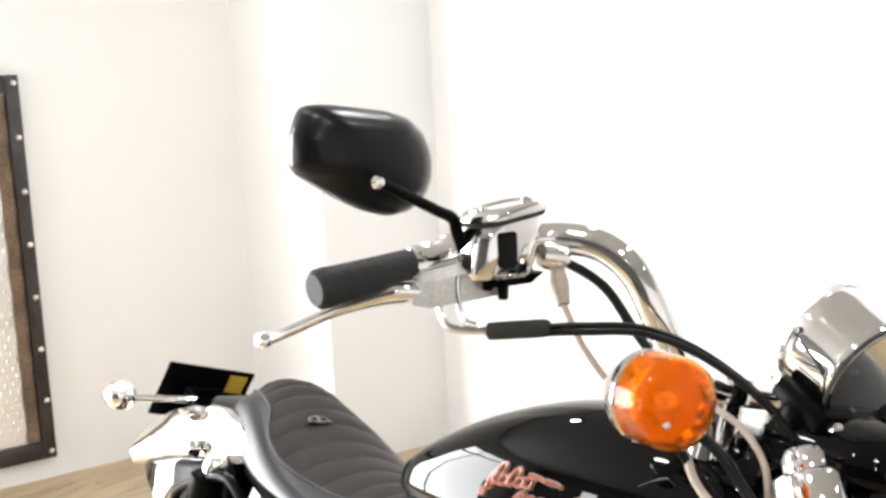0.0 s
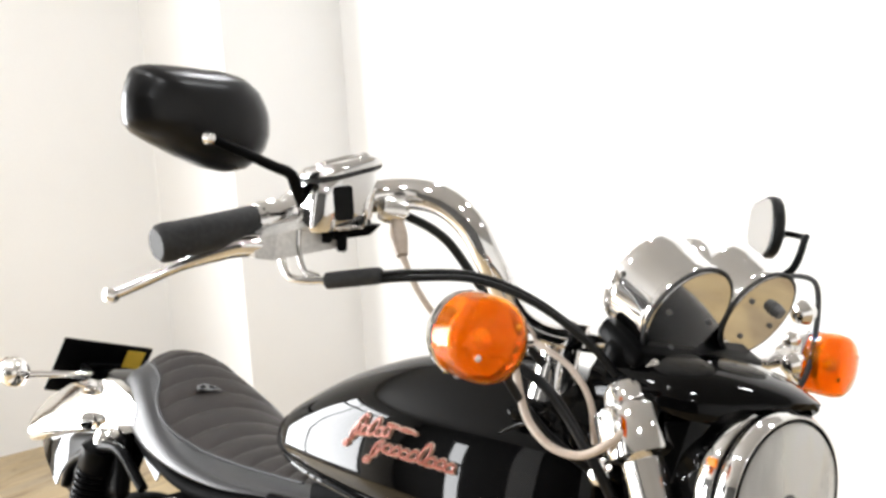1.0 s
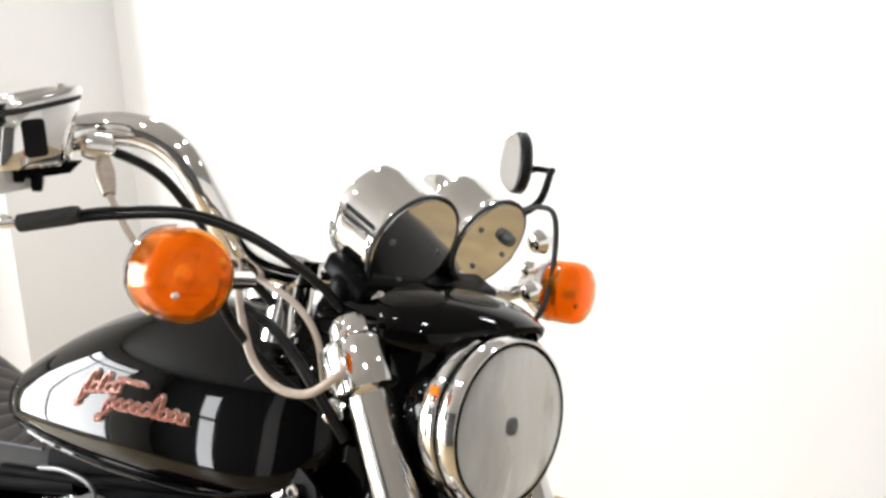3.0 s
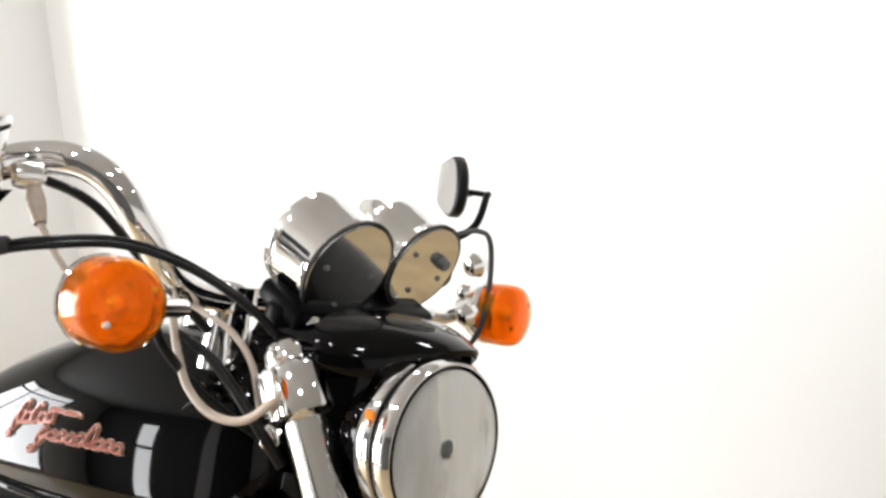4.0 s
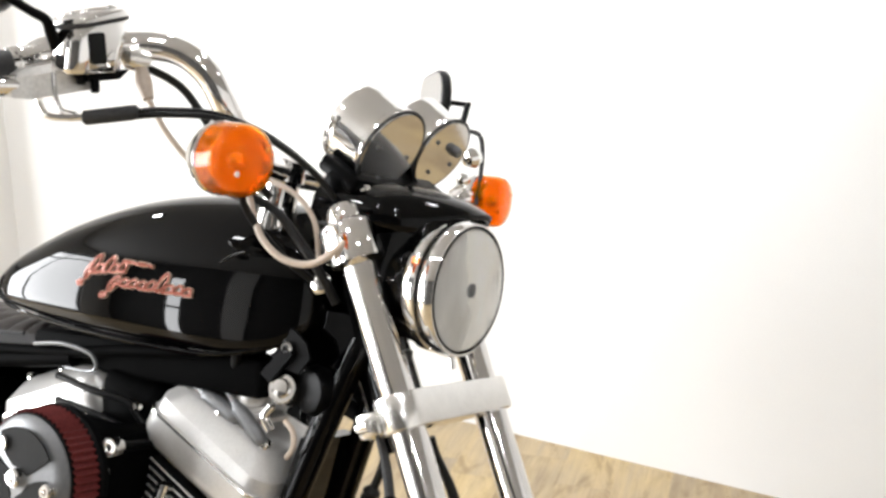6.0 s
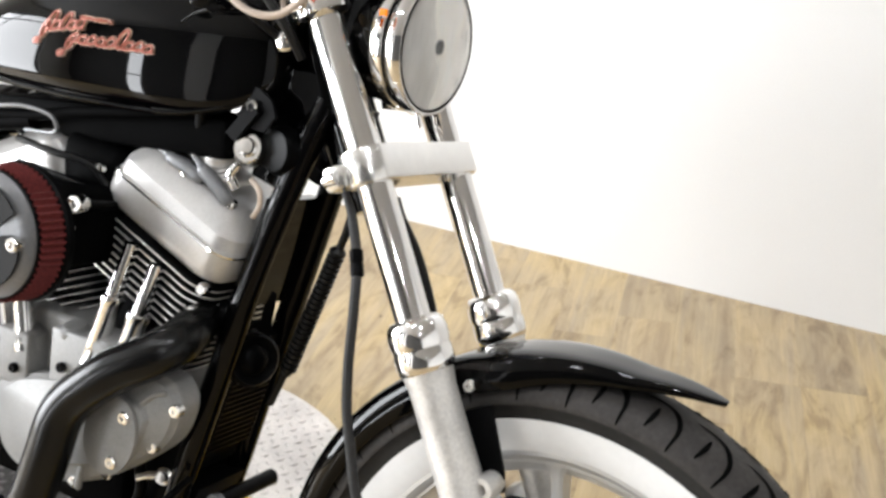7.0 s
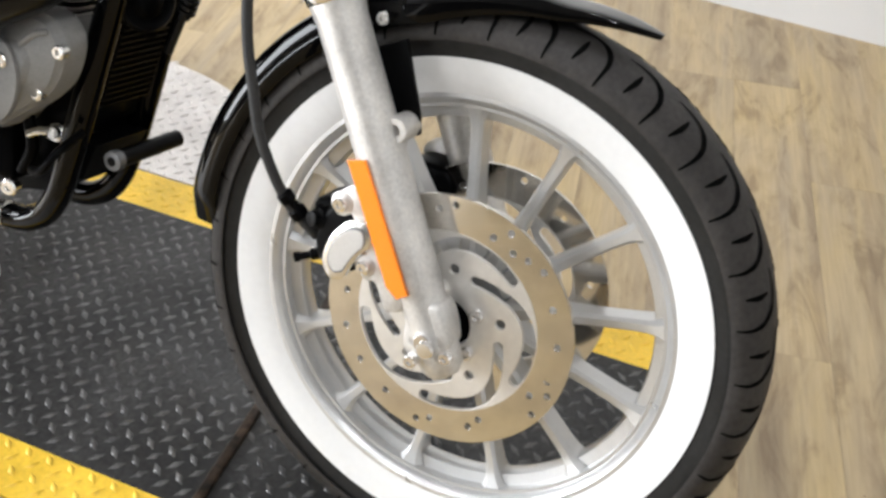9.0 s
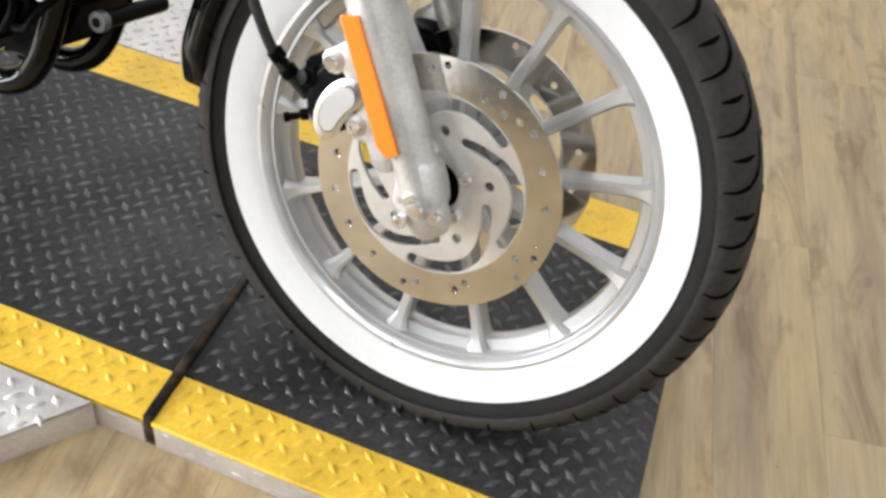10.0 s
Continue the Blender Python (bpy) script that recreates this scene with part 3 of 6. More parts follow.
def sipe_shade(points, width, bm):
    """A sipe's shade: a dark strip on rows of (angle, y) just over the tread."""
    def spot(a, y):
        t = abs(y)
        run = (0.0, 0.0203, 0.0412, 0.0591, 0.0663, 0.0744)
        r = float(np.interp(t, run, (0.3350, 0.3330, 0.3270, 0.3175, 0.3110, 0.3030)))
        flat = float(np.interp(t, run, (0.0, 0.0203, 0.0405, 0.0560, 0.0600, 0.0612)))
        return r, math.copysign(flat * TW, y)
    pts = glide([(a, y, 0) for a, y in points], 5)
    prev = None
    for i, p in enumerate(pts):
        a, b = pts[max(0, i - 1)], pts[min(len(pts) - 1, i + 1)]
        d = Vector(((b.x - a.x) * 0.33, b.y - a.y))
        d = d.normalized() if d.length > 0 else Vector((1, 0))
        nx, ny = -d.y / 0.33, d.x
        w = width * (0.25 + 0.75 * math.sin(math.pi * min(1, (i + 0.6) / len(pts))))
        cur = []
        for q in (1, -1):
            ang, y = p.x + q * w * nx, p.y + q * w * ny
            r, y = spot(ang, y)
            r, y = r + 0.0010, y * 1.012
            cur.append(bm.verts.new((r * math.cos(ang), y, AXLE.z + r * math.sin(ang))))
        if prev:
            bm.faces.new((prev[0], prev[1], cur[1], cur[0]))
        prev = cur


# The sipes are not cut: dark strips carry their shade.
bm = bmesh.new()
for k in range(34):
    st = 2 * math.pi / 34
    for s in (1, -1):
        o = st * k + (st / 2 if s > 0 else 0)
        sipe_shade([(o + 0.120, s * 0.013), (o + 0.065, s * 0.012), (o + 0.015, s * 0.018), (o - 0.020, s * 0.033), (o - 0.034, s * 0.051), (o - 0.030, s * 0.073)], 0.0034, bm)
        sipe_shade([(o + 0.058, s * 0.027), (o + 0.058, s * 0.043), (o + 0.068, s * 0.061)], 0.0030, bm)
tagged(part("tread_relief", bm, GROOVE_SHADE, wheel, smooth=False), kind="stuff")

# spokes: tapered blades with a flared foot that opens into the rim
SP0 = math.radians(14.6)
bm = bmesh.new()
rings = []
for r, w, t in ((0.030, 0.017, 0.030), (0.045, 0.0115, 0.026), (0.09, 0.0078, 0.020), (0.15, 0.0066, 0.0165), (0.190, 0.0068, 0.016), (0.207, 0.0072, 0.0175), (0.2165, 0.0090, 0.020), (0.2235, 0.0125, 0.0225), (0.231, 0.0185, 0.025)):
    rings.append([(r, u * w, v * t) for u, v in ((-0.55, -1), (0.55, -1), (1, -0.72), (1, 0.72), (0.55, 1), (-0.55, 1), (-1, 0.72), (-1, -0.72))])
loft(rings, bm)
bm.transform(Matrix.Rotation(math.pi / 2, 4, "X"))
spoke = part("spoke", bm, WHEEL, wheel, angle=28)
spoke.matrix_basis = Matrix.Translation(AXLE) @ Matrix.Rotation(-SP0, 4, "Y")
for k in range(1, 13):
    o = spoke.copy()
    scene.collection.objects.link(o)
    o.matrix_basis = Matrix.Translation(AXLE) @ Matrix.Rotation(-SP0 - 2 * math.pi * k / 13, 4, "Y")
# webs: narrow inner flange ring near the rim between the spokes
part("rim_flange", ring_sweep([(0.2285, 0.0265), (0.233, 0.0265), (0.233, -0.0265), (0.2285, -0.0265), (0.2275, -0.022), (0.2295, 0), (0.2275, 0.022)], 120), WHEEL, wheel)
part("rim_web", ring_sweep([(0.216, 0.011), (0.2305, 0.015), (0.2305, -0.015), (0.216, -0.011), (0.2145, -0.008), (0.2145, 0.008)], 120), WHEEL, wheel)
# Added barrel, darker than the silver hub, for the shade seen through the slots.
part("hub_barrel", lathe([(0.030, -0.050), (0.050, -0.050), (0.054, -0.046), (0.054, 0.046), (0.050, 0.050), (0.030, 0.050)], AXLE, (0, 1, 0), 48), GREY, wheel, "added grey barrel that darkens the disc slots")
part("hub", lathe([(0.0, -0.052), (0.032, -0.052), (0.036, -0.046), (0.036, -0.034), (0.044, -0.028), (0.046, 0), (0.044, 0.028), (0.036, 0.034), (0.036, 0.046), (0.032, 0.052), (0.0, 0.052)], AXLE, (0, 1, 0), 40), WHEEL, wheel)

# brake discs: drilled outer band, slotted carrier
DISC_M = Matrix.Translation(AXLE) @ Matrix.Rotation(math.pi / 2, 4, "X")


DRILLED = ((28, 0.1262), (9, 0.1272), (-10, 0.1268), (-17, 0.1342), (-23, 0.1188), (-30, 0.1348), (46, 0.1335), (54, 0.1264), (61.5, 0.1188), (68, 0.1345), (74, 0.1186),
           (96, 0.1352), (104, 0.1290), (123, 0.1262), (142, 0.1268), (161, 0.1240), (-59, 0.1175), (-66, 0.1245), (-88, 0.1235), (-95, 0.1310), (-116, 0.1240), (-137, 0.1252), (-157, 0.1262), (-177, 0.1215))


def hook_slot(start, n=5):
    """A slot that hooks outwards from the carrier and then runs along the band's inner edge; start in degrees."""
    rows = glide([(0.0640, 0.0, 0.0062), (0.0695, -11.0, 0.0064), (0.0765, -22.0, 0.0066), (0.0860, -34.0, 0.0070), (0.0935, -46.0, 0.0074), (0.0968, -58.0, 0.0076), (0.0972, -75.0, 0.0074), (0.0972, -90.0, 0.0070)], n)
    mid = [(v.x * math.cos(math.radians(start + v.y)), v.x * math.sin(math.radians(start + v.y)), v.z) for v in rows]
    left, right = [], []
    for i, (x, y, w) in enumerate(mid):
        xa, ya, _ = mid[max(0, i - 1)]
        xb, yb, _ = mid[min(len(mid) - 1, i + 1)]
        ln = math.hypot(xb - xa, yb - ya)
        nx, ny = -(yb - ya) / ln * w, (xb - xa) / ln * w
        left.append((x + nx, y + ny))
        right.append((x - nx, y - ny))

    def cap(p, q):
        h = math.atan2(p[1] - q[1], p[0] - q[0])
        return [(p[0] + p[2] * math.cos(h + k), p[1] + p[2] * math.sin(h + k)) for k in (1.0, 0.5, 0, -0.5, -1.0)]
    return left + cap(mid[-1], mid[-2]) + right[::-1] + cap(mid[0], mid[1])


def brake_disc(y, main, inner, flip):
    holes = []
    for a, r in DRILLED:
        q = math.radians(a)
        holes.append(circle(0.0043, 14, r * math.cos(q), r * math.sin(q)))
    m = Matrix.Translation((0, y, 0)) @ DISC_M @ (Matrix.Diagonal((-1, 1, 1, 1)) if flip else Matrix())
    out = -1 if y < 0 else 1
    d = part("brake_disc", plate(circle(0.1445, 96), [circle(0.1048, 72), *holes], 0.0040, m, 0.0003), main, wheel, "brushed drilled steel brake disc", smooth=False)
    holes = [circle(0.030, 32)]
    for k in range(5):
        holes.append(hook_slot(68 - 72 * k))
        q = math.radians(18.5 + 72 * k + 1)
        holes.append(circle(0.0062, 18, 0.0645 * math.cos(q), 0.0645 * math.sin(q)))
    part("disc_carrier", plate(circle(0.1052, 120), holes, 0.0048, m @ Matrix.Translation((0, 0, 0.0003)), 0.0003), inner, wheel, "bright silver disc carrier with hooked slots", smooth=False)
    for k in range(5):
        q = math.radians(33 + 72 * k)
        c = m @ Vector((0.0410 * math.cos(q), 0.0410 * math.sin(q), 0))
        bolt("disc_bolt", c + Vector((0, out * 0.004, 0)), (0, out, 0), 0.0078, CHROME, wheel)
        part("carrier_foot", lathe([(0.0, -0.002), (0.0115, -0.002), (0.0115, 0.014), (0.0, 0.014)], c, (0, -out, 0), 14), WHEEL, wheel)
    part("bearing_seal", lathe([(0.0135, 0.0), (0.029, 0.0), (0.029, 0.006), (0.0135, 0.006)], (0, y - out * 0.010, AXLE.z), (0, out, 0), 32), MATT, wheel, "black wheel bearing seal")


brake_disc(-0.0635, ROTOR, CARRIER, False)
brake_disc(0.0635, ROTOR, CARRIER, True)

# fork legs
for s in (-1, 1):
    y = s * LEG
    leg = part("fork_slider", lathe([(0.0, -0.045), (0.017, -0.045), (0.0235, -0.036), (0.0245, -0.02), (0.0245, 0.03), (0.0255, 0.06), (0.0262, 0.20), (0.0262, 0.335), (0.0275, 0.345), (0.0285, 0.352), (0.0285, 0.368), (0.026, 0.372)], on_fork(0, y, 0.0), UP, 40), CAST, bike, "dull cast aluminium fork slider")
    part("fork_nut", lathe([(0.0262, 0.352), (0.0310, 0.355), (0.0328, 0.362), (0.0330, 0.376), (0.0318, 0.379), (0.0322, 0.381), (0.0336, 0.386), (0.0338, 0.397), (0.0318, 0.407), (0.0275, 0.412), (0.0215, 0.4135)], on_fork(0, y), UP, 48), CHROME, leg, "chrome dust cover collar", angle=55)
    part("fork_tube", lathe([(0.0, 0.38), (0.0202, 0.38), (0.0202, 0.80), (0.0, 0.80)], on_fork(0, y), UP, 40), CHROME, bike, "polished chrome fork tube")
    foot = [(-0.031, 0.362), (-0.010, 0.372), (0.014, 0.377), (0.030, 0.360), (0.043, 0.331), (0.040, 0.319), (0.017, 0.308), (-0.002, 0.300), (-0.021, 0.300), (-0.029, 0.316), (-0.030, 0.340)]
    foot = [(v.x, v.y) for v in glide([(-0.002 + (x - 0.004) * 0.60, 0.3385 + (z - 0.3365) * 0.72, 0) for x, z in foot], 3, True)]
    clamp_foot = part("axle_clamp", plate(foot, [circle(0.0046, 14, -0.012, 0.324), circle(0.0040, 14, 0.008, 0.334)], 0.030, Matrix.Translation((0, s * 0.097, 0)) @ Matrix.Rotation(math.pi / 2, 4, "X"), 0.004), CAST, leg, "cast axle clamp at the foot of the slider", angle=50)
    part("clamp_recess", plate(rounded(0.032, 0.028, 0.010, 5, -0.002, 0.330), [], 0.026, Matrix.Translation((0, s * 0.098, 0)) @ Matrix.Rotation(math.pi / 2, 4, "X")), CAST, clamp_foot, smooth=False)
    part("fork_lug", lathe([(0.0, -0.022), (0.0125, -0.022), (0.014, -0.018), (0.014, 0.010), (0.0125, 0.014), (0.006, 0.014), (0.006, 0.006), (0, 0.006)], on_fork(0.218, y * 0.93, 0.026), (0, s, 0), 24), CAST, leg)
    part("lug_web", box((0.026, 0.014, 0.03), Matrix.Translation(on_fork(0.212, y * 0.93, 0.014)) @ frame_of(UP, FWD), 0.004), CAST, leg)
    for f in (-0.019, 0.0225):
        bolt("clamp_bolt", on_fork(-0.018, y + s * 0.027, f), (0, s, 0), 0.0075, CHROME, leg)
    part("top_cap", lathe([(0.024, 0.755), (0.031, 0.760), (0.033, 0.800), (0.029, 0.806), (0.023, 0.809), (0.0225, 0.820), (0.017, 0.828), (0.0, 0.831)], on_fork(0, y), UP, 32), CHROME, bike, "chrome fork cap")
part("axle", lathe([(0.0, -0.126), (0.009, -0.126), (0.0105, -0.124), (0.0105, -0.120), (0.009, -0.120), (0.009, 0.120), (0.0145, 0.122), (0.0145, 0.134), (0, 0.134)], AXLE, (0, 1, 0), 24), CHROME, bike)
part("axle_nut", lathe([(0.0, 0), (0.010, 0), (0.010, 0.004), (0.0085, 0.006), (0.004, 0.0065), (0, 0.006)], AXLE + Vector((0.006, -0.124, -0.004)), (0, -1, 0), 12), CHROME_SOFT, bike, angle=25)

# lower clamp: a bar with rounded ends that grips both tubes
LOW = 0.585
bm = plate(rounded(0.246, 0.050, 0.024), [circle(0.0206, 28, -LEG, 0.0), circle(0.0206, 28, LEG, 0.0)], 0.034, Matrix.Translation(on_fork(LOW, 0, 0.0)) @ Matrix((Vector((0, 1, 0)), -FWD, UP)).transposed().to_4x4(), 0.003)
clamp = part("lower_fork_clamp", bm, CHROME_SOFT, bike, "satin aluminium lower fork clamp")
for s in (-1, 1):
    part("pinch_boss", box((0.030, 0.030, 0.030), Matrix.Translation(on_fork(LOW - 0.004, s * (LEG + 0.022), -0.026)) @ Matrix((Vector((0, 1, 0)), -FWD, UP)).transposed().to_4x4(), 0.008), CHROME_SOFT, clamp)
    bolt("pinch_bolt", on_fork(LOW - 0.004, s * (LEG + 0.036), -0.030), -FWD, 0.0075, CHROME, clamp, 0.008)
top = part("upper_fork_clamp", plate(rounded(0.245, 0.060, 0.028), [], 0.030, Matrix.Translation(on_fork(0.787, 0, -0.004)) @ Matrix((Vector((0, 1, 0)), -FWD, UP)).transposed().to_4x4(), 0.004), CHROME_SOFT, bike, "polished upper fork clamp")
part("steering_stem", lathe([(0.0, 0.55), (0.027, 0.55), (0.027, 0.60), (0.036, 0.605), (0.036, 0.76), (0.027, 0.765), (0.027, 0.80), (0.02, 0.81), (0, 0.81)], on_fork(0, 0, -0.068), UP, 32), GLOSS, bike)

# fender: thin shell round the tyre, pointed at the front
def fender():
    n, a0, a1 = 72, 68.5, 180.5
    rings = []
    for k in range(n + 1):
        u = k / n
        a = math.radians(a0 + (a1 - a0) * u)
        w = 0.062
        r = 0.3495 + 0.005 * math.cos((u - 0.35) * 2) + max(0, 0.13 - u) * 0.12
        nose = min(1.0, (u + 0.004) / 0.34)
        w *= nose ** 0.55
        drop = 0.034 * nose ** 1.3 + 0.003
        tail = max(0.0, (u - 0.94) / 0.06)
        w *= 1 - 0.25 * tail
        row = []
        outer = [(-1.0, -1.0), (-0.99, -0.60), (-0.95, -0.28), (-0.86, -0.08), (-0.70, 0.025), (-0.45, 0.065), (-0.2, 0.078), (0, 0.08), (0.2, 0.078), (0.45, 0.065), (0.70, 0.025), (0.86, -0.08), (0.95, -0.28), (0.99, -0.60), (1.0, -1.0)]
        for y, d in outer:
            row.append((y * w, r + d * drop))
        for y, d in outer[::-1]:
            row.append((y * (w - 0.002), r - 0.0025 + d * drop * 0.98))
        rings.append([(q * math.cos(a), y, AXLE.z + q * math.sin(a)) for y, q in row])
    return loft(rings)


fend = part("front_fender", fender(), GLOSS, bike, "gloss black front fender with a pointed tip", angle=60)
for s in (-1, 1):
    bm = bmesh.new()
    loft([[on_fork(sv, s * yv, f) for f, yv in ((f0, y0), (f1, y0), (f1, y0 + 0.005), (f0, y0 + 0.005))] for sv, f0, f1, y0 in ((0.30, -0.012, 0.050, 0.0672), (0.26, -0.004, 0.046, 0.0685), (0.225, 0.006, 0.042, 0.0690), (0.205, 0.012, 0.036, 0.0690))], bm)
    part("fender_bracket", bm, SATIN, fend, smooth=False)
    bolt("fender_bolt", on_fork(0.325, s * 0.069, 0.03), (0, s, 0), 0.007, CHROME, fend)

# calipers
KIDNEY = [(v.x, v.y) for v in glide([(-0.1263, 0.3815, 0), (-0.1206, 0.4092, 0), (-0.1041, 0.4307, 0), (-0.0855, 0.4372, 0), (-0.0772, 0.4277, 0), (-0.0781, 0.4149, 0), (-0.0900, 0.3980, 0), (-0.0985, 0.3800, 0), (-0.1035, 0.3695, 0), (-0.1167, 0.3654, 0)], 6, True)]
LUG = [(v.x, v.y) for v in glide([(-0.1161, 0.4604, 0), (-0.0979, 0.4695, 0), (-0.0750, 0.4344, 0), (-0.0596, 0.3989, 0), (-0.0400, 0.3738, 0), (-0.0340, 0.3554, 0), (-0.0500, 0.3510, 0), (-0.0642, 0.3750, 0), (-0.0790, 0.3760, 0), (-0.0870, 0.3920, 0), (-0.0799, 0.4075, 0), (-0.1026, 0.4404, 0), (-0.1188, 0.4380, 0), (-0.1259, 0.4479, 0)], 4, True)]


def about(loop, f, c=(-0.1015, 0.4015)):
    return [(c[0] + (x - c[0]) * f, c[1] + (z - c[1]) * f) for x, z in loop]


for s in (-1, 1):
    out = Vector((0, s, 0))

    def face(y):
        return Matrix.Translation((0, s * y, 0)) @ Matrix.Rotation(math.pi / 2, 4, "X")
    body = [(-0.128, 0.376), (-0.138, 0.396), (-0.134, 0.420), (-0.122, 0.440), (-0.100, 0.444), (-0.076, 0.438), (-0.070, 0.418), (-0.082, 0.400), (-0.096, 0.382), (-0.112, 0.374)]
    body = [(v.x, v.y) for v in glide([(x, z, 0) for x, z in body], 4, True)]
    c = part("brake_caliper", plate(body, [], 0.050, face(0.086), 0.006), SATIN, bike, "black front brake caliper", angle=50)
    part("caliper_bridge", box((0.040, 0.056, 0.060), Matrix.Translation((-0.134, s * 0.074, 0.412)) @ frame_of(UP, FWD), 0.012, 4), SATIN, c)
    part("caliper_badge", plate(KIDNEY, [], 0.007, face(0.1185), 0.0022), CHROME_SOFT, c, "pale silver kidney-shaped insert", angle=50)
    part("badge_groove", plate(about(KIDNEY, 0.80), [], 0.0016, face(0.1240), 0.0002), GREY, c, smooth=False)
    part("badge_recess", plate(about(KIDNEY, 0.74), [], 0.0020, face(0.1246), 0.0003), WHEEL, c, smooth=False)
    part("caliper_mount", plate(LUG, [], 0.014, face(0.108), 0.003), CAST, c, "cast caliper mounting lug", angle=50)
    for x, z, r in ((-0.1165, 0.4475, 0.0105), (-0.0800, 0.3885, 0.0100)):
        part("lug_boss", lathe([(0.0, -0.016), (r * 1.25, -0.016), (r * 1.25, 0.002), (r * 0.9, 0.004), (0, 0.004)], (x, s * 0.116, z), out, 20), CAST, c)
        bolt("caliper_bolt", (x, s * 0.122, z), out, r * 0.74, CHROME, c, 0.005)
    part("bleed_nipple", lathe([(0.0, 0.0), (0.0065, 0.0), (0.0065, 0.008), (0.004, 0.010), (0.004, 0.020), (0.0055, 0.021), (0.0055, 0.027), (0, 0.028)], (-0.146, s * 0.098, 0.372), (-0.8, s * 0.5, -0.3), 14), SATIN, c)
    part("banjo_bolt", lathe([(0.0, 0.0), (0.012, 0.0), (0.012, 0.008), (0.0085, 0.010), (0.0085, 0.017), (0, 0.018)], (-0.142, s * 0.106, 0.418), (-0.4, s * 0.9, 0.1), 14), SATIN, c)
    m = Matrix.Translation(on_fork(0.118, s * (LEG + 0.0262), -0.012)) @ Matrix((FWD, UP, Vector((0, s, 0)))).transposed().to_4x4()
    part("side_reflector", plate([(-0.0098, 0.083), (0.0085, 0.079), (0.0118, -0.064), (-0.001, -0.066), (-0.0085, -0.052)], [], 0.006, m, 0.0008), REFLECTOR, bike, "orange side reflector on the fork slider", smooth=False)


# headlamp
HL = Vector((-0.254, -0.020, 0.9845))
HD = Vector((0.998, -0.050, -0.015)).normalized()
lamp = part("headlamp", lathe([(0.0, -0.130), (0.030, -0.127), (0.054, -0.108), (0.068, -0.078), (0.0715, -0.048), (0.0715, -0.02), (0.069, -0.018), (0.064, -0.04), (0.05, -0.075), (0.0, -0.09)], HL, HD, 56), GLOSS, bike, "gloss black headlamp shell with chrome rings")
part("rear_ring", lathe([(0.0715, -0.041), (0.0752, -0.0405), (0.0772, -0.037), (0.0776, -0.028), (0.0770, -0.0245), (0.0735, -0.0225), (0.0715, -0.0225), (0.0715, -0.041)], HL, HD, 72), CHROME, lamp, "chrome ring")
part("ring_gap", lathe([(0.070, -0.024), (0.0738, -0.024), (0.0738, -0.016), (0.070, -0.016), (0.070, -0.024)], HL, HD, 56), MATT, lamp)
part("front_ring", lathe([(0.0700, -0.018), (0.0762, -0.0178), (0.0790, -0.0145), (0.0798, -0.0085), (0.0788, -0.003), (0.0760, 0.0015), (0.0738, 0.0015), (0.0722, -0.002), (0.0700, -0.018)], HL, HD, 72), CHROME, lamp, "chrome rim")
part("lens_seal", lathe([(0.0708, -0.001), (0.0738, 0.0012), (0.0733, 0.0026), (0.0712, 0.0020), (0.0708, -0.001)], HL, HD, 72), MATT, lamp, "thin black lens seal")
part("lens", lathe([(0.0710, 0.000), (0.068, 0.0042), (0.056, 0.0090), (0.038, 0.0128), (0.018, 0.0148), (0.0, 0.0154), (0.0, 0.0130), (0.018, 0.0124), (0.038, 0.0104), (0.056, 0.0066), (0.0675, 0.0015), (0.0710, 0.0)], HL, HD, 72), GLASS, lamp, "clear headlamp glass").visible_shadow = False
part("bowl", lathe([(0.0698, -0.001), (0.066, -0.012), (0.055, -0.029), (0.037, -0.043), (0.016, -0.051), (0.0, -0.053)], HL, HD, 22), BOWL, lamp, "bright faceted headlamp reflector bowl", smooth=False)
part("bulb_shield", lathe([(0.0, 0.0), (0.0065, -0.0005), (0.0078, -0.003), (0.0078, -0.020), (0.0055, -0.022), (0.0055, -0.048), (0.0, -0.048)], HL + HD * 0.003 + Vector((0, -0.008, 0.001)), HD, 24), GREY, lamp, "small grey bulb shield")
part("pilot_reflector", box((0.010, 0.004, 0.012), Matrix.Translation(HL + HD * -0.032 + Vector((0, -0.0715, 0.026))), 0.0015), REFLECTOR, lamp, "tiny orange marker on the rim", smooth=False)
part("ring_screw", lathe([(0, 0), (0.004, 0), (0.004, 0.012), (0, 0.013)], HL + Vector((-0.010, -0.002, -0.080)), (0.3, 0, -1), 10), CHROME, lamp)
part("lamp_bracket", box((0.12, 0.05, 0.022), Matrix.Translation((-0.335, 0, 1.068)) @ pose(0, 0, 0, 0, 8), 0.006), SATIN, bike)
for s in (-1, 1):
    part("lamp_side_cover", loft([[(-0.30, s * 0.060, 1.045), (-0.345, s * 0.098, 1.035), (-0.385, s * 0.105, 1.03), (-0.40, s * 0.06, 1.05)], [(-0.32, s * 0.062, 0.985), (-0.33, s * 0.088, 0.975), (-0.37, s * 0.098, 0.965), (-0.385, s * 0.06, 0.97)], [(-0.325, s * 0.055, 0.93), (-0.325, s * 0.072, 0.92), (-0.35, s * 0.085, 0.90), (-0.36, s * 0.055, 0.90)]]), GLOSS, bike, "gloss black lamp side cover")


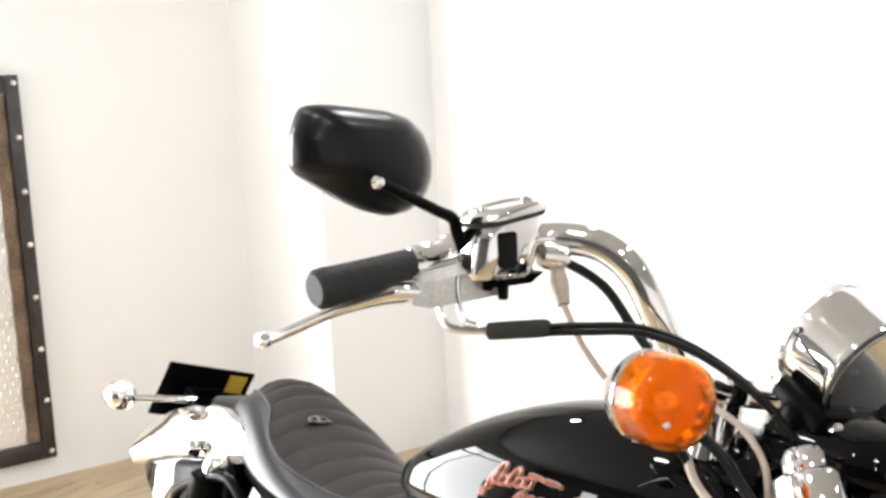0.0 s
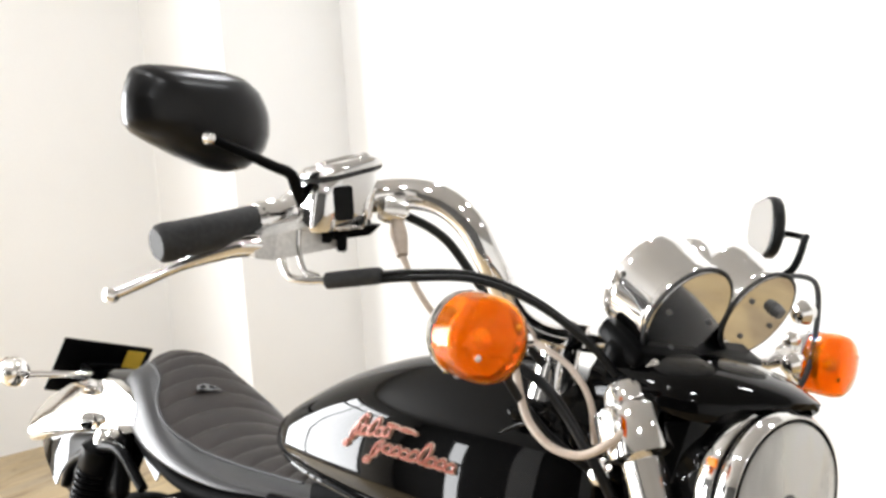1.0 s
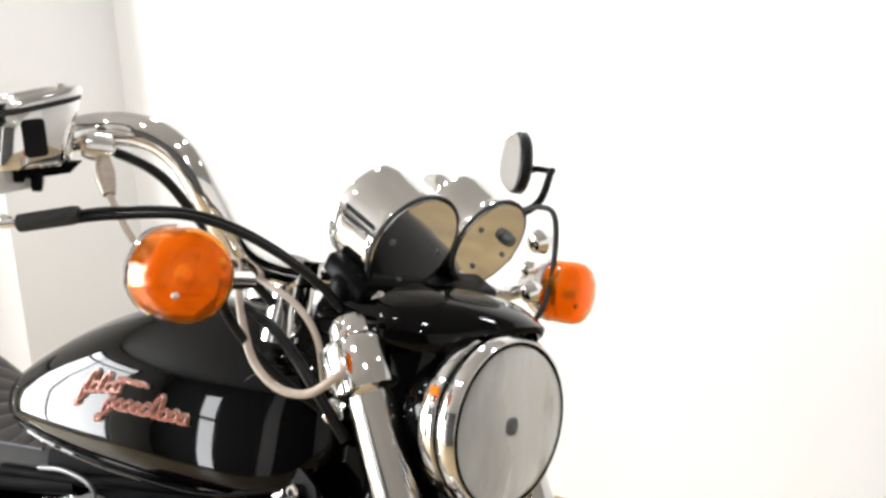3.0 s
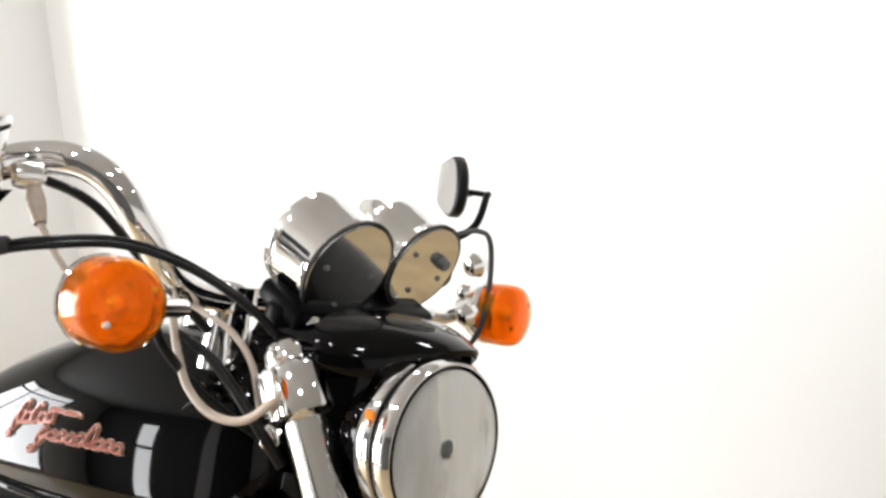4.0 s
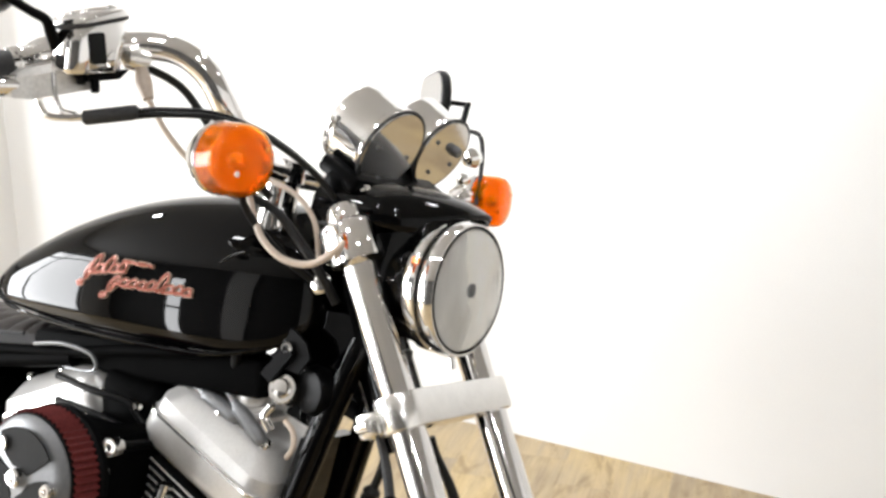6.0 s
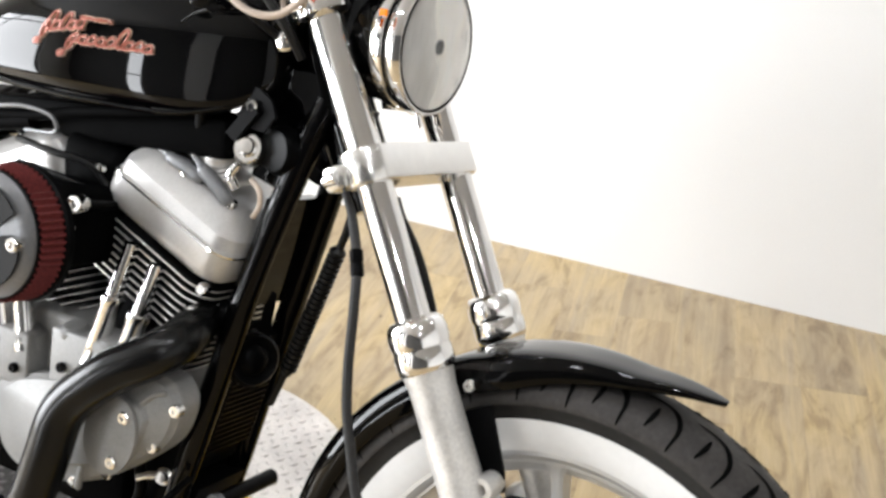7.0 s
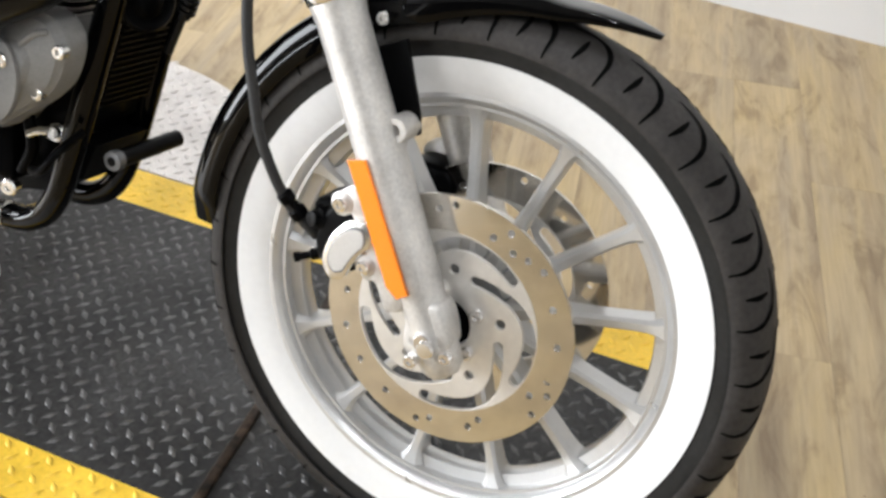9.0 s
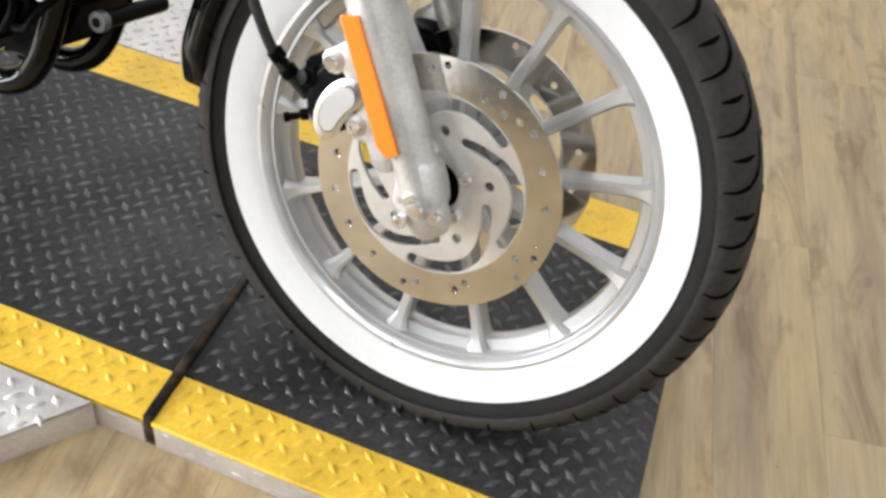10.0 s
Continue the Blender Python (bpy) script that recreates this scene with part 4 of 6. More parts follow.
# visor over the lamp
def visor():
    rings = []
    for k in range(25):
        u = k / 24
        x = -0.425 + 0.173 * u
        zc = 1.098 - 0.002 * u - 0.024 * u**3.6
        w = 0.108 * (1 - 0.10 * u - 0.42 * max(0, u - 0.55) ** 1.5 * 2.2)
        side = 0.040 * (1 - 0.75 * u) * (1 - 0.6 * max(0, u - 0.8) / 0.2)
        row = []
        shape = [(-1, -1.0), (-0.97, -0.55), (-0.86, -0.25), (-0.62, -0.08), (-0.3, -0.01), (0, 0.0), (0.3, -0.01), (0.62, -0.08), (0.86, -0.25), (0.97, -0.55), (1, -1.0)]
        for y, d in shape:
            sag = 0.013 * (y * y) * u
            row.append((x - (0.030 * u + 0.016 * u**4) * y * y, y * w, zc + d * (side + 0.012) - sag))
        for y, d in shape[::-1]:
            sag = 0.013 * (y * y) * u
            row.append((x - (0.030 * u + 0.016 * u**4) * y * y - 0.001, y * (w - 0.003), zc - 0.006 + d * (side + 0.012) - sag))
        rings.append(row)
    return loft(rings)


vis = part("headlamp_visor", visor(), GLOSS, bike, "gloss black headlamp visor", angle=60)
for s in (-1, 1):
    part("visor_bolt", lathe([(0.0085, 0), (0.008, 0.004), (0.0045, 0.0065), (0, 0.007)], (-0.371, s * 0.083, 1.081), (0.15, s * 0.6, 0.75), 16), CHROME, vis)

# instruments
GA = Vector((-0.885, 0, 0.468)).normalized()


def gauge(c, r, length, name):
    c = Vector(c)
    g = part("instrument", lathe([(0.0, 0.0), (r * 0.965, 0.0), (r * 0.965, 0.0012), (r, 0.003), (r * 1.02, 0.006), (r * 1.02, 0.011), (r * 0.985, 0.013), (r * 1.0, length * 0.55), (r * 1.03, length * 0.75), (r * 1.05, length * 0.95), (r * 1.02, length), (0.0, length)], c, GA, 56), CHROME, bike, "round chrome instrument housing")
    part("gasket", lathe([(r * 1.012, 0.0005), (r * 1.045, 0.001), (r * 1.045, 0.0042), (r * 1.012, 0.0048), (r * 1.012, 0.0005)], c, GA, 56), RUBBER, g)
    return g


def on_back(c, r, ang):
    a = math.radians(ang)
    sidev = Vector((0, 1, 0))
    upv = Vector((0.468, 0, 0.885))
    return Vector(c) + sidev * (r * math.cos(a)) + upv * (r * math.sin(a)) - GA * 0.0005


G1, G2 = (-0.362, -0.048, 1.131), (-0.364, 0.068, 1.141)
for c, r, ln, screws in ((G1, 0.0515, 0.064, ((-5, 0.033), (175, 0.033), (270, 0.036))), (G2, 0.0480, 0.058, ((150, 0.030), (250, 0.028), (-20, 0.03)))):
    g = gauge(c, r, ln, "instrument")
    for ang, rr in screws:
        part("back_screw", lathe([(0.0029, 0), (0.0027, 0.0012), (0.0015, 0.002), (0, 0.002)], on_back(c, rr, ang), -GA, 12), GREY, g)
part("reset_knob", lathe([(0.0074, 0), (0.0074, 0.003), (0.0066, 0.004), (0.0066, 0.008), (0.0055, 0.0095), (0, 0.010)], on_back(G2, 0.021, 28), -GA, 20), GREY, g, "grey reset knob")
part("instrument_bracket", box((0.06, 0.20, 0.022), Matrix.Translation((-0.400, 0.0, 1.098)) @ pose(0, 0, 0, 0, 28), 0.006), SATIN, bike)
part("instrument_mount", tube([(-0.405, -0.07, 1.10), (-0.40, -0.085, 1.075), (-0.395, -0.085, 1.05)], 0.012, 10), SATIN, bike)
part("instrument_mount", tube([(-0.405, 0.07, 1.10), (-0.40, 0.085, 1.075), (-0.395, 0.085, 1.05)], 0.012, 10), SATIN, bike)
part("loom_cover", box((0.040, 0.05, 0.05), Matrix.Translation((-0.405, -0.076, 1.083)) @ pose(0, 0, 0, 10, 20, 8), 0.015, 3), SATIN, bike)
part("indicator_panel", box((0.035, 0.055, 0.030), Matrix.Translation((-0.410, 0.118, 1.135)) @ pose(0, 0, 0, 0, 28), 0.008, 3), CHROME_SOFT, bike)

# handlebar, pulled back, one chrome tube
BAR = [(-0.634, -0.455, 1.131), (-0.637, -0.37, 1.160), (-0.618, -0.285, 1.191), (-0.595, -0.238, 1.210), (-0.557, -0.211, 1.210), (-0.528, -0.190, 1.190), (-0.511, -0.168, 1.152), (-0.508, -0.125, 1.106), (-0.506, -0.05, 1.092)]
bar = part("handlebar", tube(BAR + [(x, -y, z) for x, y, z in BAR[::-1]], 0.0158, 18, 8), CHROME, bike, "pulled-back chrome handlebar")
for s in (-1, 1):
    part("bar_riser", lathe([(0.026, -0.07), (0.022, -0.03), (0.021, -0.012), (0.026, -0.008), (0.026, 0.016), (0.020, 0.02), (0, 0.021)], (-0.512, s * 0.055, 1.092), (0.1, 0, 1), 24), CHROME, bike, "chrome bar riser")


def along(a, b, t):
    return Vector(a).lerp(Vector(b), t)


for s in (-1, 1):
    def sd(p):
        return Vector((p[0], p[1] * -s, p[2]))
    g0, g1 = sd((-0.634, -0.460, 1.1295)), sd((-0.638, -0.362, 1.1625))
    d = (g1 - g0).normalized()
    L = (g1 - g0).length
    part("grip", lathe([(0.0, -0.002), (0.014, -0.002), (0.0176, 0.002), (0.0184, 0.010), (0.0176, 0.018), (0.0170, L * 0.5), (0.0170, L - 0.004), (0.0162, L)], g0, d, 32), RUBBER, bar, "grey-black rubber grip")
    part("grip_collar", lathe([(0.017, L), (0.0185, L + 0.002), (0.0185, L + 0.012), (0.016, L + 0.014), (0.016, L + 0.018), (0.0185, L + 0.019), (0.0185, L + 0.024), (0.014, L + 0.026)], g0, d, 28), CHROME, bar)
    c = g1 + d * 0.045
    sw = part("switch_housing", loft([[c + d * h + Vector((0.9, 0, 0.3)) * (r * math.cos(q) * 0.95) + Vector((-0.3, 0, 0.95)) * (r * math.sin(q)) for q in (2 * math.pi * k / 20 for k in range(20))] for h, r in ((-0.022, 0.016), (-0.019, 0.021), (-0.006, 0.025), (0.018, 0.026), (0.03, 0.025), (0.034, 0.020))]), CHROME, bar, "chrome switch housing", angle=50)
    # lever block and lever
    blk = part("lever_block", loft([[sd(p) for p in row] for row in (
        [(-0.634, -0.378, 1.150), (-0.612, -0.375, 1.147), (-0.610, -0.375, 1.128), (-0.634, -0.378, 1.130)],
        [(-0.622, -0.366, 1.158), (-0.598, -0.362, 1.154), (-0.597, -0.362, 1.129), (-0.622, -0.366, 1.132)],
        [(-0.598, -0.306, 1.182), (-0.574, -0.300, 1.178), (-0.574, -0.300, 1.152), (-0.600, -0.306, 1.155)])]), CAST, bar, "pale cast lever bracket", angle=20)
    lv = [sd(p) for p in ((-0.606, -0.350, 1.143), (-0.626, -0.380, 1.139), (-0.640, -0.400, 1.128), (-0.657, -0.425, 1.112), (-0.672, -0.452, 1.092), (-0.682, -0.470, 1.079))]
    part("lever", tube(lv, [0.010, 0.0115, 0.0085, 0.0058, 0.0052, 0.005], 12, 6), CHROME, bar, "chrome hand lever")
    part("lever_ball", lathe([(0, -0.008), (0.0055, -0.006), (0.0078, 0), (0.0055, 0.006), (0, 0.008)], sd((-0.685, -0.475, 1.076)), (0, 1, 0), 16), CHROME, bar)
    # mirror: a teardrop shell with its glass on the other side
    foot, bend = sd((-0.596, -0.328, 1.168)), sd((-0.585, -0.365, 1.2095)) if s < 0 else sd((-0.626, -0.340, 1.212))
    if s < 0:
        seat_at = Matrix.Translation((-0.604, -0.4535, 1.246)) @ Matrix((Vector((0.10, -0.995, -0.02)), Vector((0, 0, 1)).normalized(), Vector((-0.995, -0.10, 0)))).transposed().to_4x4()
        ball = Vector((-0.564, -0.462, 1.227))
        arm = [foot, along(foot, bend, 0.7), bend, along(bend, ball, 0.25), along(bend, ball, 0.8), ball]
    else:
        seat_at = Matrix.Translation((-0.612, 0.440, 1.262)) @ Matrix((Vector((-0.796, 0.605, 0)), Vector((0.0, 0.0, 1)), Vector((-0.605, -0.796, 0)))).transposed().to_4x4() @ Matrix.Diagonal((1.0, 1.02, 1.0, 1.0))
        ball = Vector((-0.602, 0.458, 1.258))
        arm = [foot, (-0.56, 0.350, 1.178), (-0.530, 0.380, 1.202), (-0.537, 0.414, 1.247), (-0.550, 0.432, 1.252), ball]

    def teardrop(f, n=56):
        pts = []
        for k in range(n):
            q = 2 * math.pi * (k + 0.5) / n
            u = math.cos(q)
            v = 0.0425 * float(np.interp(u, (-1, -0.97, -0.9, -0.75, -0.5, -0.2, 0.2, 0.6, 0.82, 0.92, 0.97, 1), (0, 0.30, 0.54, 0.80, 0.98, 1.0, 0.91, 0.78, 0.68, 0.57, 0.40, 0.0)))
            pts.append((u * ((0.0745 if u < 0 else 0.0685) if s < 0 else 0.0555) * f, (v * float(np.interp(u, (-1, -0.6, 0.1), (1.10, 1.09, 1.0))) if math.sin(q) >= 0 else -v) * f + 0.006 * u * f))
        return pts

    mir = part("mirror", loft([[seat_at @ Vector((u, v, d if s < 0 or d > 0 else d * 0.4)) for u, v in teardrop(f)] for d, f in ((0.012, 0.97), (0.010, 1.0), (0.000, 1.0), (-0.010, 0.94), (-0.020, 0.80), (-0.027, 0.60), (-0.030, 0.34), (-0.0305, 0.08))]), MIRROR_SHELL, bar, "black teardrop mirror shell", angle=60)
    part("mirror_glass", loft([[seat_at @ Vector((u, v, d)) for u, v in teardrop(0.95 if s < 0 else 0.90)] for d in (0.0105, 0.0132)]), MIRROR_GLASS, mir, "clear mirror glass", smooth=False)
    part("mirror_stem", tube(arm, [0.0065, 0.0060, 0.0055, 0.0050, 0.0046, 0.0045], 12, 6), SATIN, mir, "black mirror stem")
    part("stem_ball", lathe([(0, -0.006), (0.004, -0.0045), (0.006, 0), (0.004, 0.0045), (0, 0.006)], ball + Vector((0.004, 0, -0.002)), (1, 0, 0), 16), CHROME if s < 0 else SATIN, mir, "small ball joint")
    # signal
    sg = Vector((-0.390, -0.283, 1.0935)) if s < 0 else Vector((-0.395, 0.262, 1.0945))
    FX = Vector((0.985, s * 0.10, -0.02)).normalized()
    body = part("turn_signal", lathe([(0.0, -0.062), (0.010, -0.060), (0.018, -0.050), (0.030, -0.034), (0.0365, -0.022), (0.0375, -0.016), (0.036, -0.014), (0.0, -0.014)], sg, FX, 40), CHROME, bike, "chrome turn signal with an amber lens")
    part("amber_lens", lathe([(0.0362, -0.0155), (0.0368, 0.004), (0.0365, 0.014), (0.0345, 0.0215), (0.030, 0.0255), (0.016, 0.0285), (0.0, 0.029), (0.0, 0.0265), (0.016, 0.026), (0.0285, 0.0232), (0.0322, 0.0195), (0.034, 0.013), (0.0343, 0.004), (0.034, -0.0150), (0.0362, -0.0155)], sg, FX, 40), AMBER, body, "glossy amber lens").visible_shadow = False
    part("signal_reflector", lathe([(0.0335, 0.006), (0.030, -0.003), (0.018, -0.011), (0.0, -0.013)], sg, FX, 9), AMBER_CORE, body, smooth=False)
    part("signal_bulb", lathe([(0.0, 0.017), (0.006, 0.015), (0.009, 0.006), (0.008, -0.004), (0.005, -0.012), (0, -0.012)], sg, FX, 20), AMBER_CORE, body)
    for q in (35, 215):
        a = math.radians(q)
        part("lens_screw", lathe([(0.003, 0), (0.003, 0.0015), (0, 0.002)], sg + FX * 0.0262 + Vector((0, 0.024 * math.cos(a), 0.024 * math.sin(a))), FX, 10), CHROME_SOFT, body)
    part("signal_stalk", tube([sg - FX * 0.045, sg + Vector((-0.055, -s * 0.04, -0.010)), (-0.455, s * 0.20, 1.085), (-0.47, s * 0.15, 1.085)], 0.009, 12), CHROME, body)

# master cylinder on the throttle side


def res_ring(f, lift_z, tilt, w=0.054, d=0.070):
    return [(-0.580 + u * f, -0.314 + v * f, lift_z + tilt * v * f) for u, v in rounded(w, d, 0.020, 6)]


mc = part("brake_reservoir", loft([res_ring(0.86, 1.166, 0.22), res_ring(0.95, 1.171, 0.22), res_ring(0.97, 1.200, 0.30), res_ring(1.0, 1.2165, 0.38), res_ring(0.97, 1.2185, 0.38)]), CHROME, bar, "chrome brake fluid reservoir", angle=35)
part("lid_gasket", loft([res_ring(1.03, 1.2180, 0.38), res_ring(1.03, 1.2215, 0.38)]), RUBBER, mc, smooth=False)
part("reservoir_lid", loft([res_ring(1.02, 1.2216, 0.38), res_ring(1.05, 1.2225, 0.38), res_ring(1.05, 1.2265, 0.38), res_ring(0.98, 1.2300, 0.38), res_ring(0.70, 1.2320, 0.38), res_ring(0.66, 1.2300, 0.38)]), CHROME, mc, "polished reservoir lid", angle=35)
for v in (-0.028, 0.028):
    bolt("lid_screw", (-0.580, -0.314 + v * 0.8, 1.231 + 0.3 * v), (0, -0.35, 1), 0.004, CHROME_SOFT, mc, 0.003)
part("sight_window", plate(rounded(0.020, 0.032, 0.004), [], 0.003, Matrix.Translation((-0.5535, -0.324, 1.190)) @ Matrix((Vector((0, 0.97, 0.25)), Vector((0, -0.25, 0.97)), Vector((1, 0, 0)))).transposed().to_4x4()), GLOSS, mc, "dark sight window", smooth=False)
part("lower_housing", loft([[(-0.596, -0.322, 1.156), (-0.566, -0.318, 1.156), (-0.560, -0.285, 1.165), (-0.592, -0.280, 1.165)], [(-0.602, -0.330, 1.164), (-0.560, -0.328, 1.164), (-0.554, -0.278, 1.177), (-0.598, -0.272, 1.177)]]), SATIN, mc, smooth=False)
for q in ((-0.572, -0.325, 1.160), (-0.565, -0.312, 1.154)):
    bolt("housing_screw", q, (0.2, 0, -1), 0.005, SATIN, mc, 0.008)
part("banjo_fitting", lathe([(0, -0.014), (0.011, -0.014), (0.013, -0.008), (0.013, 0.008), (0.009, 0.012), (0, 0.013)], (-0.572, -0.252, 1.192), (0.3, 1, 0), 16), CHROME_SOFT, mc)
# cables
part("clutch_cable", tube([(-0.56, 0.30, 1.165), (-0.49, 0.28, 1.185), (-0.44, 0.262, 1.192), (-0.413, 0.252, 1.180), (-0.402, 0.243, 1.13), (-0.392, 0.215, 1.075), (-0.40, 0.17, 1.03), (-0.43, 0.12, 0.97)], 0.0034, 10), RUBBER, bike, "grey sleeved clutch cable")
for q, r in (((-0.398, 0.205, 1.150), 0.015), ((-0.402, 0.195, 1.118), 0.010), ((-0.398, 0.198, 1.092), 0.014)):
    part("cable_fitting", lathe([(0, -r), (r * 0.7, -r * 0.7), (r, 0), (r * 0.7, r * 0.7), (0, r)], q, (0.3, 1, 0.4), 16), CHROME, bike)
part("throttle_elbow", tube([(-0.606, -0.352, 1.155), (-0.604, -0.352, 1.138), (-0.592, -0.348, 1.117), (-0.575, -0.340, 1.115), (-0.556, -0.330, 1.118)], 0.0038, 10), CHROME, bar)
part("throttle_elbow", tube([(-0.592, -0.344, 1.160), (-0.590, -0.342, 1.143), (-0.582, -0.338, 1.124), (-0.566, -0.332, 1.120)], 0.0030, 10), CHROME, bar)
part("cable_boot", lathe([(0.0055, 0), (0.0078, 0.002), (0.0080, 0.05), (0.0074, 0.056), (0.0055, 0.058)], (-0.556, -0.3295, 1.1175), Vector((-0.5020, -0.302, 1.1315)) - Vector((-0.556, -0.3295, 1.1175)), 18), RUBBER, bar, "ribbed black cable boot")
for k in range(2):
    o = 0.0045 * k
    part("throttle_cable", tube([(-0.510, -0.306, 1.130 - o), (-0.490 + o, -0.284, 1.1365 - o), (-0.476 + o, -0.225, 1.1420 - o), (-0.446 + o, -0.180, 1.130 - o), (-0.417 + o, -0.132, 1.101 - o), (-0.399 + o, -0.095, 1.066 - o), (-0.405, -0.06, 1.025), (-0.45, -0.03, 0.97), (-0.50, -0.02, 0.93)], 0.0034, 10), CABLE, bike, "black throttle cable")
part("switch_lead", tube([(-0.570, -0.250, 1.186), (-0.562, -0.25, 1.168), (-0.552, -0.25, 1.150)], [0.0055, 0.009, 0.006], 10), TAN, bike, "pale cable sleeve")
part("brake_line", tube([(-0.552, -0.25, 1.150), (-0.527, -0.24, 1.115), (-0.500, -0.22, 1.085), (-0.47, -0.19, 1.07)], 0.0032, 8), TAN, bike)
part("tan_loop_cable", tube([(-0.525, -0.12, 1.085), (-0.495, -0.14, 1.072), (-0.476, -0.145, 1.040), (-0.457, -0.145, 1.012), (-0.427, -0.142, 0.994), (-0.394, -0.135, 0.993), (-0.366, -0.13, 1.012), (-0.356, -0.118, 1.030)], 0.0040, 12), TAN, bike, "tan sleeved cable loop")
part("tan_loop_cable", tube([(-0.53, -0.10, 1.088), (-0.48, -0.115, 1.080), (-0.44, -0.115, 1.066), (-0.415, -0.11, 1.04), (-0.41, -0.10, 1.00)], 0.0032, 10), TAN, bike)
part("wiring_loom", tube([(-0.46, -0.19, 1.075), (-0.475, -0.16, 1.045), (-0.455, -0.12, 1.00), (-0.43, -0.08, 0.97)], 0.0045, 10), CABLE, bike)
part("wiring_loom", tube([(-0.590, -0.250, 1.186), (-0.610, -0.215, 1.192), (-0.571, -0.185, 1.173), (-0.553, -0.140, 1.127), (-0.50, -0.09, 1.06)], 0.0050, 10), CABLE, bike)
part("wiring_loom", tube([(-0.49, -0.14, 1.06), (-0.455, -0.13, 1.045), (-0.43, -0.12, 1.02), (-0.40, -0.11, 0.985), (-0.385, -0.09, 0.95)], 0.0055, 10), CABLE, bike)
part("neck_lock", lathe([(0.014, 0), (0.014, 0.02), (0.010, 0.024), (0, 0.025)], (-0.435, -0.045, 0.962), (0.2, -1, 0.3), 24), CHROME, bike)
part("brake_hose", tube([(-0.30, -0.098, 0.815), (-0.283, -0.102, 0.787), (-0.262, -0.115, 0.742), (-0.250, -0.128, 0.695), (-0.246, -0.131, 0.638), (-0.240, -0.131, 0.585), (-0.228, -0.131, 0.540), (-0.213, -0.130, 0.490), (-0.183, -0.120, 0.432), (-0.150, -0.100, 0.392)], [0.004, 0.0055] + [0.0058] * 7 + [0.006], 12), RUBBER, bike, "grey-black front brake hose")
part("hose_ferrule", lathe([(0.0055, 0), (0.0078, 0.002), (0.0078, 0.014), (0.0068, 0.016), (0.0078, 0.018), (0.0078, 0.03), (0.0055, 0.032)], (-0.268, -0.111, 0.758), (0.33, -0.2, -0.9), 14), SATIN, bike)
part("hose_fitting", lathe([(0.0065, 0), (0.009, 0.002), (0.009, 0.012), (0.007, 0.014), (0.007, 0.022), (0.010, 0.024), (0.010, 0.034), (0.006, 0.036)], (-0.186, -0.121, 0.438), (0.55, 0.35, -0.75), 14), SATIN, bike)
part("brake_hose", tube([(-0.30, 0.02, 0.80), (-0.295, 0.03, 0.776), (-0.281, 0.05, 0.736), (-0.262, 0.058, 0.69), (-0.245, 0.064, 0.64), (-0.23, 0.07, 0.58)], [0.004, 0.005, 0.0065, 0.0068, 0.0068, 0.0068], 12), CABLE, bike)
part("speed_cable", tube([(-0.335, 0.0, 0.90), (-0.345, 0.0, 0.84), (-0.350, 0.0, 0.765), (-0.363, 0.0, 0.718), (-0.394, 0.0, 0.629), (-0.414, 0, 0.562), (-0.436, 0, 0.50)], 0.0055, 10), CABLE, bike)
bm = bmesh.new()
prof = []
for k in range(24):
    prof += [(0.0112, 0.0075 * k), (0.0112, 0.0075 * k + 0.0035), (0.0080, 0.0075 * k + 0.004), (0.0080, 0.0075 * k + 0.007)]
lathe([(0.006, -0.006), *prof, (0.006, 0.185)], (-0.362, 0.0, 0.722), Vector((-0.416, 0, 0.548)) - Vector((-0.362, 0, 0.722)), 16, bm)
part("corrugated_boot", bm, CABLE, bike, "corrugated black rubber cable boot", smooth=False)


# fuel tank
def tank():
    top = [(-0.425, 1.000), (-0.45, 1.035), (-0.50, 1.052), (-0.58, 1.058), (-0.66, 1.053), (-0.74, 1.037), (-0.82, 1.009), (-0.88, 0.979), (-0.93, 0.947), (-0.965, 0.913), (-0.985, 0.879)]
    bot = [(-0.425, 0.935), (-0.45, 0.893), (-0.50, 0.868), (-0.58, 0.859), (-0.66, 0.858), (-0.74, 0.858), (-0.82, 0.860), (-0.88, 0.863), (-0.93, 0.866), (-0.965, 0.866), (-0.982, 0.868)]
    wid = [0.050, 0.080, 0.098, 0.116, 0.127, 0.133, 0.133, 0.129, 0.121, 0.103, 0.066]
    rows = list(zip(glide([(x, 0, z) for x, z in top], 4), glide([(x, 0, z) for x, z in bot], 4), glide([(w, 0, 0) for w in wid], 4)))
    rings = []
    for p, q, w in rows:
        h = p.z - q.z
        ring = []
        for k in range(40):
            a = 2 * math.pi * k / 40
            c, s = math.cos(a), math.sin(a)
            yy = w.x * (abs(c) ** (0.80 if s > 0 else 0.10)) * (1 if c > 0 else -1)
            zz = q.z + h * (0.42 + (0.58 * s ** 0.92 if s > 0 else -0.42 * abs(s) ** 0.62))
            ring.append(((p.x + q.x) / 2 + (p.x - q.x) / 2 * s, yy, zz))
        rings.append(ring)
    return loft(rings)


tnk = part("fuel_tank", tank(), GLOSS, bike, "gloss black teardrop fuel tank", angle=70)
part("filler_cap", lathe([(0.034, 0), (0.036, 0.003), (0.034, 0.012), (0.026, 0.018), (0, 0.020)], (-0.60, 0, 1.054), (-0.12, 0, 1), 36), CHROME, tnk)
part("tank_seam", tube([(-0.46, -0.078, 0.888), (-0.55, -0.106, 0.862), (-0.66, -0.122, 0.858), (-0.76, -0.128, 0.859), (-0.86, -0.125, 0.862), (-0.93, -0.112, 0.867), (-0.97, -0.085, 0.869)], 0.0030, 8), GLOSS, tnk)


